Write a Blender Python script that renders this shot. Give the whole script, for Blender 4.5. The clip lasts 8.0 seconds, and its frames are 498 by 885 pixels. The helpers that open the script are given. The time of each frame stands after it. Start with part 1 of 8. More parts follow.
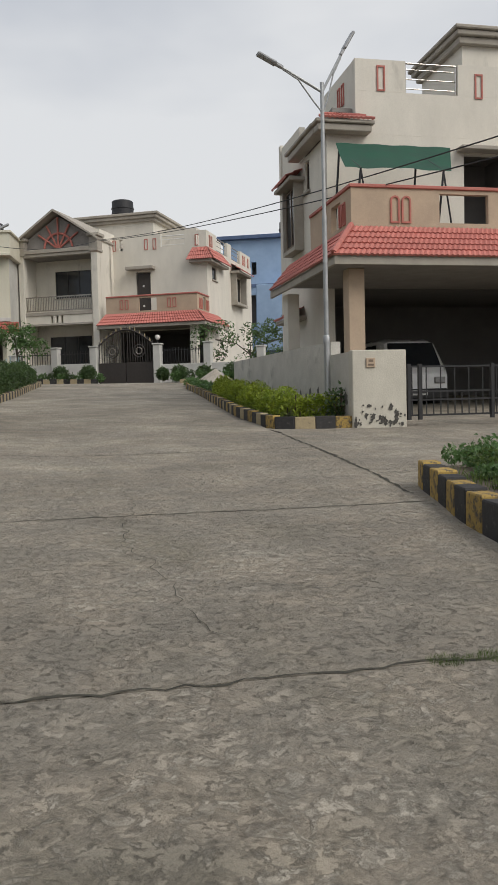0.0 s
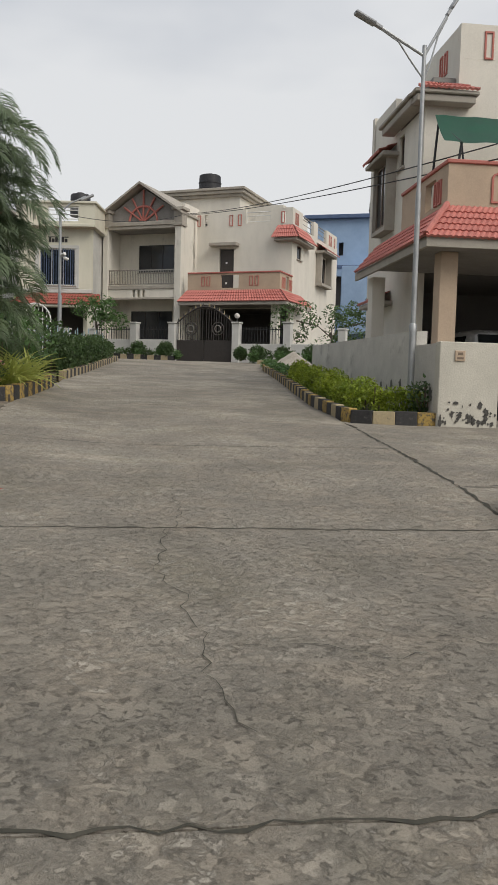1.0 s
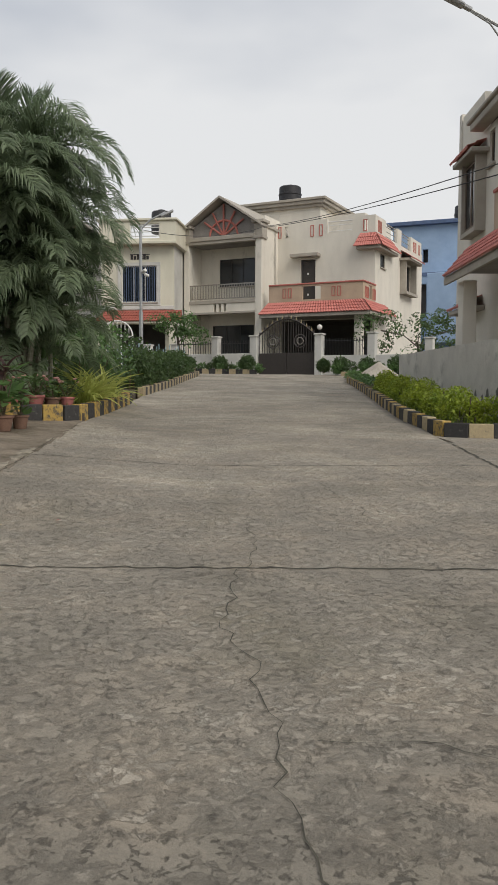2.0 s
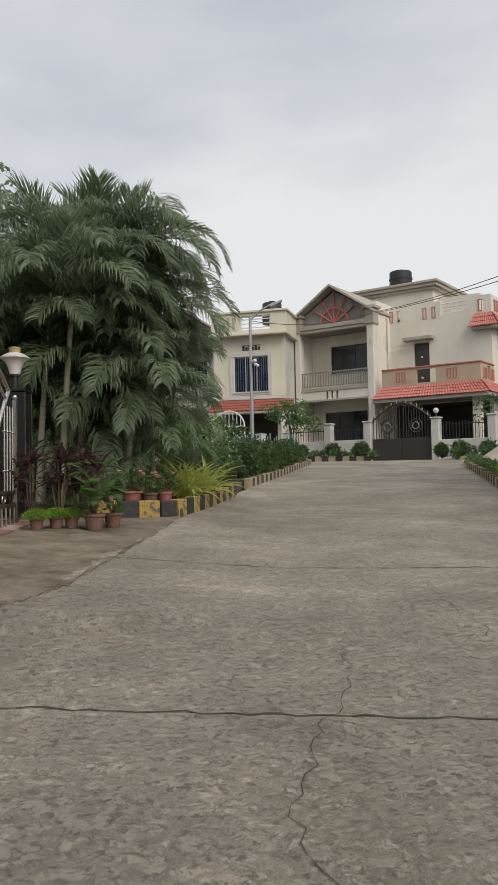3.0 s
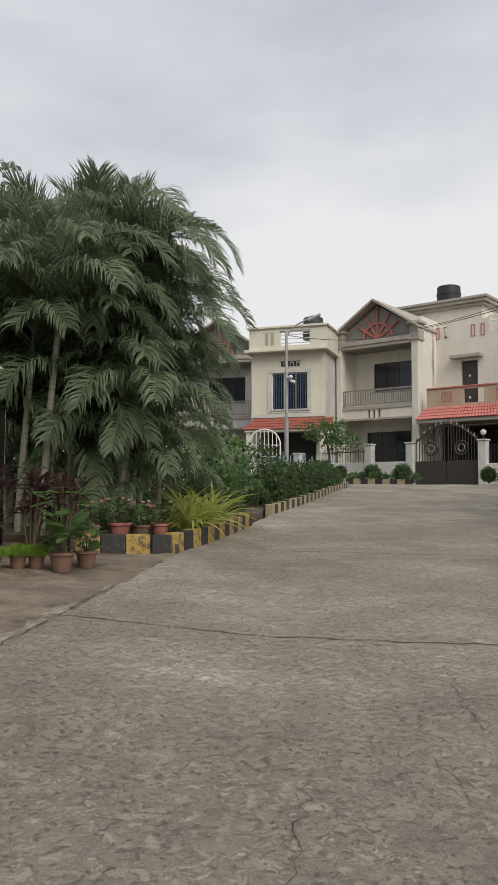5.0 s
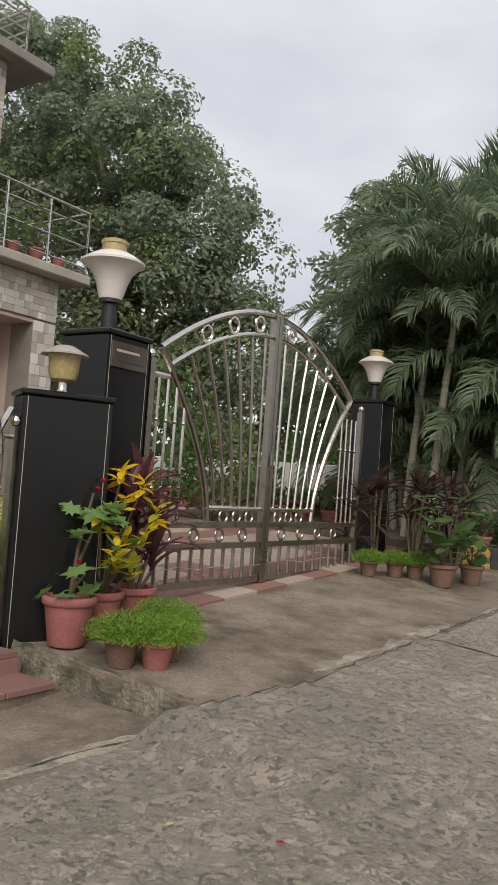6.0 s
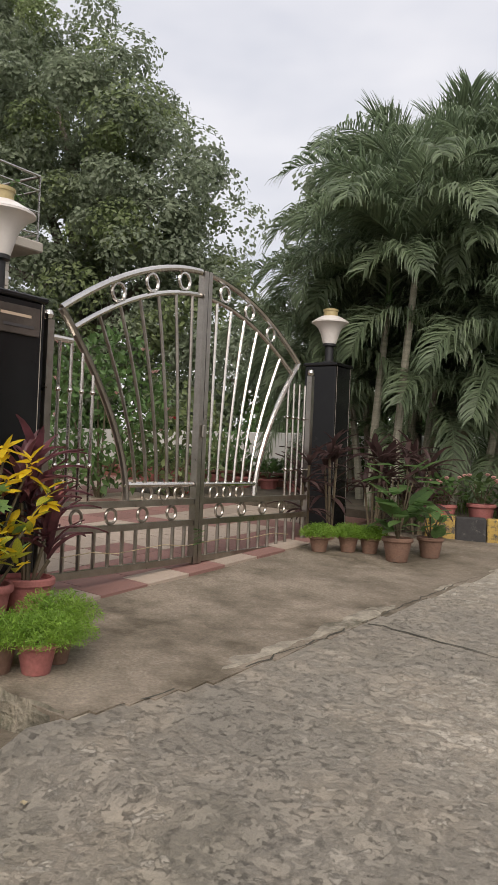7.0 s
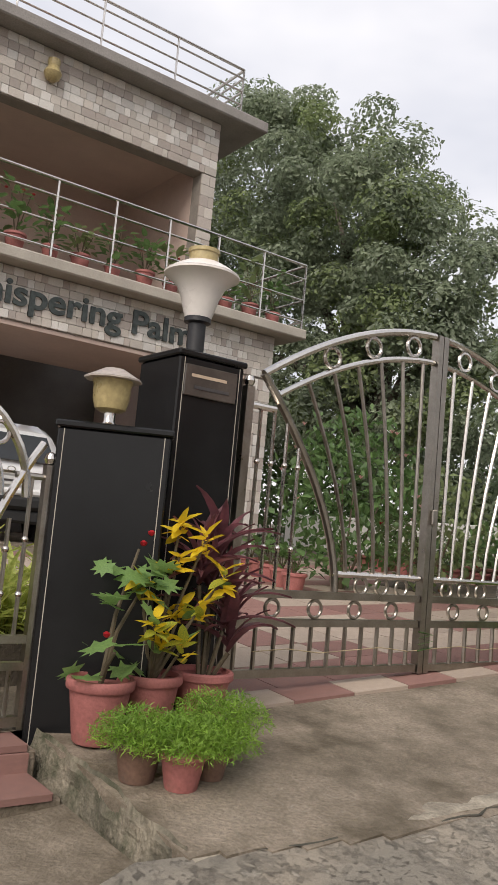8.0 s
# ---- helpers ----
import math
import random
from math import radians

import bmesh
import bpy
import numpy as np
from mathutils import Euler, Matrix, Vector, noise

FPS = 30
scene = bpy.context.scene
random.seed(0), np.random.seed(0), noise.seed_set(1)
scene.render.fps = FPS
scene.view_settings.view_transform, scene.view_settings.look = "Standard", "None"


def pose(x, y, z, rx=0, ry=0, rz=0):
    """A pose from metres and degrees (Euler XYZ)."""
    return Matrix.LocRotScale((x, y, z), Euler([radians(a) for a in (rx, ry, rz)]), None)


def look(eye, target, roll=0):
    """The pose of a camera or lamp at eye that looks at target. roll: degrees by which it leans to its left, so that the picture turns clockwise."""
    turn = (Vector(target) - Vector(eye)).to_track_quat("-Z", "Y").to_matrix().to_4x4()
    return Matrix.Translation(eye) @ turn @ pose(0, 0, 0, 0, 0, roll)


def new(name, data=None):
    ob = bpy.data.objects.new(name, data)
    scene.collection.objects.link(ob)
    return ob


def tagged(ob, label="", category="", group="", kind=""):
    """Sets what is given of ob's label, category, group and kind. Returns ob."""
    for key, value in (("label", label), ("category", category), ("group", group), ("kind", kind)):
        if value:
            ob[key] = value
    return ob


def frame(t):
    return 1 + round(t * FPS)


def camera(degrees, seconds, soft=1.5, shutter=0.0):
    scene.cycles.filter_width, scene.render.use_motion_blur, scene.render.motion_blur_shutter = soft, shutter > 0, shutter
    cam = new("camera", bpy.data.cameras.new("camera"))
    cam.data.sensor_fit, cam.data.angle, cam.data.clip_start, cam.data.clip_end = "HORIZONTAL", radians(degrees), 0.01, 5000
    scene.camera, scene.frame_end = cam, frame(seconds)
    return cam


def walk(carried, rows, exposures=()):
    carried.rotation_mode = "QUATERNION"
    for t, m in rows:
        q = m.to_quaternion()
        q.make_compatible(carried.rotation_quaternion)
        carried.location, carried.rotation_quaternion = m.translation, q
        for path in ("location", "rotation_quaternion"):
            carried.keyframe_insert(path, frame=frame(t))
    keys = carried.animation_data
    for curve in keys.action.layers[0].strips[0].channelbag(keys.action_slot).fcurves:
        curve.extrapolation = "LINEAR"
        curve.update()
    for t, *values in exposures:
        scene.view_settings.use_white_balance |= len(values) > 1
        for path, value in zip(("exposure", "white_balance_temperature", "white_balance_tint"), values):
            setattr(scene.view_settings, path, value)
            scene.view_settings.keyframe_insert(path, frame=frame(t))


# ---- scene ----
cam = camera(34.2, 8.0)
PATH = [
    (0, (-0.815, 0.898, 1.25), (-0.2, 2.798, 1.144), -1.4),
    (0.5, (-0.697, 1.329, 1.327), (-0.109, 3.234, 1.182), -0.1),
    (1, (-0.47, 1.742, 1.372), (-0.038, 3.689, 1.217), 1.5),
    (1.2, (-0.438, 1.894, 1.368), (-0.086, 3.857, 1.223), 2.2),
    (2.3, (-0.198, 2.736, 1.403), (-0.038, 4.727, 1.308), -0.8),
    (2.5, (-0.116, 2.907, 1.45), (-0.024, 4.905, 1.442), -1.3),
    (3, (-0.053, 3.296, 1.446), (-0.115, 5.293, 1.537), -1.1),
    (3.5, (-0.007, 3.725, 1.528), (-0.026, 5.724, 1.486), -0.9),
    (4, (0.166, 4.052, 1.585), (0.083, 6.05, 1.623), -1.7),
    (4.2, (0.197, 4.211, 1.616), (0.073, 6.206, 1.687), -1.2),
    (5.3, (0.45, 5.139, 1.667), (0.216, 7.12, 1.81), 1.5),
    (5.5, (0.419, 5.318, 1.689), (-0.003, 7.267, 1.839), 1.5),
    (5.8, (0.362, 5.544, 1.651), (-0.641, 7.271, 1.753), 2.6),
    (6, (0.386, 5.754, 1.661), (-0.726, 7.413, 1.767), 4.1),
    (6.5, (0.404, 6.142, 1.705), (-0.601, 7.869, 1.789), 3.8),
    (7, (0.489, 6.51, 1.707), (-0.614, 8.179, 1.74), 2.4),
    (7.1, (0.486, 6.571, 1.682), (-0.796, 8.104, 1.757), 3.1),
    (7.2, (0.508, 6.718, 1.641), (-1.03, 7.991, 1.77), 3.1),
    (7.4, (0.491, 6.848, 1.648), (-1.127, 8.02, 1.728), 3.4),
    (7.5, (0.486, 6.923, 1.642), (-1.148, 8.076, 1.694), 3.4),
    (8, (0.369, 7.307, 1.681), (-1.240, 8.479, 1.898), 5.3),
]
walk(cam, [(t, look(eye, target, roll)) for t, eye, target, roll in PATH],
     [(0, -0.1, 6400, 10), (2.5, 0.0, 6500, 10), (5.5, 0.05, 6500, 11), (6.0, 0.22, 6550, 13), (6.5, 0.27, 6600, 14), (7.0, 0.35, 6600, 14), (7.4, 0.45, 6650, 14), (8, 0.45, 6600, 14)])

# ---- daylight: an overcast sky with a weak, very soft sun ----
world = bpy.data.worlds.new("overcast_sky")
scene.world = world
world.use_nodes = True
wn, wl = world.node_tree.nodes, world.node_tree.links
sky = wn.new("ShaderNodeTexSky")
sky.sky_type, sky.sun_disc = "NISHITA", False
sky.sun_elevation, sky.sun_rotation = radians(43), radians(145)
sky.air_density, sky.dust_density = 1.6, 4.0
dim = wn.new("ShaderNodeMix")
dim.data_type, dim.blend_type = "RGBA", "MULTIPLY"
dim.inputs[0].default_value = 1.0
dim.inputs[7].default_value = (0.11, 0.11, 0.11, 1)
wl.new(sky.outputs[0], dim.inputs[6])
wtc = wn.new("ShaderNodeTexCoord")
wmap = wn.new("ShaderNodeMapping")
wmap.inputs["Scale"].default_value = (1.0, 1.0, 2.4)
wl.new(wtc.outputs["Generated"], wmap.inputs[0])
cl = wn.new("ShaderNodeTexNoise")
cl.inputs["Scale"].default_value, cl.inputs["Detail"].default_value = 1.25, 5
cl.inputs["Roughness"].default_value = 0.5
wl.new(wmap.outputs[0], cl.inputs["Vector"])
ramp = wn.new("ShaderNodeValToRGB")
ramp.color_ramp.elements[0].position, ramp.color_ramp.elements[0].color = 0.38, (0.52, 0.55, 0.61, 1)
ramp.color_ramp.elements[1].position, ramp.color_ramp.elements[1].color = 0.60, (0.86, 0.86, 0.86, 1)
wl.new(cl.outputs[0], ramp.inputs[0])
cover = wn.new("ShaderNodeMix")
cover.data_type = "RGBA"
cover.inputs[0].default_value = 0.88
wl.new(dim.outputs[2], cover.inputs[6])
wl.new(ramp.outputs[0], cover.inputs[7])
wl.new(cover.outputs[2], wn["Background"].inputs[0])
wn["Background"].inputs[1].default_value = 1.0

sun = new("sun", bpy.data.lights.new("sun", "SUN"))
sun.data.energy, sun.data.angle, sun.data.color = 1.9, radians(35), (1.0, 0.945, 0.86)
sun.matrix_world = look((0, 0, 30), (-18, 27, 0))


# ---- materials ----
def mat(name, a, b=None, rough=0.8, scale=6.0, fine=60.0, bump=0.15, metal=0.0, spread=0.0, obj_rand=0.0, island=0.0,
        stain=None, stain_scale=2.0, stain_at=(0.55, 0.7), stretch=(1, 1, 1), coat=0.0, trans=0.0, speck=0.35, flakes=None, leaf=False):
    """Principled material: colours a and b mixed by coarse noise, fine grain, optional stains and per-piece variation."""
    m = bpy.data.materials.new(name)
    m.use_nodes = True
    n, l = m.node_tree.nodes, m.node_tree.links
    p = n["Principled BSDF"]
    b = b or tuple(c * 0.75 for c in a)
    tc = n.new("ShaderNodeTexCoord")
    mp = n.new("ShaderNodeMapping")
    mp.inputs["Scale"].default_value = stretch
    l.new(tc.outputs["Object"], mp.inputs[0])
    no = n.new("ShaderNodeTexNoise")
    no.inputs["Scale"].default_value, no.inputs["Detail"].default_value, no.inputs["Roughness"].default_value = scale, 6, 0.62
    l.new(mp.outputs[0], no.inputs["Vector"])
    r = n.new("ShaderNodeValToRGB")
    r.color_ramp.elements[0].position, r.color_ramp.elements[0].color = 0.33, (*b, 1)
    r.color_ramp.elements[1].position, r.color_ramp.elements[1].color = 0.67, (*a, 1)
    l.new(no.outputs[0], r.inputs[0])
    fi = n.new("ShaderNodeTexNoise")
    fi.inputs["Scale"].default_value, fi.inputs["Detail"].default_value = fine, 4
    l.new(tc.outputs["Object"], fi.inputs["Vector"])
    fm = n.new("ShaderNodeMapRange")
    fm.inputs["To Min"].default_value, fm.inputs["To Max"].default_value = 1 - speck, 1 + speck
    l.new(fi.outputs[0], fm.inputs[0])
    mul = n.new("ShaderNodeMix")
    mul.data_type, mul.blend_type = "RGBA", "MULTIPLY"
    mul.inputs[0].default_value = 1.0
    l.new(r.outputs[0], mul.inputs[6])
    l.new(fm.outputs[0], mul.inputs[7])
    colour = mul.outputs[2]
    if flakes:
        fk = n.new("ShaderNodeTexNoise")
        fk.inputs["Scale"].default_value, fk.inputs["Detail"].default_value, fk.inputs["Roughness"].default_value = flakes[1], 9, 0.72
        fk.inputs["Distortion"].default_value = 0.6
        fo = n.new("ShaderNodeMapping")
        fo.inputs["Location"].default_value = (7.3, 2.1, 0)
        l.new(tc.outputs["Object"], fo.inputs[0])
        l.new(fo.outputs[0], fk.inputs["Vector"])
        fr = n.new("ShaderNodeMapRange")
        fr.inputs["From Min"].default_value, fr.inputs["From Max"].default_value = flakes[2]
        l.new(fk.outputs[0], fr.inputs[0])
        fx = n.new("ShaderNodeMix")
        fx.data_type = "RGBA"
        l.new(fr.outputs[0], fx.inputs[0])
        l.new(colour, fx.inputs[6])
        fx.inputs[7].default_value = (*flakes[0], 1)
        colour = fx.outputs[2]
    if stain:
        sn = n.new("ShaderNodeTexNoise")
        sn.inputs["Scale"].default_value, sn.inputs["Detail"].default_value, sn.inputs["Roughness"].default_value = stain_scale, 8, 0.7
        l.new(mp.outputs[0], sn.inputs["Vector"])
        sr = n.new("ShaderNodeMapRange")
        sr.inputs["From Min"].default_value, sr.inputs["From Max"].default_value = stain_at
        l.new(sn.outputs[0], sr.inputs[0])
        sm = n.new("ShaderNodeMix")
        sm.data_type = "RGBA"
        l.new(sr.outputs[0], sm.inputs[0])
        l.new(colour, sm.inputs[6])
        sm.inputs[7].default_value = (*stain, 1)
        colour = sm.outputs[2]
    for amount, node, socket in ((obj_rand, "ShaderNodeObjectInfo", "Random"), (island, "ShaderNodeNewGeometry", "Random Per Island")):
        if amount:
            oi = n.new(node)
            om = n.new("ShaderNodeMapRange")
            om.inputs["To Min"].default_value, om.inputs["To Max"].default_value = 1 - amount, 1 + amount
            l.new(oi.outputs[socket], om.inputs[0])
            ox = n.new("ShaderNodeMix")
            ox.data_type, ox.blend_type = "RGBA", "MULTIPLY"
            ox.inputs[0].default_value = 1.0
            l.new(colour, ox.inputs[6])
            l.new(om.outputs[0], ox.inputs[7])
            colour = ox.outputs[2]
    l.new(colour, p.inputs["Base Color"])
    rr = n.new("ShaderNodeMapRange")
    rr.inputs["To Min"].default_value, rr.inputs["To Max"].default_value = max(rough - 0.12, 0.03), min(rough + 0.12, 1)
    l.new(no.outputs[0], rr.inputs[0])
    l.new(rr.outputs[0], p.inputs["Roughness"])
    p.inputs["Metallic"].default_value = metal
    p.inputs["Coat Weight"].default_value = coat
    if trans:
        p.inputs["Subsurface Weight"].default_value = trans
        p.inputs["Subsurface Radius"].default_value = (0.02, 0.03, 0.01)
        p.inputs["Subsurface Scale"].default_value = 0.2
    if bump:
        bp = n.new("ShaderNodeBump")
        bp.inputs["Strength"].default_value, bp.inputs["Distance"].default_value = bump, 0.02
        ad = n.new("ShaderNodeMath")
        ad.operation = "ADD"
        l.new(no.outputs[0], ad.inputs[0])
        l.new(fi.outputs[0], ad.inputs[1])
        l.new(ad.outputs[0], bp.inputs["Height"])
        l.new(bp.outputs[0], p.inputs["Normal"])
    if leaf:
        tr = n.new("ShaderNodeBsdfTranslucent")
        l.new(colour, tr.inputs["Color"])
        mx = n.new("ShaderNodeMixShader")
        mx.inputs[0].default_value = 0.5
        l.new(p.outputs[0], mx.inputs[1])
        l.new(tr.outputs[0], mx.inputs[2])
        l.new(mx.outputs[0], n["Material Output"].inputs[0])
    return m


def road_material():
    """Scaled, patchy concrete: broad tone changes, ragged crust flakes with raised edges, fine grit."""
    m = bpy.data.materials.new("weathered_concrete")
    m.use_nodes = True
    n, l = m.node_tree.nodes, m.node_tree.links
    p = n["Principled BSDF"]
    tc = n.new("ShaderNodeTexCoord")

    def tex(scale, detail, rough, distort=0.0, shift=0.0):
        mp = n.new("ShaderNodeMapping")
        mp.inputs["Location"].default_value = (shift, shift * 0.7, 0)
        l.new(tc.outputs["Object"], mp.inputs[0])
        t = n.new("ShaderNodeTexNoise")
        t.inputs["Scale"].default_value, t.inputs["Detail"].default_value = scale, detail
        t.inputs["Roughness"].default_value, t.inputs["Distortion"].default_value = rough, distort
        l.new(mp.outputs[0], t.inputs["Vector"])
        return t.outputs[0]

    def rng_(x, a, b, c=0.0, d=1.0):
        r = n.new("ShaderNodeMapRange")
        for k, v in (("From Min", a), ("From Max", b), ("To Min", c), ("To Max", d)):
            r.inputs[k].default_value = v
        l.new(x, r.inputs[0])
        return r.outputs[0]

    def mix(f, a, b, how="MIX"):
        x = n.new("ShaderNodeMix")
        x.data_type, x.blend_type = "RGBA", how
        for sock, v in ((x.inputs[0], f), (x.inputs[6], a), (x.inputs[7], b)):
            if isinstance(v, (int, float)):
                sock.default_value = v
            elif isinstance(v, tuple):
                sock.default_value = (*v, 1)
            else:
                l.new(v, sock)
        return x.outputs[2]

    def math_(op, a, b):
        x = n.new("ShaderNodeMath")
        x.operation = op
        for sock, v in ((x.inputs[0], a), (x.inputs[1], b)):
            if isinstance(v, (int, float)):
                sock.default_value = v
            else:
                l.new(v, sock)
        return x.outputs[0]
    broad = tex(0.5, 5, 0.6)
    middle = tex(2.0, 6, 0.62, 0.1, 5.0)
    drift = math_("MULTIPLY", math_("SUBTRACT", broad, 0.5), 0.3)
    flake = rng_(math_("ADD", tex(9.0, 10, 0.70, 0.3, 3.0), drift), 0.46, 0.60)
    crisp = rng_(math_("ADD", math_("ADD", tex(12, 10, 0.68, 0.5, 21.0), drift), math_("MULTIPLY", math_("SUBTRACT", middle, 0.5), 0.35)), 0.555, 0.61)
    pits = rng_(tex(24, 8, 0.7, 0.3, 9.0), 0.56, 0.68)
    grit = tex(70, 5, 0.75)
    base = mix(flake, (0.265, 0.238, 0.193), (0.33, 0.297, 0.243))
    base = mix(rng_(middle, 0.42, 0.66, 0.0, 0.7), base, (0.33, 0.28, 0.215))
    base = mix(rng_(tex(1.1, 6, 0.65, 0.2, 31.0), 0.52, 0.70, 0.0, 0.75), base, (0.215, 0.193, 0.145))
    base = mix(math_("MULTIPLY", crisp, 0.34), base, (0.46, 0.425, 0.36))
    base = mix(math_("MULTIPLY", pits, 0.36), base, (0.13, 0.118, 0.095))
    base = mix(1.0, base, rng_(grit, 0.25, 0.75, 0.80, 1.22), "MULTIPLY")
    base = mix(1.0, base, rng_(middle, 0.3, 0.7, 0.86, 1.14), "MULTIPLY")
    base = mix(1.0, base, rng_(broad, 0.3, 0.7, 0.74, 1.26), "MULTIPLY")
    l.new(base, p.inputs["Base Color"])
    p.inputs["Roughness"].default_value = 0.86
    hgt = math_("ADD", math_("ADD", math_("MULTIPLY", flake, 0.35), math_("MULTIPLY", crisp, 0.3)), math_("ADD", math_("MULTIPLY", grit, 0.3), math_("MULTIPLY", pits, -0.5)))
    bp = n.new("ShaderNodeBump")
    bp.inputs["Strength"].default_value, bp.inputs["Distance"].default_value = 1.0, 0.024
    l.new(hgt, bp.inputs["Height"])
    l.new(bp.outputs[0], p.inputs["Normal"])
    return m


ROAD = road_material()
APRON = mat("apron_concrete", (0.262, 0.216, 0.164), (0.185, 0.152, 0.113), 0.88, 1.6, 60, 0.6, stain=(0.088, 0.07, 0.045), stain_scale=2.1, stain_at=(0.43, 0.66), speck=0.6, flakes=((0.31, 0.27, 0.215), 16.0, (0.56, 0.72)))
CRACK = mat("crack_dirt", (0.075, 0.068, 0.05), (0.035, 0.034, 0.025), 1.0, 9, 60, 0.0)
EDGE = mat("broken_edge", (0.27, 0.235, 0.175), (0.085, 0.078, 0.055), 0.92, 5, 50, 0.8, stain=(0.05, 0.055, 0.028), stain_scale=4.0, stain_at=(0.48, 0.66), speck=0.5)
EARTH = mat("earth", (0.13, 0.105, 0.075), (0.07, 0.058, 0.042), 0.95, 5, 60, 0.6)
PLASTER = mat("greige_plaster", (0.74, 0.70, 0.615), (0.64, 0.605, 0.53), 0.85, 1.2, 45, 0.12, stain=(0.27, 0.25, 0.215), stain_scale=1.1, stain_at=(0.6, 0.85), stretch=(1, 1, 0.4), speck=0.12)
CREAM = mat("cream_plaster", (0.70, 0.67, 0.55), (0.60, 0.57, 0.46), 0.85, 1.0, 45, 0.1, stain=(0.42, 0.40, 0.34), stain_scale=1.2, stain_at=(0.62, 0.85), stretch=(1, 1, 0.4), speck=0.1)
PALEWALL = mat("pale_plaster", (0.62, 0.61, 0.57), (0.5, 0.49, 0.46), 0.85, 1.0, 45, 0.1, speck=0.1)
PEACH = mat("peach_plaster", (0.52, 0.40, 0.29), (0.43, 0.33, 0.24), 0.85, 1.6, 45, 0.12, stain=(0.30, 0.24, 0.18), stain_scale=1.5, stain_at=(0.62, 0.85), speck=0.12)
BLUEWALL = mat("blue_plaster", (0.33, 0.45, 0.62), (0.27, 0.38, 0.55), 0.85, 1.2, 45, 0.1, speck=0.1)
BLUEDARK = mat("dark_blue_paint", (0.10, 0.15, 0.27), None, 0.7, 3, 40, 0.1)
MOULD = mat("mouldy_wall", (0.60, 0.575, 0.52), (0.47, 0.45, 0.405), 0.9, 1.5, 40, 0.25, stain=(0.15, 0.145, 0.125), stain_scale=1.6, stain_at=(0.56, 0.80), speck=0.2)
GATEWALL = mat("stained_cream_wall", (0.58, 0.55, 0.47), (0.46, 0.435, 0.37), 0.9, 1.5, 40, 0.25, stain=(0.12, 0.11, 0.09), stain_scale=3.2, stain_at=(0.62, 0.72), speck=0.15)
MOULDBLACK = mat("black_mould", (0.19, 0.185, 0.16), (0.09, 0.088, 0.075), 0.95, 9, 60, 0.4)
SPALL = mat("spalled_plaster", (0.10, 0.095, 0.085), (0.05, 0.047, 0.042), 0.95, 14, 60, 0.6)
TRIM = mat("coral_trim_paint", (0.50, 0.17, 0.135), (0.42, 0.14, 0.11), 0.7, 3, 40, 0.1, speck=0.12)
TILE = mat("coral_roof_tile", (0.54, 0.19, 0.155), (0.42, 0.145, 0.12), 0.65, 3, 40, 0.2, island=0.10, stain=(0.28, 0.10, 0.08), stain_scale=2.5, stain_at=(0.6, 0.85), speck=0.15)
TILED = mat("dull_red_roof_tile", (0.36, 0.10, 0.07), (0.26, 0.075, 0.055), 0.75, 3, 40, 0.2, island=0.12)
CORNICE = mat("taupe_cornice", (0.42, 0.385, 0.33), (0.33, 0.30, 0.255), 0.85, 2, 40, 0.15, speck=0.15)
BROWNTRIM = mat("brown_trim", (0.20, 0.15, 0.11), None, 0.8, 3, 40, 0.1)
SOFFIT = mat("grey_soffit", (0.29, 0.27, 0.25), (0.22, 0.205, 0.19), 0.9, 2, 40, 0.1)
# Dark tone stands in for the shade inside rooms and car ports.
SHADEWALL = mat("shade_toned_inner_wall", (0.16, 0.15, 0.14), (0.12, 0.112, 0.105), 0.9, 1.5, 40, 0.1)
PINKROOM = mat("pink_beige_wall", (0.54, 0.42, 0.36), (0.46, 0.355, 0.305), 0.9, 1.5, 40, 0.1, speck=0.12)
GRANITE = mat("black_granite", (0.012, 0.0125, 0.013), (0.009, 0.009, 0.0095), 0.24, 3, 160, 0.0, speck=0.25)
STEEL = mat("stainless_steel", (0.66, 0.63, 0.59), (0.55, 0.52, 0.48), 0.2, 8, 90, 0.03, metal=1.0, speck=0.12)
BRONZE = mat("dull_steel", (0.40, 0.37, 0.33), (0.30, 0.275, 0.24), 0.32, 8, 90, 0.05, metal=1.0, speck=0.15)
GALV = mat("galvanised_pole", (0.44, 0.45, 0.45), (0.34, 0.35, 0.35), 0.45, 6, 60, 0.06, metal=0.6, speck=0.12)
GRANITE.node_tree.nodes["Principled BSDF"].inputs["Specular IOR Level"].default_value = 0.28
IRON = mat("black_iron", (0.02, 0.02, 0.022), None, 0.5, 8, 60, 0.1)
DARKIRON = mat("dark_brown_iron", (0.05, 0.042, 0.037), None, 0.55, 8, 60, 0.1)
LAMPHEAD = mat("grey_lamp_head", (0.40, 0.41, 0.42), None, 0.4, 8, 60, 0.05)
WHITEGLASS = mat("opal_glass", (0.74, 0.70, 0.66), (0.66, 0.62, 0.58), 0.3, 4, 40, 0.0, speck=0.05)
AMBER = mat("yellowed_lantern_glass", (0.42, 0.34, 0.17), (0.33, 0.26, 0.12), 0.3, 5, 40, 0.05)
CAPGREY = mat("grey_lantern_cap", (0.40, 0.35, 0.31), None, 0.5, 5, 40, 0.05)
GLASS = mat("dark_window_glass", (0.022, 0.026, 0.03), (0.015, 0.018, 0.021), 0.08, 2, 20, 0.0, speck=0.1)
ALU = mat("aluminium_frame", (0.35, 0.35, 0.34), None, 0.45, 5, 40, 0.0, metal=0.5)
WHITE = mat("white_paint", (0.76, 0.75, 0.72), (0.68, 0.67, 0.64), 0.5, 3, 40, 0.05, speck=0.06)
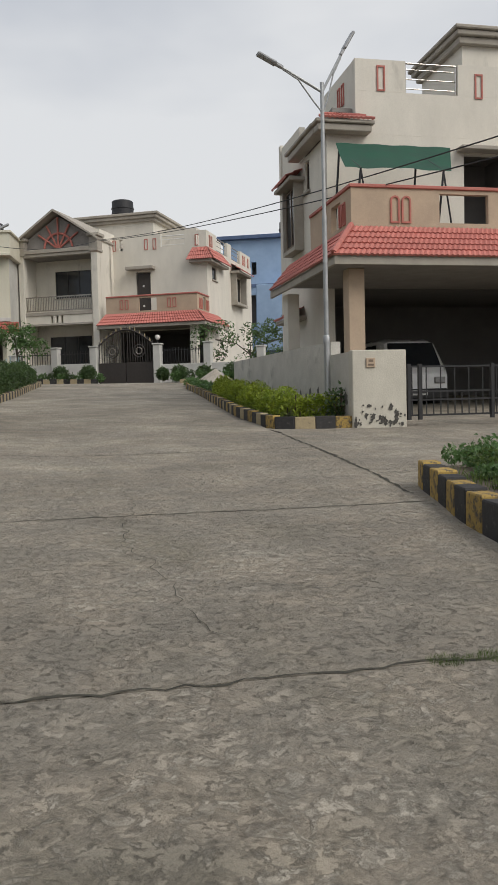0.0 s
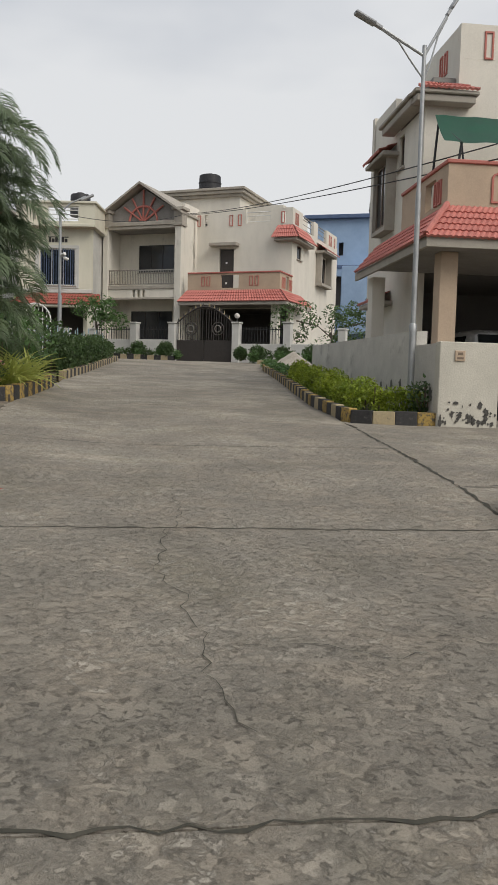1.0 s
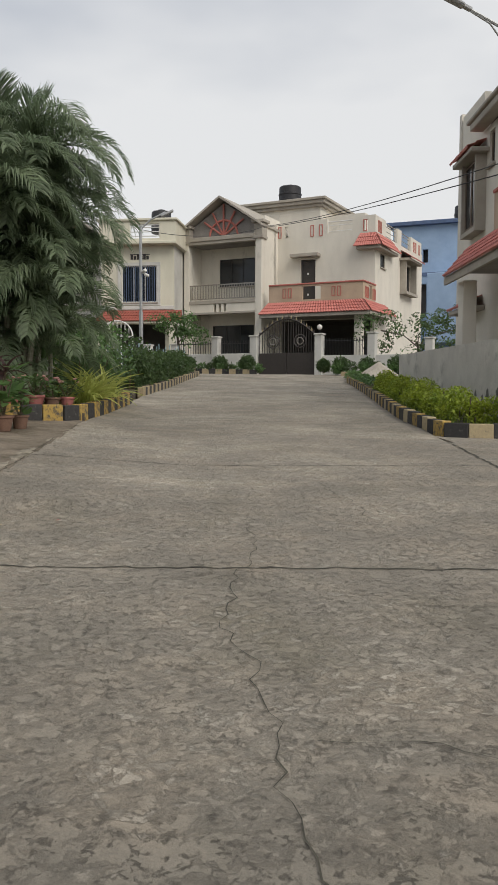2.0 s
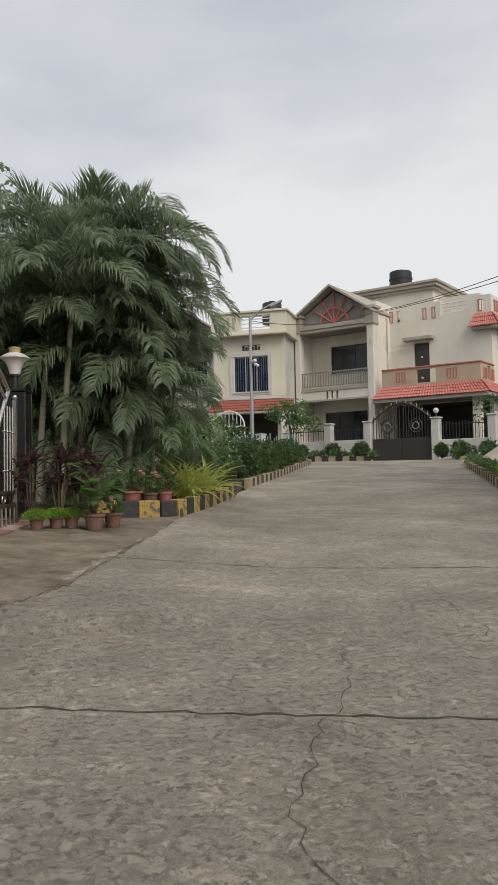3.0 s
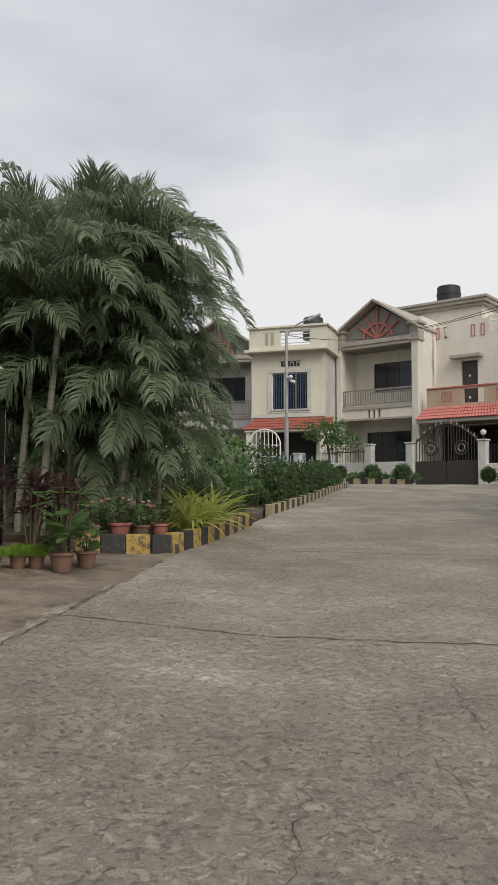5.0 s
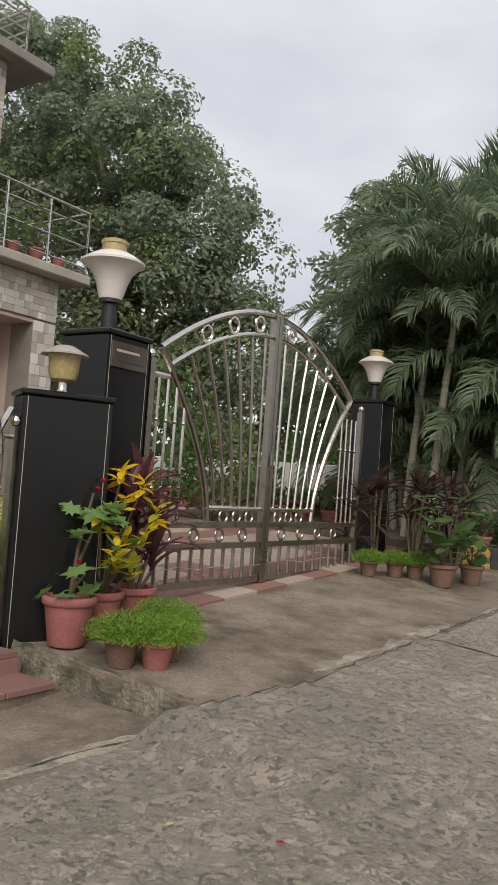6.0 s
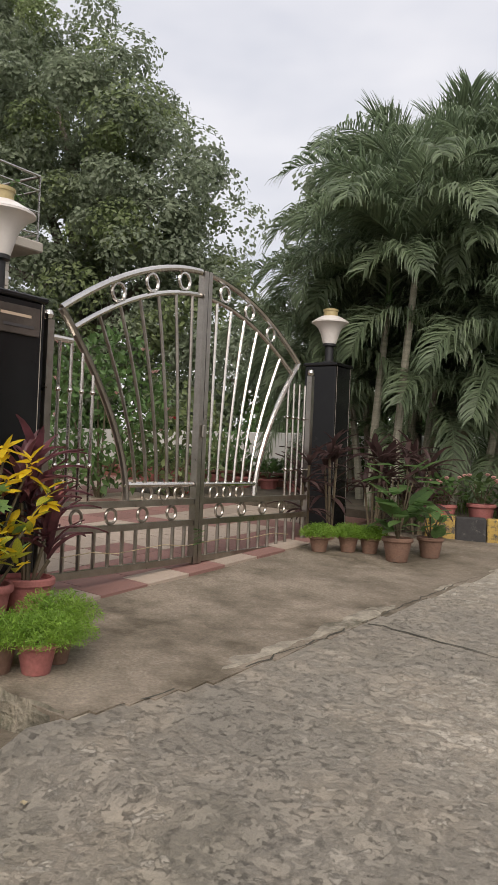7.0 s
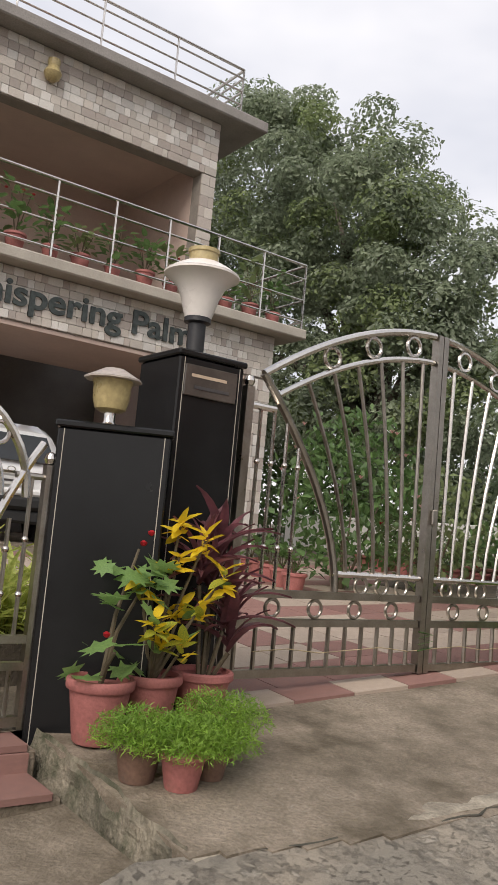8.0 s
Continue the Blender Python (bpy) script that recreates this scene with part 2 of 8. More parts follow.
CARWHITE = mat("white_car_paint", (0.74, 0.74, 0.73), (0.70, 0.70, 0.69), 0.25, 3, 40, 0.0, coat=0.6, speck=0.04)
RUBBER = mat("black_plastic", (0.02, 0.02, 0.02), None, 0.6, 8, 60, 0.05)
REDLIGHT = mat("red_lamp_plastic", (0.42, 0.015, 0.025), (0.33, 0.01, 0.02), 0.2, 8, 60, 0.0)
TANK = mat("black_water_tank", (0.025, 0.025, 0.028), None, 0.55, 6, 60, 0.1)
YELLOW = mat("worn_yellow_paint", (0.46, 0.31, 0.075), (0.35, 0.235, 0.07), 0.85, 6, 60, 0.3, stain=(0.085, 0.075, 0.06), stain_scale=5, stain_at=(0.48, 0.60), obj_rand=0.12)
BLACKK = mat("worn_black_paint", (0.045, 0.043, 0.042), (0.028, 0.027, 0.027), 0.85, 6, 60, 0.3, stain=(0.15, 0.14, 0.12), stain_scale=5, stain_at=(0.58, 0.72), obj_rand=0.2)
PALEY = mat("faded_yellow_paint", (0.42, 0.34, 0.20), (0.33, 0.27, 0.17), 0.85, 6, 60, 0.3, stain=(0.12, 0.11, 0.09), stain_scale=5, stain_at=(0.56, 0.7), obj_rand=0.12)
POT = mat("terracotta_painted_pot", (0.38, 0.135, 0.12), (0.29, 0.105, 0.095), 0.75, 6, 60, 0.15, stain=(0.20, 0.12, 0.09), stain_scale=5, stain_at=(0.58, 0.78), obj_rand=0.15)
POTBROWN = mat("clay_pot", (0.21, 0.12, 0.082), (0.15, 0.088, 0.063), 0.85, 6, 60, 0.2, stain=(0.12, 0.09, 0.07), stain_scale=5, stain_at=(0.56, 0.75), obj_rand=0.2)
PAVERED = mat("red_paving_tile", (0.27, 0.145, 0.12), (0.215, 0.115, 0.098), 0.7, 6, 60, 0.15, obj_rand=0.14)
PAVECREAM = mat("cream_paving_tile", (0.40, 0.325, 0.26), (0.33, 0.265, 0.21), 0.7, 6, 60, 0.15, obj_rand=0.12)
PLANTER = mat("brown_planter", (0.20, 0.08, 0.055), (0.14, 0.058, 0.042), 0.75, 4, 60, 0.15)
CLAD = [mat("stone_cladding_" + k, c, tuple(v * 0.8 for v in c), 0.7, 8, 60, 0.2, obj_rand=0.16) for k, c in
        (("grey", (0.66, 0.63, 0.58)), ("beige", (0.55, 0.50, 0.44)), ("rose", (0.44, 0.385, 0.34)))]
BACKCLAD = mat("cladding_bed", (0.26, 0.23, 0.20), None, 0.9, 5, 50, 0.2)
LETTER = mat("oxidised_metal_letters", (0.095, 0.11, 0.103), (0.04, 0.048, 0.044), 0.42, 14, 60, 0.1, metal=0.5)
NETGREEN = mat("green_shade_net", (0.008, 0.075, 0.042), (0.005, 0.05, 0.03), 0.8, 2, 120, 0.1)
SAND = mat("building_sand", (0.48, 0.43, 0.36), (0.38, 0.34, 0.28), 0.95, 5, 70, 0.5)
WIRE = mat("black_cable", (0.03, 0.03, 0.03), None, 0.7, 8, 60, 0.0)
PIPEBLUE = mat("pale_blue_railing", (0.30, 0.43, 0.47), None, 0.6, 6, 60, 0.05)
PLATE = mat("white_plate", (0.62, 0.62, 0.60), None, 0.5, 6, 60, 0.0, speck=0.05)
PLAQUE = mat("engraved_plaque", (0.10, 0.085, 0.075), (0.05, 0.045, 0.04), 0.10, 3, 60, 0.05, speck=0.15)
INK = mat("dark_lettering", (0.05, 0.045, 0.045), None, 0.7, 6, 60, 0.0)
BARK = mat("grey_bark", (0.17, 0.145, 0.115), (0.09, 0.075, 0.06), 0.9, 9, 50, 0.6, stretch=(1, 1, 0.3))
PALMBARK = mat("ringed_palm_stem", (0.34, 0.32, 0.25), (0.20, 0.19, 0.145), 0.8, 10, 50, 0.3, stretch=(0.2, 0.2, 2.0))
def leafmat(name, a, b, rough=0.45, spread=0.35, scale=3.0):
    return mat(name, a, b, rough, scale, 30, 0.0, island=spread, speck=0.15, leaf=True)
PALMLEAF = leafmat("palm_leaflet", (0.225, 0.285, 0.165), (0.135, 0.185, 0.108), 0.5, 0.35, 1.2)
TREELEAF = leafmat("tree_leaf", (0.285, 0.335, 0.215), (0.185, 0.225, 0.15), 0.5, 0.28, 0.5)
LIGHTLEAF = leafmat("fresh_leaf", (0.245, 0.30, 0.13), (0.16, 0.21, 0.09), 0.5, 0.35, 0.6)
HEDGE = leafmat("yellow_green_hedge_leaf", (0.36, 0.42, 0.045), (0.2, 0.28, 0.035), 0.5, 0.4, 3)
SHRUB = leafmat("dark_shrub_leaf", (0.11, 0.165, 0.06), (0.06, 0.105, 0.04), 0.5, 0.4, 3)
FERN = leafmat("asparagus_fern_leaf", (0.27, 0.42, 0.055), (0.16, 0.29, 0.04), 0.55, 0.35, 5)
GRASS = leafmat("grass_blade", (0.14, 0.2, 0.045), (0.075, 0.12, 0.03), 0.6, 0.4, 4)
STRIPED = leafmat("striped_lily_leaf", (0.60, 0.60, 0.20), (0.34, 0.42, 0.09), 0.45, 0.35, 30)
GREENLEAF = leafmat("green_leaf", (0.145, 0.245, 0.08), (0.085, 0.16, 0.055), 0.45, 0.3, 6)
CROTON = leafmat("yellow_croton_leaf", (0.86, 0.62, 0.03), (0.72, 0.55, 0.04), 0.4, 0.3, 14)
CORDY = leafmat("crimson_cordyline_leaf", (0.24, 0.085, 0.10), (0.10, 0.05, 0.055), 0.4, 0.4, 6)
JATROPHA = leafmat("lobed_leaf", (0.24, 0.38, 0.12), (0.15, 0.27, 0.085), 0.5, 0.3, 7)
VARIEGATED = leafmat("variegated_leaf", (0.60, 0.52, 0.05), (0.20, 0.30, 0.05), 0.4, 0.2, 22)
CORDYDARK = leafmat("dark_cordyline_leaf", (0.115, 0.062, 0.06), (0.06, 0.045, 0.038), 0.5, 0.4, 6)
PETALRED = leafmat("red_petal", (0.50, 0.02, 0.03), (0.35, 0.015, 0.02), 0.5, 0.3)
PETALPINK = leafmat("pale_petal", (0.70, 0.45, 0.40), (0.55, 0.32, 0.30), 0.5, 0.3)
STALK = mat("plant_stalk", (0.13, 0.10, 0.06), (0.08, 0.065, 0.04), 0.8, 8, 40, 0.2)


# ---- geometry helpers ----
class Geo:
    """Collects points and faces for one mesh."""
    def __init__(self):
        self.v, self.f, self.smooth = [], [], False

    def add(self, verts, faces, m=None):
        o = len(self.v)
        self.v += [tuple(m @ Vector(p)) for p in verts] if m else [tuple(p) for p in verts]
        self.f += [tuple(i + o for i in f) for f in faces]
        return self

    def box(self, x0, x1, y0, y1, z0, z1, m=None):
        p = [(x, y, z) for z in (z0, z1) for y in (y0, y1) for x in (x0, x1)]
        return self.add(p, [(0, 2, 3, 1), (4, 5, 7, 6), (0, 1, 5, 4), (2, 6, 7, 3), (0, 4, 6, 2), (1, 3, 7, 5)], m)

    def cbox(self, x0, x1, y0, y1, z0, z1, c=0.01, m=None):
        """A box with chamfered edges."""
        xs, ys, zs = (x0, x1), (y0, y1), (z0, z1)
        p, ids = [], {}
        for i in (0, 1):
            for j in (0, 1):
                for k in (0, 1):
                    for a in range(3):
                        q = [xs[i], ys[j], zs[k]]
                        for ax, s in ((0, i), (1, j), (2, k)):
                            if ax != a:
                                q[ax] += c if s == 0 else -c
                        ids[i, j, k, a] = len(p)
                        p.append(q)
        f = []
        for a in range(3):
            b1, b2 = (a + 1) % 3, (a + 2) % 3
            for s in (0, 1):
                ring = []
                for d1, d2 in ((0, 0), (1, 0), (1, 1), (0, 1)):
                    key = [0, 0, 0]
                    key[a], key[b1], key[b2] = s, d1, d2
                    ring.append(ids[(*key, a)])
                f.append(tuple(ring) if s else tuple(reversed(ring)))
            for s1 in (0, 1):
                for s2 in (0, 1):
                    k0, k1 = [0, 0, 0], [0, 0, 0]
                    k0[b1] = k1[b1] = s1
                    k0[b2] = k1[b2] = s2
                    k1[a] = 1
                    q = [ids[(*k0, b1)], ids[(*k1, b1)], ids[(*k1, b2)], ids[(*k0, b2)]]
                    f.append(tuple(q) if s1 != s2 else tuple(reversed(q)))
        for i in (0, 1):
            for j in (0, 1):
                for k in (0, 1):
                    t = [ids[i, j, k, a] for a in range(3)]
                    f.append(tuple(t) if (i + j + k) % 2 else tuple(reversed(t)))
        return self.add(p, f, m)

    def prism(self, poly, z0, z1, m=None):
        n = len(poly)
        p = [(x, y, z0) for x, y in poly] + [(x, y, z1) for x, y in poly]
        return self.add(p, [tuple(range(n - 1, -1, -1)), tuple(range(n, 2 * n))] + [(i, (i + 1) % n, (i + 1) % n + n, i + n) for i in range(n)], m)

    def tube(self, path, r, n=8, m=None, closed=False):
        """A round bar along a path; r is one radius or one for each point."""
        path = [Vector(p) for p in path]
        k = len(path)
        rs = r if isinstance(r, (list, tuple)) else [r] * k
        ref, p = None, []
        for i, c in enumerate(path):
            if closed:
                d = path[(i + 1) % k] - path[i - 1]
            else:
                d = path[min(i + 1, k - 1)] - path[max(i - 1, 0)]
            d = d.normalized() if d.length > 1e-9 else Vector((0, 0, 1))
            if ref is None:
                ref = d.cross(Vector((0, 0, 1)) if abs(d.z) < 0.9 else Vector((1, 0, 0))).normalized()
            ref = (ref - d * ref.dot(d)).normalized()
            s = d.cross(ref)
            p += [c + (ref * math.cos(6.28319 * j / n) + s * math.sin(6.28319 * j / n)) * rs[i] for j in range(n)]
        f = []
        for i in range(k if closed else k - 1):
            for j in range(n):
                a, b = i * n, ((i + 1) % k) * n
                f.append((a + j, a + (j + 1) % n, b + (j + 1) % n, b + j))
        if not closed:
            f += [tuple(range(n - 1, -1, -1)), tuple(range((k - 1) * n, k * n))]
        self.smooth = True
        return self.add(p, f, m)

    def lathe(self, profile, n=20, m=None):
        p, f = [], []
        for r, z in profile:
            p += [(r * math.cos(6.28319 * j / n), r * math.sin(6.28319 * j / n), z) for j in range(n)]
        for i in range(len(profile) - 1):
            for j in range(n):
                f.append((i * n + j, i * n + (j + 1) % n, (i + 1) * n + (j + 1) % n, (i + 1) * n + j))
        f += [tuple(range(n - 1, -1, -1)), tuple(range((len(profile) - 1) * n, len(profile) * n))]
        self.smooth = True
        return self.add(p, f, m)

    def mesh(self, name, material):
        me = bpy.data.meshes.new(name)
        me.from_pydata(self.v, [], self.f)
        me.materials.append(material)
        if self.smooth:
            me.shade_smooth()
            me.set_sharp_from_angle(angle=radians(38))
        me.update()
        return me


def part(name, geo, material, parent, label=""):
    ob = new(name, geo.mesh(name, material) if isinstance(geo, Geo) else geo)
    ob.parent = parent
    return tagged(ob, label) if label else ob


def thing(name, label, category, m=None, group="", kind=""):
    ob = new(name)
    ob.empty_display_size = 0.2
    if m is not None:
        ob.matrix_world = m
    return tagged(ob, label, category, group, kind)


def solo(name, geo, material, label, category="", m=None, group="", kind=""):
    ob = new(name, geo.mesh(name, material) if isinstance(geo, Geo) else geo)
    if m is not None:
        ob.matrix_world = m
    return tagged(ob, label, category, group, kind)


def G():
    return Geo()


def scatter(name, verts, faces, mats, material):
    """One mesh of many copies of a small shape, each placed by a 4x4 array."""
    v = np.asarray(verts, float)
    t = np.asarray(mats, float)
    pts = np.einsum("kij,nj->kni", t[:, :3, :3], v) + t[:, None, :3, 3]
    k, n = len(t), len(v)
    allf = []
    for f in faces:
        allf.append(np.asarray(f)[None, :] + (np.arange(k) * n)[:, None])
    me = bpy.data.meshes.new(name)
    me.from_pydata(pts.reshape(-1, 3).tolist(), [], [tuple(r) for a in allf for r in a.tolist()])
    me.materials.append(material)
    me.update()
    return me


def rots(k, rng, tilt=1.0):
    """k random turns: any heading, leaning by up to tilt (1: any way)."""
    a = rng.uniform(0, 2 * np.pi, k)
    b = rng.uniform(-1, 1, k) * np.pi * 0.5 * tilt
    c = rng.uniform(-1, 1, k) * np.pi * 0.5 * tilt
    ca, sa, cb, sb, cc, sc = np.cos(a), np.sin(a), np.cos(b), np.sin(b), np.cos(c), np.sin(c)
    z, o = np.zeros(k), np.ones(k)
    A = np.array([[ca, -sa, z], [sa, ca, z], [z, z, o]]).transpose(2, 0, 1)
    B = np.array([[o, z, z], [z, cb, -sb], [z, sb, cb]]).transpose(2, 0, 1)
    C = np.array([[cc, z, sc], [z, o, z], [-sc, z, cc]]).transpose(2, 0, 1)
    return A @ B @ C


def placed(points, turns, sizes):
    k = len(points)
    m = np.zeros((k, 4, 4))
    m[:, :3, :3] = turns * np.asarray(sizes)[:, None, None]
    m[:, :3, 3] = points
    m[:, 3, 3] = 1
    return m


LEAF_V = [(0, 0, 0), (0.27, 0.35, 0.05), (0, 1, -0.08), (-0.27, 0.35, 0.05), (0, 0.45, -0.02)]
LEAF_F = [(0, 1, 4), (1, 2, 4), (0, 4, 3), (4, 2, 3)]
THIN_V = [(0, 0, 0), (0.3, 0.42, 0.06), (0, 1, -0.08), (-0.3, 0.42, 0.06)]
THIN_F = [(0, 1, 2), (0, 2, 3)]


# ---- the lie of the land ----
def ground_z(x, y):
    """Height of the ground: the road climbs ahead, its left side rises to the gates."""
    yy = y if y < 40 else 40 + 8 * (1 - math.exp(-(y - 40) / 8))
    yy = yy if y > -30 else -30 + (y + 30) * 0.3
    side = max(0.0, min(-x, 3.6))
    rise = 0.062 if y > 8.85 else 0.012
    return 0.0565 * yy + rise * side * max(0.0, min(1.0, 1 - (y - 24) / 10))


def lerp_table(table, y):
    for (y0, x0), (y1, x1) in zip(table, table[1:]):
        if y <= y1:
            return x0 + (x1 - x0) * (y - y0) / (y1 - y0)
    return table[-1][1]


ROAD_L = [(-14, -3.6), (4, -2.3), (8.85, -1.92), (9.56, -1.72), (10.56, -1.64), (14.4, -1.42), (17, -1.15), (19.5, -0.85), (23, -0.5), (30, 0.5), (37, 1.55), (39.5, 0.8)]
ROAD_R = [(-14, 0.6), (2, 1.7), (5.78, 2.35), (7.0, 2.66), (8.3, 2.92), (10.3, 3.19), (11.7, 3.37), (13.5, 3.6), (16.4, 3.95), (21, 4.76), (24.7, 5.4), (30, 6.3), (37, 7.9), (39.5, 9.0)]
JOINTS = [-13, -9.5, -5.5, -1.0, 3.71, 6.94, 10.90, 15.9, 20.5, 25.0, 29.5, 34.0, 38.2]
SKEW = -0.085


def patch(name, inside, material, x0, x1, y0, y1, step, lift, parent=None):
    """A sheet of ground over the cells whose middle lies inside."""
    g, ids = G(), {}
    nx, ny = round((x1 - x0) / step), round((y1 - y0) / step)

    def vid(i, j):
        if (i, j) not in ids:
            x, y = x0 + i * step, y0 + j * step
            ids[i, j] = len(g.v)
            g.v.append((x, y, ground_z(x, y) + lift + 0.012 * noise.noise(Vector((x * 1.7, y * 1.7, 3)))))
        return ids[i, j]
    for i in range(nx):
        for j in range(ny):
            if inside(x0 + (i + 0.5) * step, y0 + (j + 0.5) * step):
                g.f.append((vid(i, j), vid(i + 1, j), vid(i + 1, j + 1), vid(i, j + 1)))
    seen = {}
    for f in g.f:
        for a, b in zip(f, f[1:] + f[:1]):
            seen[min(a, b), max(a, b)] = seen.get((min(a, b), max(a, b)), 0) + 1
    for (a, b), n in list(seen.items()):
        if n == 1:
            o = len(g.v)
            g.v += [(g.v[q][0], g.v[q][1], g.v[q][2] - 0.35) for q in (a, b)]
            g.f.append((a, b, o + 1, o))
    g.smooth = True
    return g


# ---- ground: one sheet to the horizon ----
g = G()
xs = [-2500, -600, -200, -80, -40] + [-28 + 2 * i for i in range(36)] + [60, 100, 220, 600, 2500]
ys = [-2500, -500, -150, -60, -32] + [-28 + 2 * i for i in range(60)] + [105, 130, 220, 600, 2500]
for y in ys:
    for x in xs:
        yy = max(-30, min(y, 90))
        g.v.append((x, y, ground_z(x if abs(x) < 60 else 60, yy) - 0.16))
g.f = [(j * len(xs) + i, j * len(xs) + i + 1, (j + 1) * len(xs) + i + 1, (j + 1) * len(xs) + i) for j in range(len(ys) - 1) for i in range(len(xs) - 1)]
g.smooth = True
solo("ground", g, EARTH, "bare brown earth ground with sparse grass", "ground", kind="structure")

# ---- the concrete road, slab by slab ----
road = thing("road", "worn grey concrete road with open joints and cracks", "road", kind="structure")
rng = np.random.default_rng(5)


def slab(k):
    ya, yb = JOINTS[k] + 0.005, JOINTS[k + 1] - 0.005
    nu, nv = 22, max(6, int((yb - ya) * 4))
    s = G()
    for j in range(nv + 1):
        for i in range(nu + 1):
            u, w = i / nu, j / nv
            y = ya + (yb - ya) * w
            x = lerp_table(ROAD_L, y) * (1 - u) + lerp_table(ROAD_R, y) * u
            y += SKEW * x
            xl, xr = lerp_table(ROAD_L, y), lerp_table(ROAD_R, y)
            x = xl * (1 - u) + xr * u
            jit = 0.02 * noise.noise(Vector((x * 5, y * 5, 1))) if j in (0, nv) else 0
            side = 0.03 * noise.noise(Vector((x * 3, y * 3, 7))) if i in (0, nu) else 0
            s.v.append((x + side, y + jit, ground_z(x, max(y, 8.86) if 8.6 < y < 8.9 else y) + 0.012 * noise.noise(Vector((x * 0.8, y * 0.8, 0)))))
    w = nu + 1
    s.f = [(j * w + i, j * w + i + 1, (j + 1) * w + i + 1, (j + 1) * w + i) for j in range(nv) for i in range(nu)]
    top = len(s.v)
    rim = [i for i in range(w)] + [j * w + nu for j in range(1, nv + 1)] + [nv * w + i for i in range(nu - 1, -1, -1)] + [j * w for j in range(nv - 1, 0, -1)]
    for r in rim:
        x, y, z = s.v[r]
        s.v.append((x, y, z - 0.15))
    s.f += [(rim[i], top + i, top + (i + 1) % len(rim), rim[(i + 1) % len(rim)]) for i in range(len(rim))]
    s.smooth = True
    part("slab", s, ROAD, road)


for k in range(len(JOINTS) - 1):
    slab(k)


def ribbon(points, width, lift, seed, wobble=0.02):
    """A thin uneven strip lying on the ground."""
    r = random.Random(seed)
    pts = []
    for (xa, ya), (xb, yb) in zip(points, points[1:]):
        n = max(2, int(math.hypot(xb - xa, yb - ya) / 0.07))
        pts += [(xa + (xb - xa) * i / n, ya + (yb - ya) * i / n) for i in range(n)]
    pts.append(points[-1])
    s = G()
    for i, (x, y) in enumerate(pts):
        a, b = pts[max(i - 1, 0)], pts[min(i + 1, len(pts) - 1)]
        d = math.hypot(b[0] - a[0], b[1] - a[1]) or 1
        nx, ny = -(b[1] - a[1]) / d, (b[0] - a[0]) / d
        o = wobble * (r.random() - 0.5) * 2
        h = width * r.uniform(0.2, 1.0) / 2
        for q in (-h, h):
            px, py = x + nx * (o + q), y + ny * (o + q)
            s.v.append((px, py, ground_z(px, py) + lift + 0.012 * noise.noise(Vector((px * 0.8, py * 0.8, 0)))))
    s.f = [(2 * i, 2 * i + 1, 2 * i + 3, 2 * i + 2) for i in range(len(pts) - 1)]
    return s


LINES = [[(0.36, 8.3), (0.31, 7.65), (0.25, 7.1), (0.15, 6.88), (0.06, 6.4), (-0.01, 6.0), (0.08, 5.6), (0.05, 5.35), (0.10, 5.15), (0.04, 4.6), (0.12, 4.2)],
         [(1.1, 5.0), (1.35, 4.7), (1.6, 4.55), (1.9, 4.6)], [(0.9, 8.6), (1.0, 8.2), (1.25, 7.9)],
         [(1.2, 10.0), (1.15, 9.3), (1.28, 8.7), (1.2, 8.1)], [(0.8, 6.3), (1.2, 6.15), (1.5, 6.2), (1.9, 6.05)], [(0.2, 4.95), (0.6, 4.9), (0.75, 4.7), (1.0, 4.75)]]
for i, pts in enumerate(LINES):
    part("crack", ribbon(pts, 0.007, 0.006, 40 + i, 0.03), CRACK, road, "thin dark crack")
for k, y in enumerate(JOINTS[4:9]):
    pts = [(x, y + SKEW * x) for x in np.linspace(lerp_table(ROAD_L, y) + 0.05, lerp_table(ROAD_R, y) - 0.05, 8)]
    part("joint", ribbon(pts, 0.024, 0.004, 70 + k, 0.024), CRACK, road, "dirt-filled expansion joint")
for k, (pts, wd) in enumerate((([(-2.15, 7.6), (-2.0, 8.5), (-1.9, 8.9), (-1.72, 9.56), (-1.64, 10.56), (-1.55, 12.4), (-1.42, 14.2)], 0.035),
                               ([(2.66, 7.1), (2.92, 8.3), (3.19, 10.3), (3.37, 11.7), (3.5, 12.6)], 0.10), ([(2.92, 8.3), (3.3, 8.35), (3.75, 8.45)], 0.05))):
    part("joint", ribbon(pts, wd * 0.45, 0.006, 90 + k, 0.02), CRACK, road, "broken dirt-filled road edge")

LIP = mat("pale_broken_concrete", (0.36, 0.32, 0.25), (0.20, 0.175, 0.135), 0.9, 9, 60, 0.7, stain=(0.10, 0.088, 0.06), stain_scale=5.0, stain_at=(0.52, 0.66), speck=0.4)


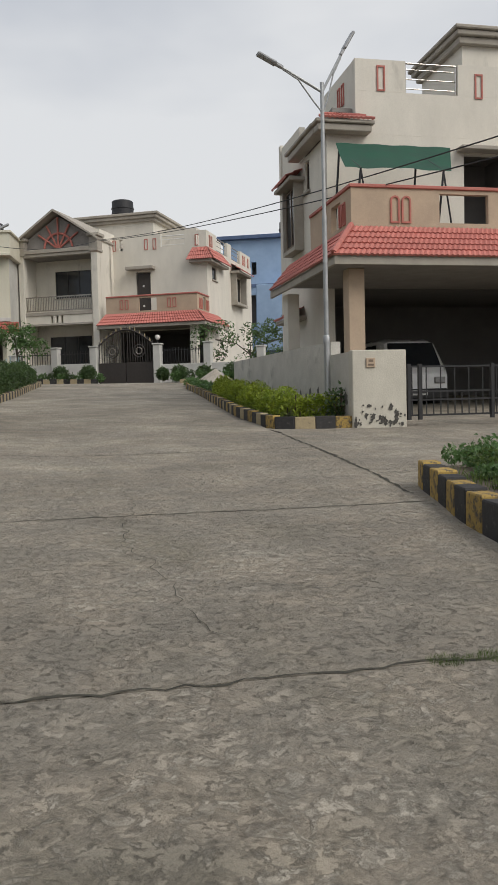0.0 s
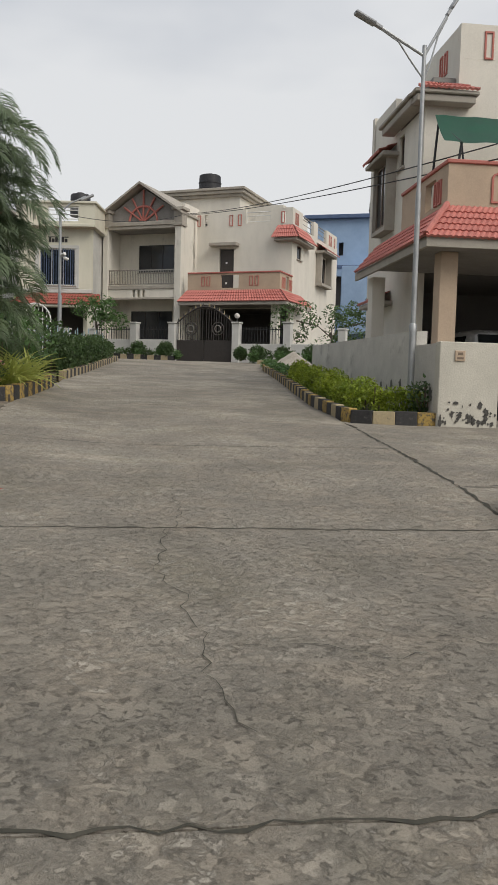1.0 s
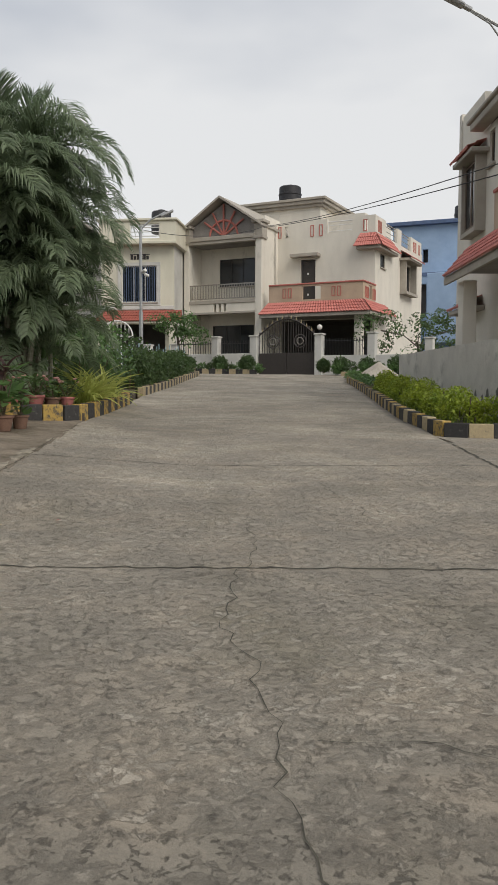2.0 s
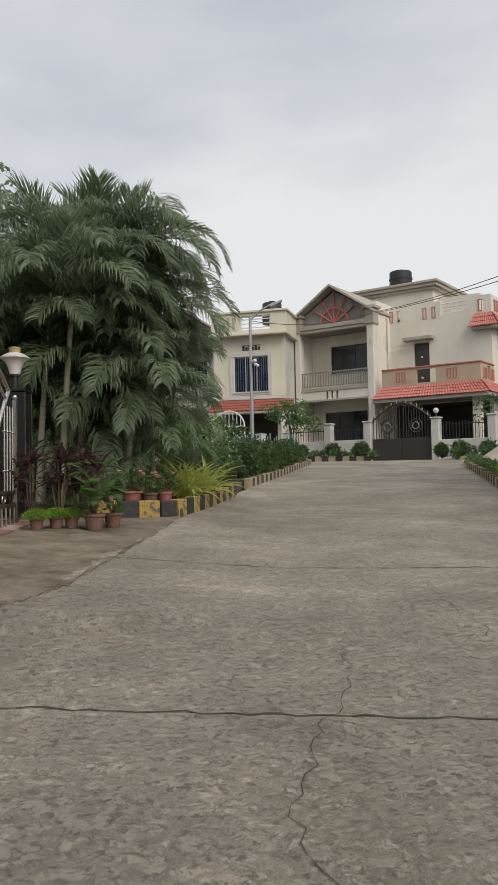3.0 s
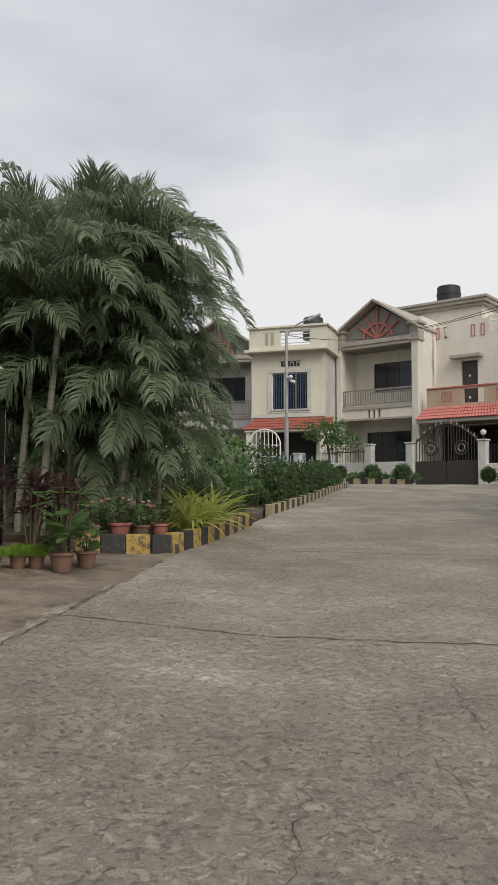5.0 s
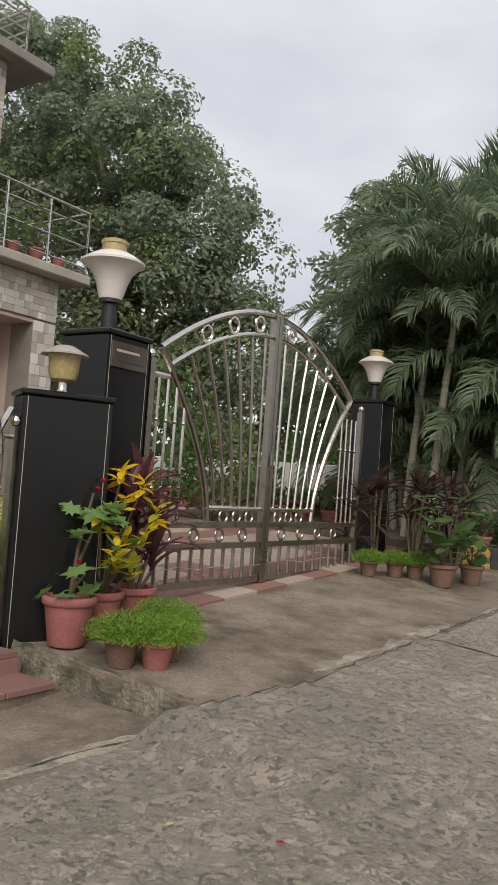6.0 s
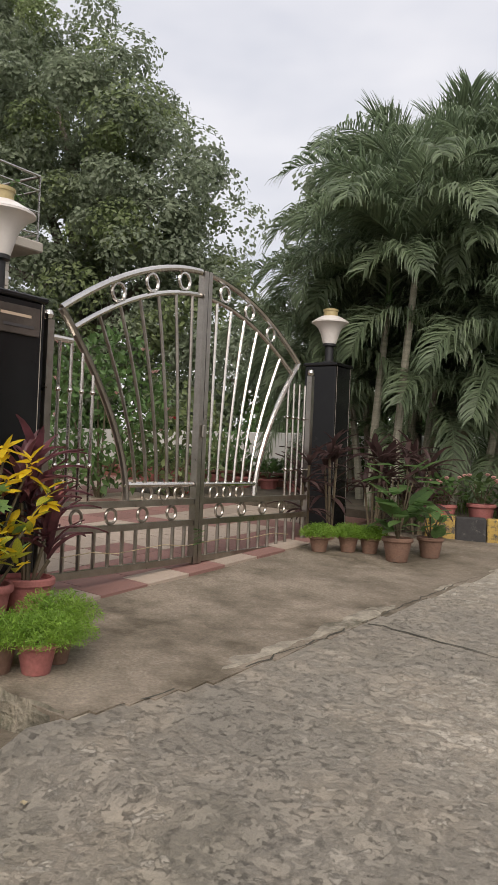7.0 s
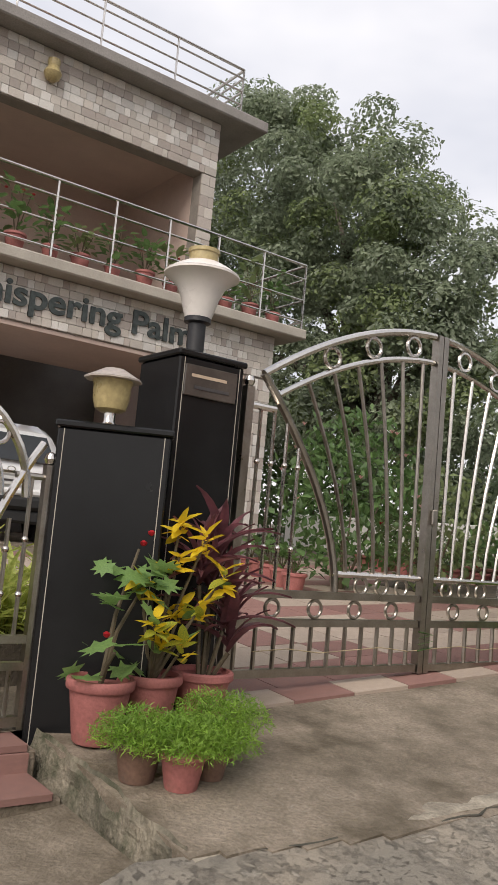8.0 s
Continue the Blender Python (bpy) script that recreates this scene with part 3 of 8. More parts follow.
def lip(points, width, height, seed):
    """A low ragged ridge of broken concrete along a line."""
    pts = []
    for (xa, ya), (xb, yb) in zip(points, points[1:]):
        n = max(2, int(math.hypot(xb - xa, yb - ya) / 0.03))
        pts += [(xa + (xb - xa) * i / n, ya + (yb - ya) * i / n) for i in range(n)]
    g = G()
    for i, (x, y) in enumerate(pts):
        fade = max(0.0, noise.noise(Vector((i * 0.035, seed, 4.0))) + 0.45)
        o = 0.045 * noise.noise(Vector((x * 5, y * 5, seed)))
        for k, (w, h) in enumerate(((-0.6, -0.02), (-0.42, 0.55), (0.0, 1.0), (0.3, 0.7), (0.42, -0.05))):
            jag = 1 + 0.7 * noise.noise(Vector((i * 0.21, k * 3.1, seed)))
            px = x + o + w * width * jag * (0.4 + fade)
            g.v.append((px, y, ground_z(px, y) - 0.006 + (height * fade * jag if h > 0 else 0) * h + 0.012 * noise.noise(Vector((px * 0.8, y * 0.8, 0)))))
    g.f = [(5 * i + k, 5 * i + k + 1, 5 * i + k + 6, 5 * i + k + 5) for i in range(len(pts) - 1) for k in range(4)]
    return g


part("edge_lip", lip([(-2.25, 7.2), (-2.03, 8.4), (-1.93, 8.8)], 0.10, 0.014, 2), LIP, road, "pale broken slab edge")
part("edge_lip", lip([(-1.90, 8.87), (-1.77, 9.5), (-1.70, 10.5), (-1.66, 11.5), (-1.45, 13.7)], 0.13, 0.026, 6), LIP, road, "pale broken slab edge")

# ---- aprons, driveway, verges ----
def left_of_road(x, y):
    return x < lerp_table(ROAD_L, y) + 0.02
solo("driveway_apron", patch("apron", lambda x, y: left_of_road(x, y) and y > 8.87 and y < 14.9 and x > -3.16, APRON, -3.36, -1.2, 8.86, 14.9, 0.04, 0.002),
     APRON, "stained concrete apron rising to the gate", "driveway", kind="structure")
g = G()
for i in range(61):
    x = -3.36 + i * 0.024
    z1, z0 = ground_z(x, 9) + 0.014, ground_z(x, 8) - 0.06
    for k in range(5):
        w = k / 4
        o = 0.03 * noise.noise(Vector((x * 9, k * 1.3, 0))) + 0.05 * noise.noise(Vector((x * 3, k * 0.5, 5)))
        g.v.append((x, 8.875 - 0.05 * w + o * 0.7, z1 + (z0 - z1) * w ** 1.3 + 0.012 * noise.noise(Vector((x * 12, k * 2, 9)))))
g.f = [(5 * i + k, 5 * i + k + 1, 5 * i + k + 6, 5 * i + k + 5) for i in range(60) for k in range(4)]
g.smooth = False
solo("apron_edge", g, EDGE, "rough broken concrete edge of the apron", "kerb", kind="structure")
solo("lower_apron", patch("low", lambda x, y: left_of_road(x, y) and y < 8.82 and x > -3.3, APRON, -3.4, -1.2, 2.01, 8.81, 0.05, -0.002),
     APRON, "mossy concrete strip before the small gate", "driveway", kind="structure")
solo("house_driveway", patch("drive", lambda x, y: x > lerp_table(ROAD_R, y) - 0.02 and y > 8.55 + 0.25 * (x - 3.5) * 0.3 and y < 13.4 - 0.1 * (x - 5) + 10 * (x > 6.0), ROAD, 2.6, 16, 8.2, 25.0, 0.2, -0.004),
     ROAD, "concrete driveway of the corner house", "driveway", kind="structure")
solo("road_margin", patch("margin", lambda x, y: lerp_table(ROAD_R, y) - 0.02 < x < lerp_table(ROAD_R, y) + 0.75 and y < 8.7, ROAD, 0.2, 4.6, -12, 8.8, 0.1, -0.006),
     ROAD, "worn concrete margin along the kerb", "road", kind="structure")
solo("grass_verge", patch("verge", lambda x, y: x > lerp_table(ROAD_R, y) + 0.27 and y < min(7.45 + 0.45 * (x - 3.0), 8.4), EARTH, 0.8, 14, -12, 9.0, 0.1, 0.11),
     EARTH, "raised earth verge with weeds", "verge", kind="structure")
solo("garden_bed", patch("bed", lambda x, y: x < lerp_table(ROAD_L, y) - 0.14 and y > 14.75 + max(0, -x - 3.4) * 0.0, EARTH, -14, 0.8, 14.4, 37.0, 0.2, 0.10),
     EARTH, "planted garden bed of dark soil", "garden", kind="structure")
solo("right_bed", patch("bedr", lambda x, y: x > lerp_table(ROAD_R, y) + 0.12 and x < 5.4 + (y - 13) * 0.14 and y > 13.4, EARTH, 3.4, 12, 13.2, 33.0, 0.2, 0.10),
     EARTH, "narrow planted bed behind the kerb", "garden", kind="structure")


# ---- painted kerbs ----
def kerb_line(label, pts, colours, length, seed, group, w=0.14, h=0.20):
    """Kerb blocks of the given length along a line, painted in turn."""
    r = random.Random(seed)
    run = thing("kerb", label, "kerb", kind="structure")
    seg = []
    for (xa, ya), (xb, yb) in zip(pts, pts[1:]):
        n = max(1, int(math.hypot(xb - xa, yb - ya) / 0.02))
        seg += [(xa + (xb - xa) * i / n, ya + (yb - ya) * i / n) for i in range(n)]
    seg.append(pts[-1])
    dist, last, idx, meshes = 0.0, seg[0], 0, {}
    start = seg[0]
    for p in seg[1:]:
        dist += math.hypot(p[0] - last[0], p[1] - last[1])
        last = p
        if dist >= length:
            c = colours[idx % len(colours)]
            if c.name not in meshes:
                meshes[c.name] = G().cbox(-0.5, 0.5, -0.5, 0.5, -0.5, 0.5, 0.045).mesh("kerb_block", c)
            ob = part("kerb_block", meshes[c.name], c, run)
            mx, my = (start[0] + p[0]) / 2, (start[1] + p[1]) / 2
            ob.location = (mx, my, ground_z(mx, my) + h / 2 - 0.03 + r.uniform(-0.008, 0.008))
            ob.rotation_euler = (r.uniform(-0.02, 0.02), 0, math.atan2(p[1] - start[1], p[0] - start[0]) + r.uniform(-0.02, 0.02))
            ob.scale = (dist - 0.006, w, h + 0.06)
            start, dist, idx = p, 0.0, idx + 1


kerb_line("black and yellow painted kerb round the palm bed", [(-2.55, 14.42), (-2.0, 14.62), (-1.72, 14.74), (-1.5, 15.0), (-1.36, 15.5), (-1.2, 16.4), (-1.05, 17.6), (-0.86, 19.3)],
          [YELLOW, BLACKK], 0.30, 1, "kerbs", h=0.23)
kerb_line("black and cream painted kerb along the road", [(-0.68, 21.6), (-0.45, 23.3), (0.1, 27), (0.55, 30.2), (1.35, 35.5)], [PALEY, BLACKK], 0.34, 2, "kerbs")
kerb_line("black and yellow kerb before the corner house", [(5.02, 13.18), (3.82, 13.36), (3.72, 13.6), (3.98, 16.4), (4.8, 21), (5.45, 24.7), (6.3, 30), (7.0, 33)], [YELLOW, BLACKK, PALEY, BLACKK], 0.34, 3, "kerbs")
kerb_line("chipped black and yellow kerb of the verge", [(3.06, 7.52), (2.98, 7.34), (2.71, 6.54), (2.49, 5.92), (2.2, 4.6), (1.95, 3.4), (1.5, 1.0), (0.75, -4)], [YELLOW, BLACKK], 0.285, 4, "kerbs", h=0.24, w=0.17)


# ---- building parts ----
def wall_with_holes(u0, u1, z0, z1, y0, y1, holes):
    """A wall standing along x from u0 to u1, thick from y0 to y1, with rectangular openings (ua, ub, za, zb)."""
    g, ids = G(), {}
    us = sorted({u0, u1, *(min(max(h[k], u0), u1) for h in holes for k in (0, 1))})
    zs = sorted({z0, z1, *(min(max(h[k], z0), z1) for h in holes for k in (2, 3))})
    nu, nz = len(us) - 1, len(zs) - 1

    def solid(i, k):
        if not (0 <= i < nu and 0 <= k < nz):
            return False
        u, z = (us[i] + us[i + 1]) / 2, (zs[k] + zs[k + 1]) / 2
        return not any(h[0] < u < h[1] and h[2] < z < h[3] for h in holes)

    def at(i, k, back):
        if (i, k, back) not in ids:
            ids[i, k, back] = len(g.v)
            g.v.append((us[i], y1 if back else y0, zs[k]))
        return ids[i, k, back]
    for i in range(nu):
        for k in range(nz):
            if not solid(i, k):
                continue
            g.f.append((at(i, k, 0), at(i + 1, k, 0), at(i + 1, k + 1, 0), at(i, k + 1, 0)))
            g.f.append((at(i, k, 1), at(i, k + 1, 1), at(i + 1, k + 1, 1), at(i + 1, k, 1)))
            for di, dk, a, b in ((-1, 0, (i, k), (i, k + 1)), (1, 0, (i + 1, k + 1), (i + 1, k)), (0, -1, (i + 1, k), (i, k)), (0, 1, (i, k + 1), (i + 1, k + 1))):
                if not solid(i + di, k + dk):
                    g.f.append((at(*a, 0), at(*b, 0), at(*b, 1), at(*a, 1)))
    return g


def turned(g, u, v, deg):
    """The same geometry, turned about z and moved."""
    m = pose(u, v, 0, 0, 0, deg)
    g.v = [tuple(m @ Vector(p)) for p in g.v]
    return g


def tile_slope(p00, p10, p01, p11, cols, rows, rib=0.022):
    """Ribbed roof tiles in stepped courses on the slope between an eave (p00 to p10) and a top edge (p01 to p11)."""
    g = G()
    A, B, C, D = map(Vector, (p00, p10, p01, p11))
    nrm = (B - A).cross(C - A).normalized()
    if nrm.z < 0:
        nrm = -nrm
    for r in range(rows):
        ring = []
        for k, (s, lift) in enumerate(((r / rows - 0.03, 0.035), ((r + 1) / rows, 0.005))):
            row = []
            for i in range(cols * 4 + 1):
                t = i / (cols * 4)
                p = (A + (B - A) * t) * (1 - s) + (C + (D - C) * t) * s
                row.append(p + nrm * (lift + rib * (1, 0.35, -0.2, 0.35)[i % 4]))
            ring.append(row)
        base = len(g.v)
        n = len(ring[0])
        g.v += [tuple(p) for p in ring[0] + ring[1]] + [tuple(p - nrm * 0.05) for p in ring[0]]
        for i in range(n - 1):
            g.f.append((base + i, base + i + 1, base + n + i + 1, base + n + i))
            g.f.append((base + 2 * n + i, base + 2 * n + i + 1, base + i + 1, base + i))
    return g


def slope_slab(p00, p10, p01, p11, th=0.06):
    g = G()
    q = [Vector(p) for p in (p00, p10, p11, p01)]
    p = [tuple(a) for a in q] + [(a.x, a.y, a.z - th) for a in q]
    return g.add(p, [(0, 1, 2, 3), (7, 6, 5, 4), (0, 4, 5, 1), (1, 5, 6, 2), (2, 6, 7, 3), (3, 7, 4, 0)])


def slot(parent, u, z, w, h, y, deg=0, ox=0, oy=0, arch=False):
    """A tall framed slot in coral trim on a wall face."""
    g = G()
    f = 0.035
    g.box(u - w / 2, u - w / 2 + f, y - 0.03, y, z, z + h).box(u + w / 2 - f, u + w / 2, y - 0.03, y, z, z + h)
    g.box(u - w / 2 + f, u + w / 2 - f, y - 0.028, y, z, z + f)
    if arch:
        n = 6
        for i in range(n):
            a0, a1 = math.pi * i / n, math.pi * (i + 1) / n
            ro, ri = w / 2, w / 2 - f
            pts = [(u + r * math.cos(a), z + h + r * math.sin(a)) for a, r in ((a0, ri), (a0, ro), (a1, ro), (a1, ri))]
            g.add([(px, yy, pz) for yy in (y - 0.03, y) for px, pz in pts], [(0, 1, 2, 3), (7, 6, 5, 4), (1, 5, 6, 2), (0, 3, 7, 4)])
    else:
        g.box(u - w / 2 + f, u + w / 2 - f, y - 0.028, y, z + h - f, z + h)
    return part("slot_trim", turned(g, ox, oy, deg), TRIM, parent, "coral-painted slot frame")


def window(parent, u, z, w, h, y, cols=2, frame=ALU, deg=0, ox=0, oy=0, bars=0, glass=GLASS, sill=True):
    """A glazed window set in an opening of a wall face at y (facing -y)."""
    f = 0.05
    step = (w - f) / cols
    fr = wall_with_holes(u - w / 2, u + w / 2, z, z + h, y + 0.05, y + 0.10, [(u - w / 2 + step * i + f, u - w / 2 + step * (i + 1), z + f, z + h - f) for i in range(cols)])
    win = part("window", turned(fr, ox, oy, deg), frame, parent, "window frame set in the wall")
    for i in range(cols):
        a, b = u - w / 2 + (w - f) * i / cols + f, u - w / 2 + (w - f) * (i + 1) / cols
        part("pane", turned(G().box(a, b, y + 0.068, y + 0.08, z + f, z + h - f), ox, oy, deg), glass, win)
    for i in range(bars):
        x = u - w / 2 + w * (i + 1) / (bars + 1)
        part("bar", turned(G().box(x - 0.012, x + 0.012, y + 0.0, y + 0.02, z, z + h), ox, oy, deg), IRON if frame is not WHITE else BLUEDARK, win)
    if sill:
        part("sill", turned(G().cbox(u - w / 2 - 0.08, u + w / 2 + 0.08, y - 0.08, y + 0.04, z - 0.07, z - 0.005, 0.01), ox, oy, deg), CORNICE, win, "projecting sill")
    return win


def rails(parent, name, a, b, z0, n, gap, posts=2, r=0.018, material=STEEL, label="steel railing"):
    """Horizontal tubes between two places, with end posts."""
    a, b = Vector((*a, 0)), Vector((*b, 0))
    top = z0 + gap * n
    rl = part(name, G().tube([a + Vector((0, 0, top)), b + Vector((0, 0, top))], r * 1.4), material, parent, label)
    for i in range(n):
        z = Vector((0, 0, z0 + gap * (i + 0.35)))
        part("rail", G().tube([a + z, b + z], r), material, rl)
    for i in range(posts):
        p = a + (b - a) * (i / max(posts - 1, 1))
        part("post", G().tube([p + Vector((0, 0, z0)), p + Vector((0, 0, top))], r * 1.1), material, rl)
    return rl


def tank(parent, u, v, z, r=0.62, h=1.0):
    part("water_tank", G().lathe([(r, 0), (r * 1.0, h * 0.18), (r * 1.05, h * 0.2), (r * 1.05, h * 0.26), (r, h * 0.28), (r, h * 0.5), (r * 1.05, h * 0.52), (r * 1.05, h * 0.58), (r, h * 0.6), (r * 0.98, h * 0.92),
                                  (r * 0.9, h * 0.97), (r * 0.35, h * 0.98), (r * 0.35, h * 1.06), (0.02, h * 1.07)], 20, pose(u, v, z)), TANK, parent, "black plastic rooftop water tank")


# ---- house A: the corner house with a car port (its own frame: x along the front, y to the back) ----
HA = pose(5.64, 15.2, 0, 0, 0, -6)
GA = 0.78
A = thing("corner_house", "two-storey greige house with coral roof tiles and car port", "house", HA)
W = 9.0
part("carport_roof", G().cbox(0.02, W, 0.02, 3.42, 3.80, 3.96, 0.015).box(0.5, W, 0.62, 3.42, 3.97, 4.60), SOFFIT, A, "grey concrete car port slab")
part("fascia", G().box(-0.03, W, -0.03, 0.03, 3.79, 3.965).box(-0.03, 0.03, 0.032, 5.2, 3.79, 3.965), CORNICE, A, "beige fascia board")
part("tile_skirt", tile_slope((-0.06, -0.06, 3.97), (W, -0.06, 3.97), (0.5, 0.5, 4.62), (W, 0.5, 4.62), 82, 5), TILE, A, "coral ribbed roof tiles")
part("tile_skirt", tile_slope((-0.06, 5.0, 3.97), (-0.06, -0.06, 3.97), (0.5, 5.0, 4.62), (0.5, 0.5, 4.62), 48, 5), TILE, A, "coral ribbed roof tiles")
part("hip_ridge", G().tube([(-0.06, -0.06, 4.0), (0.5, 0.5, 4.65)], 0.06), TILE, A, "coral hip ridge")
part("balcony_parapet", wall_with_holes(0.5, W, 4.62, 5.38, 0.5, 0.62, [(2.38, 3.46, 4.72, 5.30)]), PEACH, A, "peach balcony parapet")
part("balcony_parapet", turned(wall_with_holes(0.0, 2.7, 4.62, 5.38, -0.12, 0.0, [(0.55, 1.15, 4.72, 5.25)]), 0.5, 0.62, 90), PEACH, A, "peach balcony parapet")
part("parapet_cap", G().cbox(0.46, W, 0.46, 0.66, 5.381, 5.45, 0.012).cbox(0.46, 0.66, 0.662, 3.3, 5.381, 5.45, 0.012), TRIM, A, "coral parapet cap")
for u in (1.42, 1.66):
    slot(A, u, 4.70, 0.2, 0.44, 0.5, arch=True)
for u in (4.4, 4.64):
    slot(A, u, 4.70, 0.2, 0.44, 0.5, arch=True)
for q in (0.18, 0.4, 1.5):
    slot(A, -q - 0.1, 4.72, 0.16, 0.45, 0, -90, 0.5, 0.62)
part("carport_pillar", G().cbox(0.42, 0.76, 0.5, 0.84, GA - 0.1, 3.80, 0.015), PEACH, A, "peach plastered car port pillar")
part("carport_pillar", G().cbox(0.2, 0.5, 4.4, 4.8, GA - 0.1, 3.8, 0.015), PLASTER, A)
part("carport_pillar", G().cbox(6.9, 7.3, 0.45, 0.85, GA - 0.1, 3.8, 0.015), PEACH, A)
part("main_wall", wall_with_holes(0.92, W, 3.97, 7.36, 3.3, 3.5, [(4.35, 5.6, 4.62, 7.0)]), PLASTER, A, "greige plaster front wall")
part("main_wall", G().box(1.64, W, 3.3, 3.5, 7.362, 8.35), PLASTER, A)
part("terrace_parapet", wall_with_holes(1.64, W, 8.352, 9.08, 3.3, 3.45, [(2.89, 4.22, 8.352, 9.081)]), PLASTER, A, "greige terrace parapet")
part("side_wall", turned(wall_with_holes(0, 4.0, GA - 0.1, 7.30, -0.2, 0.0, [(1.22, 1.6, 6.42, 7.16), (1.9, 2.9, 5.2, 6.7)]), 0.92, 3.505, 90), PLASTER, A, "greige plaster side wall")
part("terrace_parapet", turned(G().box(0, 2.2, -0.15, 0, 7.62, 9.07), 1.64, 3.46, 90), PLASTER, A)
part("terrace_parapet", turned(G().box(2.2, 4.0, -0.15, 0, 7.32, 8.25), 0.95, 3.46, 90), PLASTER, A)
part("cornice", G().cbox(0.62, 1.92, 2.98, 3.295, 7.31, 7.47, 0.02).cbox(0.56, 1.98, 2.92, 3.294, 7.475, 7.56, 0.02).cbox(0.60, 0.915, 3.30, 5.6, 7.31, 7.47, 0.02).cbox(0.54, 0.914, 3.30, 5.7, 7.475, 7.56, 0.02), CORNICE, A, "stepped taupe cornice")
part("corner_tiles", tile_slope((0.62, 2.9, 7.57), (1.95, 2.9, 7.57), (0.98, 3.3, 7.80), (1.66, 3.3, 7.80), 12, 2), TILE, A, "small coral tile hood")
for u in (2.27, 4.75):
    slot(A, u, 8.36 if u < 3 else 8.3, 0.2, 0.58, 3.3)
for q in (0.7, 1.0):
    slot(A, -q, 8.3, 0.18, 0.5, 0, -90, 1.64, 3.46)
rails(A, "terrace_railing", (2.92, 3.38), (4.20, 3.38), 8.4, 3, 0.22, 2, 0.016, label="steel terrace railing")
part("stairhead", G().box(5.2, W, 5.0, 7.49, 8.0, 10.3), PLASTER, A, "greige stair tower block")
part("stairhead_cornice", G().cbox(5.05, W + 0.2, 4.85, 7.6, 10.30, 10.48, 0.02).cbox(4.95, W + 0.3, 4.75, 7.7, 10.485, 10.62, 0.02).cbox(4.88, W + 0.3, 4.68, 7.8, 10.625, 10.72, 0.02), CORNICE, A, "stepped taupe cornice")
part("terrace_floor", G().box(1.14, W, 3.5, 7.5, 7.9, 8.0), SOFFIT, A, "terrace roof slab")
part("rear_wall", G().box(0.92, W, 7.51, 7.7, GA - 0.1, 8.35), PLASTER, A, "rear wall")
part("right_wall", G().box(W, W + 0.2, 0.5, 7.7, GA - 0.1, 9.0), PLASTER, A, "far side wall")
# Back wall and ceiling carry the deep car port's shade in their colour.
part("inner_wall", G().box(1.12, W, 7.2, 7.4, GA - 0.1, 3.8).box(1.125, W, 3.502, 7.2, 3.797, 3.95), SHADEWALL, A, "back wall and ceiling of the car port coloured dark as shade")
part("carport_floor", G().box(0.93, W, 0.2, 7.2, GA - 0.2, GA + 0.03), APRON, A, "concrete car port floor")
# Recess walls are coloured dark to stand for the shade behind the opening.
part("balcony_room", G().box(4.2, 5.75, 4.6, 4.7, 4.6, 7.1).box(4.2, 4.34, 3.5, 4.6, 4.6, 7.1).box(5.61, 5.75, 3.5, 4.6, 4.6, 7.1).box(4.2, 5.75, 3.5, 4.7, 7.1, 7.2), SHADEWALL, A, "recess behind the balcony door coloured dark as shade")
part("door_hood", G().cbox(4.15, 6.0, 2.95, 3.295, 7.02, 7.12, 0.015), CORNICE, A, "thin concrete door hood")
window(A, -1.41, 6.42, 0.38, 0.74, 0.0, 1, BROWNTRIM, -90, 0.92, 3.505, 0)
part("side_bay", turned(G().box(-3.0, -1.8, -0.25, 0.0, 5.05, 5.15).box(-3.0, -2.92, -0.25, 0, 5.152, 6.75).box(-1.88, -1.8, -0.25, 0, 5.152, 6.75).cbox(-3.2, -1.6, -0.42, 0, 6.752, 6.86, 0.02), 0.92, 3.505, -90), CORNICE, A, "box window surround")
part("side_bay_tiles", turned(tile_slope((-3.25, -0.45, 6.87), (-1.72, -0.45, 6.87), (-3.0, 0, 7.08), (-1.8, 0, 7.08), 14, 2), 0.92, 3.505, -90), TILE, A, "coral hood tiles")
window(A, -2.4, 5.2, 1.04, 1.5, -0.22, 2, BROWNTRIM, -90, 0.92, 3.505, 0, sill=False)
part("lower_hood", turned(G().cbox(-3.4, -1.7, -0.4, 0, 3.25, 3.36, 0.02), 0.92, 3.505, -90), CORNICE, A, "lower concrete hood")
part("lower_hood_tiles", turned(tile_slope((-3.4, -0.42, 3.37), (-1.7, -0.42, 3.37), (-3.2, 0, 3.6), (-1.9, 0, 3.6), 14, 2), 0.92, 3.505, -90), TILE, A, "coral hood tiles")
# green shade net on a steel frame, standing on the balcony
net = thing("shade_net", "dark green shade net on a dark steel frame", "shade net", HA)
g = G()
for j in range(9):
    for i in range(25):
        u, w = i / 24, j / 8
        g.v.append((0.50 + 2.3 * u + (0.34 + 0.42 * u) * w, 0.8 + 1.6 * w, 5.86 + 0.98 * w - 0.015 * math.sin(u * 9) * (1 - w) - 0.04 * math.sin(w * 3.14) + 0.008 * math.sin(u * 23)))
g.f = [(j * 25 + i, j * 25 + i + 1, (j + 1) * 25 + i + 1, (j + 1) * 25 + i) for j in range(8) for i in range(24)]
g.smooth = True
part("net", g, NETGREEN, net)
for u in (0.95, 2.75):
    for v in (0.85, 2.2):
        part("leg", G().tube([(u - 0.25, v, 4.6), (u - 0.1, v, 5.86 if v < 1 else 6.6)], 0.025), IRON, net)
    part("frame_bar", G().tube([(u - 0.1, 0.85, 5.86), (u - 0.1, 2.2, 6.62)], 0.02), IRON, net)
    part("leg", G().tube([(u + 0.1, 0.87, 4.6), (u - 0.1, 0.86, 5.86)], 0.02), IRON, net)
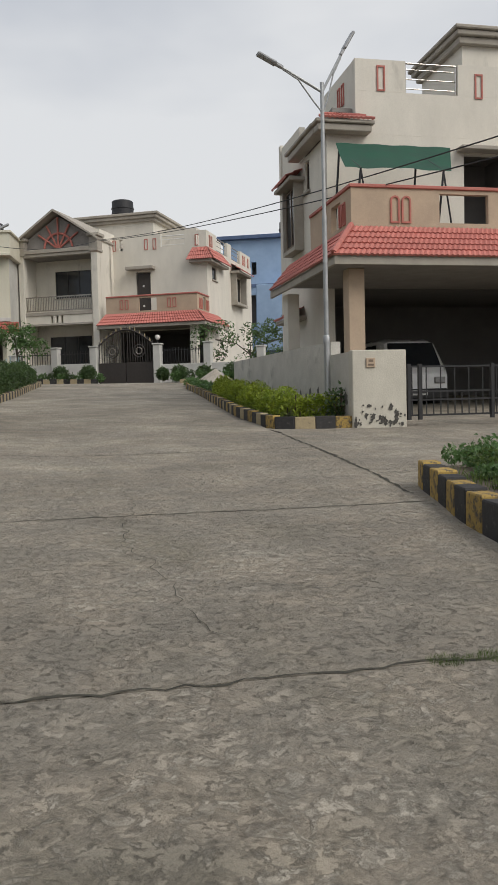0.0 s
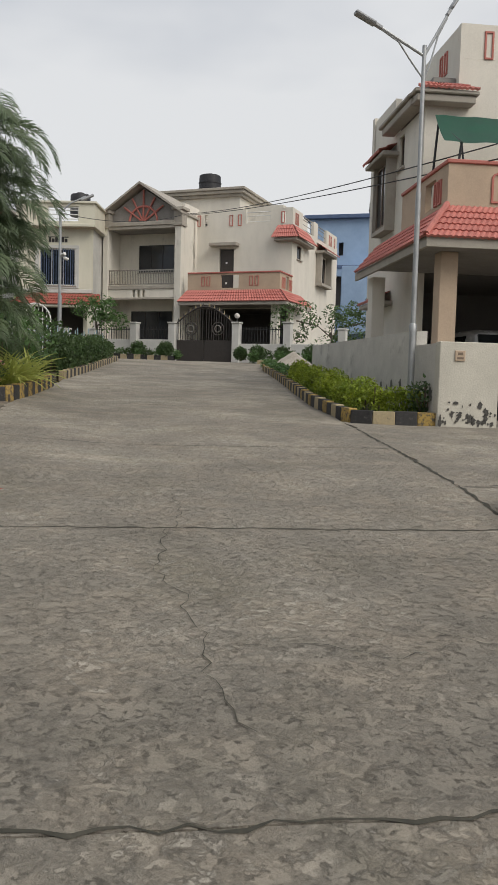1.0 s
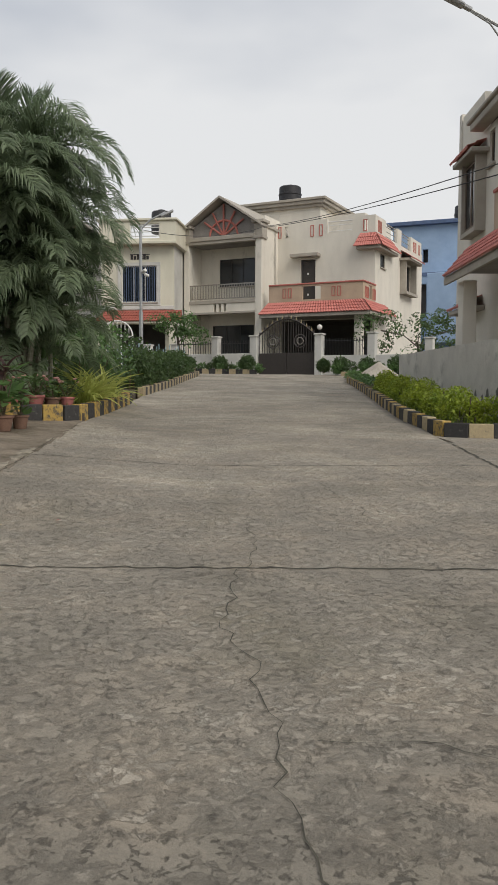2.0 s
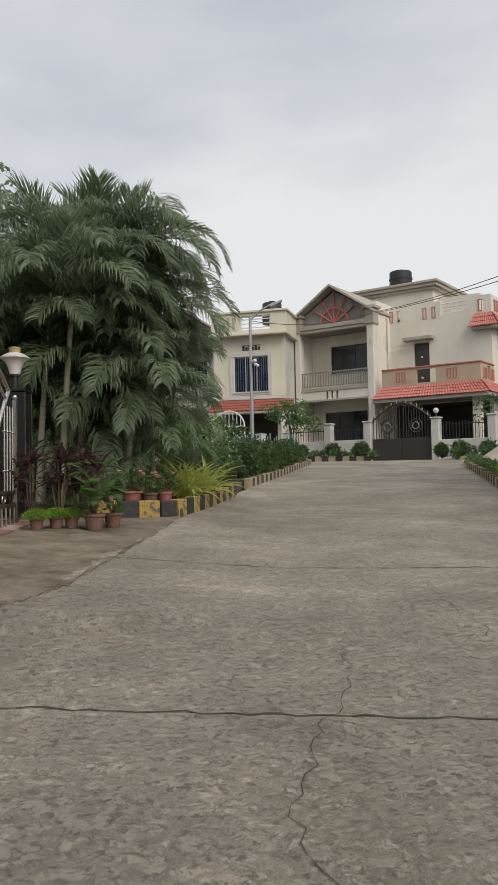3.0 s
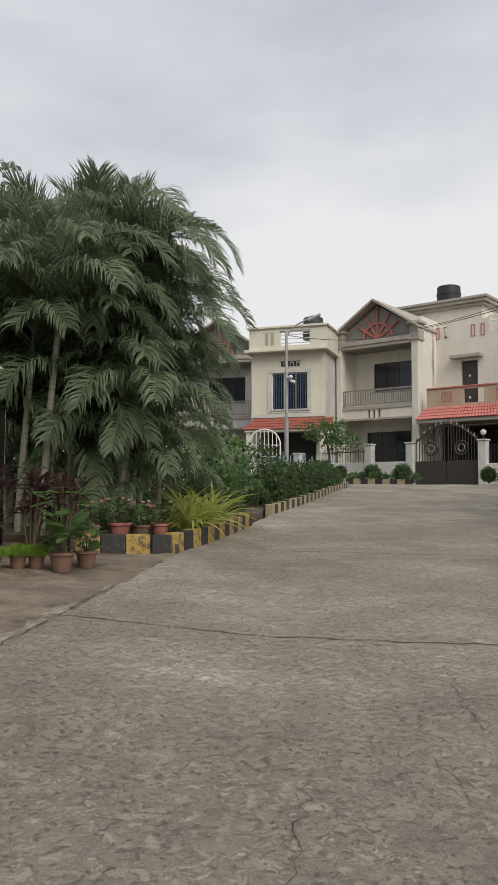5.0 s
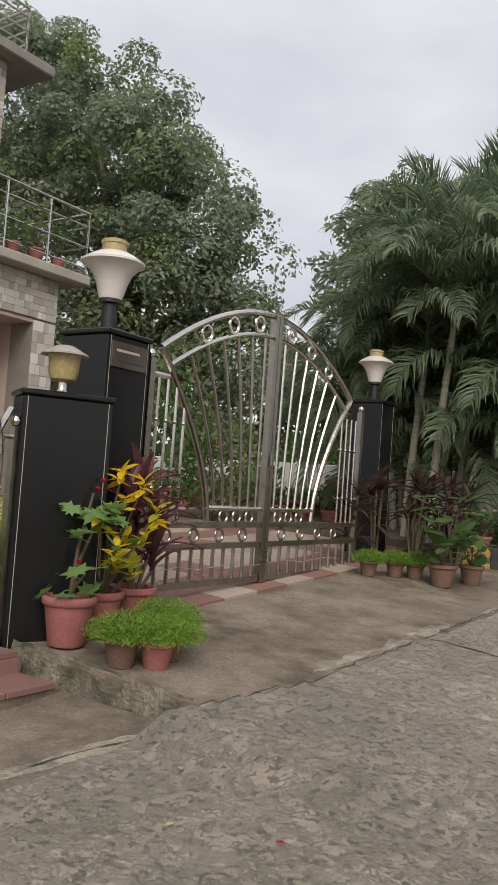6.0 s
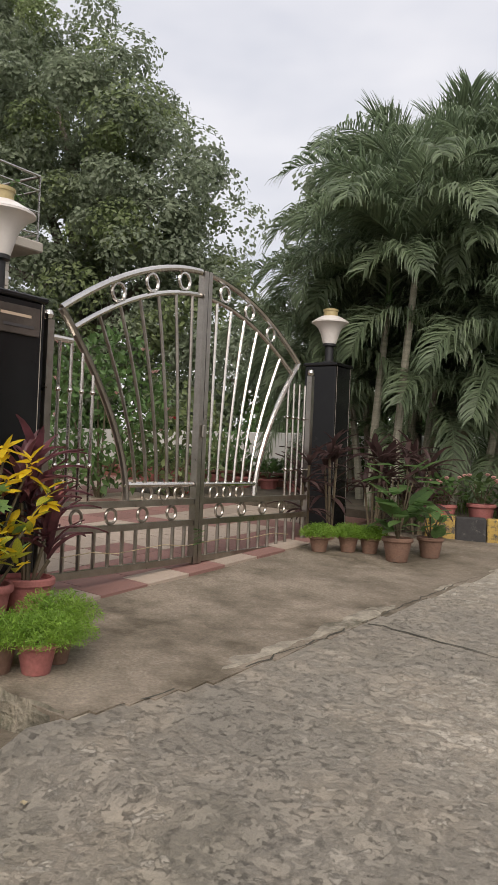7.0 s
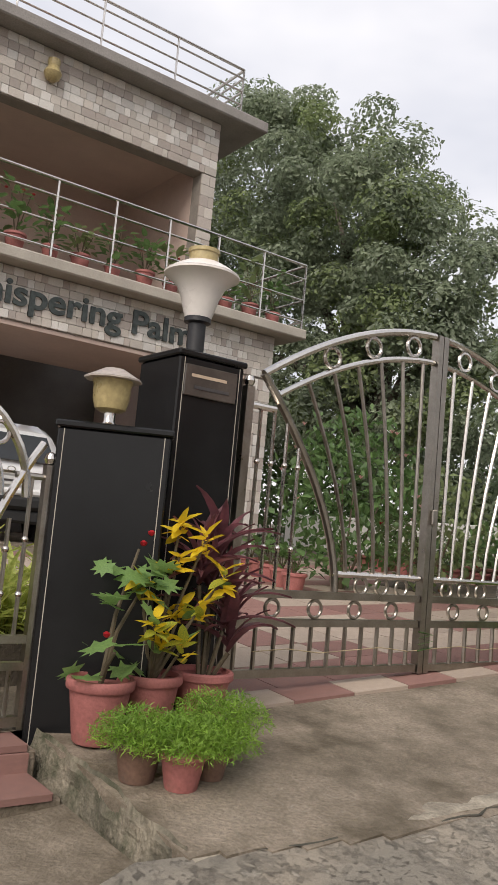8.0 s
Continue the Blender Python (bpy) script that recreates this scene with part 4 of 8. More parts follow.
# boundary wall, gate and number plate of house A
BW = thing("boundary_wall", "low mould-streaked boundary wall beside the corner house", "wall", HA, kind="structure")
g = G()
for k, (v0, v1, za, zb) in enumerate(((-2.0, -1.05, 2.0, 2.0), (-1.05, 8.0, 2.24, 2.34))):
    g.add([(-0.47, v0, 0.4), (-0.29, v0, 0.4), (-0.29, v1, 0.4), (-0.47, v1, 0.4), (-0.47, v0, za), (-0.29, v0, za), (-0.29, v1, zb), (-0.47, v1, zb)],
          [(0, 3, 2, 1), (4, 5, 6, 7), (0, 1, 5, 4), (1, 2, 6, 5), (2, 3, 7, 6), (3, 0, 4, 7)])
part("wall_panel", g, MOULD, BW, "grey wall streaked with black mould")
part("gate_pier", G().cbox(-0.475, 0.47, -2.2, -2.0, 0.5, 2.02, 0.012), GATEWALL, BW, "cream pier with peeling base")
r = random.Random(8)
for k in range(40):
    u = r.uniform(-0.45, 0.43)
    w, h = r.uniform(0.012, 0.05), r.uniform(0.012, 0.06) * (2.0 if k % 9 == 0 else 1.0)
    z = 0.79 + 0.34 * r.random() ** 2.2
    n = 13
    pts = [(u + w * math.cos(6.283 * i / n) * r.uniform(0.35, 1.25), z + h * math.sin(6.283 * i / n) * r.uniform(0.35, 1.25)) for i in range(n)]
    part("peeled_patch", G().add([(min(max(p[0], -0.465), 0.46), -2.204 - 0.0004 * k, max(p[1], 0.7)) for p in pts], [tuple(range(n))]), SPALL, BW, "black peeled patch")
for k in range(46):
    v = -1.9 + 9.4 * r.random()
    w, h = r.uniform(0.05, 0.22), r.uniform(0.04, 0.16) * (1.8 if k % 5 == 0 else 1.0)
    z = 0.98 + 0.045 * v + 0.42 * r.random() ** 2.0
    n = 15
    pts = [(v + w * math.cos(6.283 * i / n) * r.uniform(0.35, 1.25), z + h * math.sin(6.283 * i / n) * r.uniform(0.35, 1.25)) for i in range(n)]
    part("mould_patch", G().add([(-0.4735 - 0.0003 * k, max(p[0], -1.95), p[1]) for p in reversed(pts)], [tuple(range(n))]), MOULDBLACK, BW, "black mould patch")
hn = part("number_tile", G().cbox(-0.24, -0.08, -2.225, -2.2, 1.73, 1.89, 0.008), PEACH, BW, "small beige tile with marks")
part("mark", G().box(-0.20, -0.12, -2.229, -2.224, 1.82, 1.86), BROWNTRIM, hn)
part("mark", G().box(-0.21, -0.11, -2.229, -2.224, 1.76, 1.79), BROWNTRIM, hn)
ag = thing("low_iron_gate", "low black iron gate across the car port", "gate", HA)
for z in (0.90, 1.16, 1.30, 1.72):
    part("rail", G().box(0.5, 5.6, -2.12, -2.09, z, z + 0.03), IRON, ag)
for u in (0.52, 0.72, 2.05, 3.5, 5.55):
    part("post", G().box(u, u + 0.06, -2.14, -2.075, 0.84, 1.78), IRON, ag)
for i in range(38):
    u = 0.6 + i * 0.13
    part("bar", G().box(u, u + 0.016, -2.112, -2.096, 0.93, 1.30 if i % 2 else 1.72), IRON, ag)


# ---- houses B, C and E across the end of the road ----
def gable_house(name, label, m, gz, plaster, full=True):
    """A house front with a gabled balcony bay; origin at the balcony's corner, x along the front, y to the back; heights from gz."""
    H = thing(name, label, "house", m)
    z = lambda h: gz + h
    # balcony bay
    part("bay_column", G().cbox(-4.98, -4.60, -0.06, 0.34, gz - 0.3, z(8.0), 0.02), plaster, H, "bay column")
    part("bay_column", G().cbox(-9.35, -9.02, -0.06, 0.34, gz - 0.3, z(8.0), 0.02), plaster, H)
    for u in (-4.79, -9.18):
        part("capital", G().cbox(u - 0.28, u + 0.28, -0.16, 0.5, z(7.05), z(7.2), 0.02).cbox(u - 0.36, u + 0.36, -0.22, 0.6, z(7.86), z(8.02), 0.02).cbox(u - 0.25, u + 0.25, -0.1, 0.5, z(7.2), z(7.86), 0.02), CORNICE, H, "moulded capital")
    part("gable_beam", G().cbox(-9.02, -4.98, -0.1, 0.2, z(6.95), z(7.12), 0.02).cbox(-9.02, -4.98, -0.16, 0.2, z(7.12), z(7.34), 0.02), CORNICE, H, "beige beam under the gable")
    part("gable_wall", G().add([(-9.02, 0.25, z(7.3)), (-4.98, 0.25, z(7.3)), (-4.98, 0.25, z(7.9)), (-7.0, 0.25, z(9.15)), (-9.02, 0.25, z(7.9)),
                               (-9.02, 0.45, z(7.3)), (-4.98, 0.45, z(7.3)), (-4.98, 0.45, z(7.9)), (-7.0, 0.45, z(9.15)), (-9.02, 0.45, z(7.9))],
                              [(0, 1, 2, 3, 4), (9, 8, 7, 6, 5), (0, 5, 6, 1), (1, 6, 7, 2), (2, 7, 8, 3), (3, 8, 9, 4), (4, 9, 5, 0)]), SOFFIT, H, "recessed gable wall")
    part("gable_roof", slope_slab((-9.45, -0.35, z(7.8)), (-9.45, 6, z(7.8)), (-7.0, -0.35, z(9.42)), (-7.0, 6, z(9.42)), 0.12), CORNICE, H, "gable roof slope")
    part("gable_roof", slope_slab((-4.52, -0.35, z(7.8)), (-4.52, 6, z(7.8)), (-7.0, -0.35, z(9.42)), (-7.0, 6, z(9.42)), 0.12), CORNICE, H)
    c = Vector((-7.0, 0.18, z(7.36)))
    hub = part("fan_ornament", G().tube([c + Vector((0.85 * math.cos(math.pi * i / 12), 0, 0.85 * math.sin(math.pi * i / 12))) for i in range(13)], 0.06), TRIM, H, "coral sunburst ornament")
    for a in (35, 62, 90, 118, 145):
        q = Vector((math.cos(radians(a)), 0, math.sin(radians(a))))
        part("ray", G().tube([c, c + q * (1.45 if a != 90 else 1.7)], 0.055), TRIM, hub)
    part("floor_slab", G().cbox(-9.02, -4.98, -0.05, 2.4, z(3.75), z(3.95), 0.02).box(-9.02, -4.98, -0.1, 0.15, z(3.2), z(3.3)), CORNICE, H, "balcony floor slab")
    part("balcony_apron", wall_with_holes(-9.02, -4.98, z(3.3), z(3.75), 0.0, 0.14, [(u, u + 0.14, z(3.33), z(3.73)) for u in (-7.5, -7.2, -6.9)]), plaster, H, "wall band with three slots")
    br = part("balcony_railing", G().box(-9.02, -4.98, 0.05, 0.1, z(4.75), z(4.81)).box(-9.02, -4.98, 0.05, 0.1, z(4.02), z(4.06)), BRONZE, H, "metal balcony railing")
    for i in range(40):
        u = -8.98 + i * 0.1
        part("baluster", G().box(u, u + 0.025, 0.06, 0.085, z(4.06), z(4.75)), BRONZE, br)
    part("back_wall", wall_with_holes(-9.3, -4.6, gz - 0.3, z(8), 1.5, 1.7, [(-7.95, -5.75, z(4.85), z(6.35)), (-8.4, -5.8, z(0.9), z(2.7))]), plaster, H, "wall behind the balcony")
    part("bay_side", G().box(-9.35, -9.15, 0.34, 7, gz - 0.3, z(7.9)), plaster, H, "bay side wall")
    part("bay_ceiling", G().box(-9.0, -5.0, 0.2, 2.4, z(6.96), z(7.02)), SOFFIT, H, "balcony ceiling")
    window(H, -6.85, z(4.85), 2.2, 1.5, 1.5, 3, IRON)
    window(H, -7.1, z(0.9), 2.6, 1.8, 1.5, 3, IRON)
    # Added sheets behind the glass; their dark colour stands for room shade.
    part("infill", G().box(-8.0, -5.7, 1.75, 1.8, z(4.8), z(6.4)).box(-8.4, -5.8, 1.75, 1.8, z(0.8), z(2.8)), SHADEWALL, H, "sheets behind the windows coloured dark as room shade")
    if not full:
        return H
    # main block with the terrace
    part("main_wall", wall_with_holes(-4.6, 0.9, gz - 0.3, z(8.15), 2.0, 2.2, [(-3.25, -2.4, z(3.6), z(6.1)), (-1.75, -0.35, z(7.4), z(8.16)), (0.25, 0.5, z(7.35), z(7.95)), (-4.2, -4.0, z(7.35), z(7.95)), (-4.4, 0.7, gz - 0.1, z(2.85))]), plaster, H, "greige plaster wall and parapet")
    # Shade of the deep car port is painted into these walls.
    part("carport_back", G().box(-4.55, 0.69, 6.0, 6.2, gz - 0.3, z(2.9)).box(-4.55, 0.69, 2.21, 6.0, z(2.9), z(3.0)).box(-4.59, -4.45, 2.21, 6.0, gz - 0.3, z(2.89)), SHADEWALL, H, "car port walls and ceiling coloured dark as shade")
    part("right_wall", turned(wall_with_holes(0, 9.0, gz - 0.3, z(8.15), 0, 0.2, [(0.7, 1.5, z(5.6), z(6.3)), (4.6, 6.6, z(4.85), z(6.35)), (0.3, 0.5, z(7.35), z(7.95)), (0.7, 0.9, z(7.35), z(7.95)), (1.6, 3.8, z(7.3), z(8.16)), (4.6, 6.6, z(7.3), z(8.16))]), 0.9, 2.21, 90), plaster, H, "greige plaster side wall")
    part("terrace_roof", G().box(-4.6, 0.7, 2.2, 11, z(7.0), z(7.1)), SOFFIT, H, "terrace slab")
    part("bay_return", G().box(-4.8, -4.6, 0.34, 2.2, gz - 0.3, z(8.3)), plaster, H, "bay return wall")
    for u in (-4.5, -0.95 + 1.3):
        slot(H, u, z(7.35), 0.2, 0.6, 2.0)
    for u in (-2.6, -2.1):
        slot(H, u, z(7.3), 0.2, 0.6, 2.0)
    for q in (0.35, 0.7, 7.2, 7.6, 8.4):
        slot(H, q, z(7.35), 0.22, 0.6, 0, 90, 0.9, 2.21)
    rails(H, "terrace_railing", (0.8, 3.85), (0.8, 5.95), z(7.3), 3, 0.26, 2, 0.02, label="steel terrace railing")
    rails(H, "terrace_railing", (0.8, 6.85), (0.8, 8.75), z(7.3), 3, 0.26, 2, 0.02, label="steel terrace railing")
    rails(H, "terrace_railing", (-1.73, 2.1), (-0.37, 2.1), z(7.4), 2, 0.3, 2, 0.02, WHITE, "white terrace railing")
    dr = part("balcony_door", G().box(-3.2, -2.45, 2.08, 2.14, z(3.6), z(6.05)), DARKIRON, H, "dark balcony door")
    for i, (w, h) in enumerate(((0.12, 0.12),) * 3):
        part("door_pane", G().box(-2.9, -2.8, 2.07, 2.079, z(4.2 + i * 0.55), z(4.3 + i * 0.55)), WHITE, dr)
    part("door_hood", G().cbox(-3.7, -2.1, 1.5, 1.995, z(6.2), z(6.38), 0.02), CORNICE, H, "concrete door hood")
    # corner hood, bay window hood
    part("corner_tiles", tile_slope((-0.1, 1.5, z(6.55)), (1.4, 1.5, z(6.55)), (0.1, 2.0, z(7.25)), (0.92, 2.0, z(7.25)), 12, 3), TILE, H, "small coral tile hood")
    part("corner_tiles", tile_slope((1.4, 1.5, z(6.55)), (1.4, 5.0, z(6.55)), (0.92, 2.0, z(7.25)), (0.92, 4.6, z(7.25)), 26, 3), TILE, H, "small coral tile hood")
    part("corner_cornice", G().cbox(0.0, 1.3, 1.6, 1.995, z(6.38), z(6.54), 0.02).cbox(0.905, 1.3, 2.0, 4.9, z(6.38), z(6.54), 0.02), CORNICE, H, "hood cornice")
    window(H, 1.1, z(5.6), 0.8, 0.7, 0.0, 1, BROWNTRIM, 90, 0.9, 2.21, 3)
    window(H, 5.6, z(4.85), 2.0, 1.5, 0.0, 2, BROWNTRIM, 90, 0.9, 2.21, 6)
    part("window_surround", turned(G().box(4.4, 4.6, -0.35, 0, z(4.75), z(6.45)).box(6.6, 6.8, -0.35, 0, z(4.75), z(6.45)).box(4.4, 6.8, -0.4, 0, z(4.6), z(4.75)).box(4.2, 7.0, -0.6, 0, z(6.45), z(6.58)), 0.9, 2.21, 90), CORNICE, H, "projecting window surround")
    part("window_tiles", turned(tile_slope((4.1, -0.7, z(6.59)), (7.1, -0.7, z(6.59)), (4.5, 0, z(7.05)), (6.7, 0, z(7.05)), 20, 2), 0.9, 2.21, 90), TILE, H, "coral hood tiles")
    # Added panel whose dark colour stands for unlit rooms.
    part("infill", G().box(0.55, 0.66, 2.5, 10.0, z(4.0), z(6.5)), SHADEWALL, H, "panel behind the side windows coloured dark as room shade")
    # car port with tiled terrace
    part("terrace_parapet", wall_with_holes(-4.2, 0.95, z(3.62), z(4.5), 0.0, 0.12, [(-2.3, -1.3, z(3.75), z(4.42))]), PEACH, H, "peach terrace parapet")
    part("terrace_parapet", turned(wall_with_holes(0.0, 1.87, z(3.62), z(4.5), 0.0, 0.12, [(0.85, 1.35, z(3.75), z(4.42))]), 0.95, 0.12, 90), PEACH, H, "peach terrace parapet")
    part("parapet_cap", G().cbox(-4.2, 1.0, -0.05, 0.16, z(4.502), z(4.58), 0.015).cbox(0.8, 1.0, 0.165, 1.99, z(4.502), z(4.58), 0.015), TRIM, H, "coral parapet cap")
    for u in (-3.3, -3.0, -0.6, -0.3):
        slot(H, u, z(3.85), 0.2, 0.5, 0.0)
    for q in (0.3, 0.62, 1.5, 1.76):
        slot(H, q, z(3.75), 0.2, 0.55, 0, 90, 0.95, 0.12)
    part("tile_skirt", tile_slope((-4.5, -0.6, z(3.02)), (1.55, -0.6, z(3.02)), (-4.2, 0.0, z(3.64)), (0.95, 0.0, z(3.64)), 40, 4, 0.03), TILE, H, "coral ribbed roof tiles")
    part("tile_skirt", tile_slope((1.55, -0.6, z(3.02)), (1.55, 3.9, z(3.02)), (0.95, 0.0, z(3.64)), (0.95, 3.5, z(3.64)), 30, 4, 0.03), TILE, H, "coral ribbed roof tiles")
    part("fascia", G().cbox(-4.5, 1.53, -0.56, -0.4, z(2.82), z(3.0), 0.015).cbox(1.37, 1.53, -0.395, 3.8, z(2.82), z(3.0), 0.015), CORNICE, H, "beige fascia")
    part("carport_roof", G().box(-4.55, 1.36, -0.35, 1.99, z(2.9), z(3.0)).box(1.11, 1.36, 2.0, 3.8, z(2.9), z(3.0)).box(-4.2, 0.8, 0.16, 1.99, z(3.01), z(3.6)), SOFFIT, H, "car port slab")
    part("carport_pillar", G().cbox(0.5, 0.9, 0.0, 0.4, gz - 0.3, z(2.9), 0.02), plaster, H, "car port pillar")
    # roof block and tank
    part("stair_block", G().box(-8.0, -3.4, 5.2, 11, z(6.5), z(9.6)), plaster, H, "stair tower block")
    part("stair_cornice", G().cbox(-8.2, -3.2, 5.0, 11.2, z(9.6), z(9.76), 0.02).cbox(-8.35, -3.05, 4.85, 11.3, z(9.765), z(9.95), 0.02).cbox(-8.45, -2.95, 4.75, 11.4, z(9.955), z(10.1), 0.02), CORNICE, H, "stepped cornice")
    part("stair_block", G().box(-3.4, -1.0, 6.0, 11, z(6.5), z(9.2)), plaster, H)
    tank(H, -5.75, 6.2, z(10.1), 0.66, 1.1)
    part("rear_wall", G().box(-9.3, 0.9, 11.2, 11.4, gz - 0.3, z(7.5)), plaster, H, "rear wall")
    return H


HB = pose(9.07, 42.6, 0, 0, 0, -33)
gable_house("gabled_house", "two-storey greige house with gabled balcony and coral terrace", HB, 2.35, PLASTER)


def fence_wall(m):
    """The low front wall of house B with piers and its iron gate."""
    F = thing("front_wall", "low pale front wall with square piers and iron bars", "wall", m, kind="structure")
    part("wall_panel", G().cbox(-9.6, -3.35, -3.6, -3.42, 2.0, 3.22, 0.015), PALEWALL, F, "pale plaster wall")
    part("wall_panel", G().cbox(0.2, 9.5, -3.6, -3.42, 2.0, 3.05, 0.015), PALEWALL, F)
    for u in (-9.4, -7.75, -5.4, -3.3, 0.05, 2.6, 5.2, 7.8):
        h = 4.0 if u in (-3.3, 0.05, -5.4, 2.6) else 3.7
        part("pier", G().cbox(u - 0.18, u + 0.18, -3.7, -3.32, 1.9, h, 0.02).cbox(u - 0.22, u + 0.22, -3.74, -3.28, h, h + 0.07, 0.015), PALEWALL, F, "square gate pier")
    for a, b in ((-7.5, -5.65), (-5.15, -3.55), (0.3, 2.35)):
        n = int((b - a) / 0.14)
        for i in range(n):
            u = a + (b - a) * (i + 0.5) / n
            part("bar", G().box(u - 0.012, u + 0.012, -3.52, -3.5, 3.05, 3.85), IRON, F)
        part("rail", G().box(a, b, -3.525, -3.495, 3.7, 3.74), IRON, F)
    gt = thing("iron_gate", "tall dark brown double iron gate with arched top", "gate", m)
    for s in (-1, 1):
        c = -1.62
        lf = part("leaf", G().box(c + s * 0.02 if s > 0 else c - 1.45, c + 1.45 if s > 0 else c - 0.02, -3.53, -3.50, 2.15, 3.2), DARKIRON, gt, "sheet-clad gate leaf")
        top = [(c + s * (1.45 - 1.43 * i / 10), -3.5, 4.05 + 0.75 * math.sin(math.pi / 2 * i / 10)) for i in range(11)]
        part("arch", G().tube(top, 0.04, 6), DARKIRON, lf)
        for i in range(11):
            u = c + s * (0.1 + i * 0.13)
            zt = 4.05 + 0.75 * math.sin(math.pi / 2 * (1.45 - abs(u - c)) / 1.43)
            part("bar", G().box(u - 0.014, u + 0.014, -3.52, -3.49, 3.2, zt), DARKIRON, lf)
            part("spear", G().lathe([(0.03, 0), (0.04, 0.05), (0.002, 0.2)], 6, pose(u, -3.5, zt)), PALEY if i % 2 else DARKIRON, lf)
        part("ring", G().tube([(c + s * 0.7 + 0.3 * math.cos(6.283 * i / 16), -3.51, 3.75 + 0.3 * math.sin(6.283 * i / 16)) for i in range(16)], 0.03, 6, closed=True), DARKIRON, lf)
        part("scroll", G().tube([(c + s * 0.7 + 0.16 * math.cos(6.283 * i / 12), -3.515, 3.75 + 0.16 * math.sin(6.283 * i / 12)) for i in range(12)], 0.025, 6, closed=True), BRONZE, lf)
    lamp = thing("pier_lamp", "small white globe lamp on a gate pier", "lamp", m @ pose(0.05, -3.5, 4.07))
    part("stem", G().lathe([(0.05, 0), (0.03, 0.04), (0.03, 0.16), (0.06, 0.18)], 10), IRON, lamp)
    part("globe", G().lathe([(0.06, 0.18), (0.12, 0.25), (0.13, 0.31), (0.09, 0.39), (0.02, 0.42)], 12), WHITEGLASS, lamp)


fence_wall(HB)

HC = pose(-1.3, 46.0, 0, 0, 0, -14)
gz = 2.4
C = thing("cream_house", "two-storey cream house with barred window and red hood", "house", HC)
part("front_wall", wall_with_holes(-1.95, 1.95, gz - 0.3, 9.0, 0, 0.2, [(-0.85, 1.05, 6.05, 7.95), (-1.5, 1.5, 2.5, 4.9)]), CREAM, C, "cream plaster front wall")
part("side_wall", G().box(1.75, 1.95, 0.2, 9, gz - 0.3, 9.0).box(-1.95, -1.75, 0.2, 9, gz - 0.3, 9.0), PALEWALL, C, "pale side wall")
part("roof_slab", G().cbox(-2.2, 2.2, -0.55, 9, 9.0, 9.16, 0.02), CREAM, C, "projecting roof slab")
part("parapet", wall_with_holes(-1.95, 2.15, 9.162, 10.2, -0.4, -0.25, [(-0.3, 1.3, 9.3, 10.05)]), CREAM, C, "cream parapet")
part("parapet_side", G().box(2.0, 2.15, -0.25, 8, 9.162, 10.2), CREAM, C)
part("parapet_cap", G().cbox(-2.05, 2.25, -0.5, -0.2, 10.2, 10.32, 0.02).cbox(1.95, 2.25, -0.19, 8, 10.2, 10.32, 0.02), CREAM, C, "cream parapet cap")
rails(C, "parapet_railing", (-0.28, -0.32), (1.28, -0.32), 9.35, 3, 0.22, 2, 0.03, WHITE, "white parapet railing")
for u in (-1.0, -0.7):
    part("slot_trim", G().box(u - 0.08, u + 0.08, -0.42, -0.395, 9.35, 10.0), CORNICE, C, "beige slot")
cw = window(C, 0.1, 6.05, 1.9, 1.9, 0.0, 3, WHITE, bars=14)
part("window_surround", G().box(-1.05, 1.25, -0.05, 0, 7.96, 8.12).box(-1.05, -0.86, -0.05, 0, 5.9, 7.955).box(1.06, 1.25, -0.05, 0, 5.9, 7.955).box(-0.855, 1.055, -0.05, 0, 5.9, 6.02), PALEWALL, C, "pale window surround")
for i in range(6):
    part("sign_bar", G().box(-0.35 + i * 0.17, -0.22 + i * 0.17, -0.03, -0.001, 8.28, 8.52 - 0.06 * (i % 2)), INK, C, "dark sign lettering")
part("sign_bar", G().box(-0.38, 0.68, -0.032, -0.001, 8.525, 8.56), INK, C, "dark sign lettering")
part("tile_hood", tile_slope((-2.05, -1.0, 5.0), (2.6, -1.0, 5.0), (-1.75, -0.01, 5.62), (2.4, -0.01, 5.62), 30, 4), TILED, C, "dull red tile hood")
part("hood_slab", slope_slab((-2.0, -0.98, 4.97), (2.6, -0.98, 4.97), (-1.75, 0, 5.57), (2.4, 0, 5.57), 0.1), CREAM, C)
for u in (-1.95, 1.9):
    part("porch_column", G().cbox(u, u + 0.25, -0.9, -0.6, gz - 0.3, 4.9, 0.02), CREAM, C)
# Porch shade is put into this wall's colour.
part("porch_wall", G().box(-1.75, 1.75, 2.5, 2.6, gz - 0.2, 9.0), SHADEWALL, C, "porch wall coloured dark as shade")
part("white_band", G().cbox(-1.97, 1.97, -0.06, -0.001, 5.66, 5.86, 0.01), PALEWALL, C)
part("rear_wall", G().box(-1.95, 1.95, 9.0, 9.2, gz - 0.3, 9.0), CREAM, C)
tank(C, 0.7, 2.5, 10.1, 0.55, 1.2)
gable_house("end_house", "pale house with gabled balcony half hidden by palms", pose(1.45, 48.5, 0, 0, 0, -10), 2.15, PALEWALL, full=False)

# ---- blue house far behind ----
BH = thing("blue_house", "distant pale blue house with dark window slots", "house", pose(17.8, 64, 0, 0, 0, -28))
part("wall", wall_with_holes(0, 9, 2.5, 14.0, 0, 0.3, [(0.9, 1.3, 11.2, 12.2), (1.6, 2.0, 11.2, 12.2), (2.3, 2.7, 11.2, 12.2), (0.8, 2.6, 7.2, 9.6), (4, 6, 7, 9.5)]), BLUEWALL, BH, "pale blue wall")
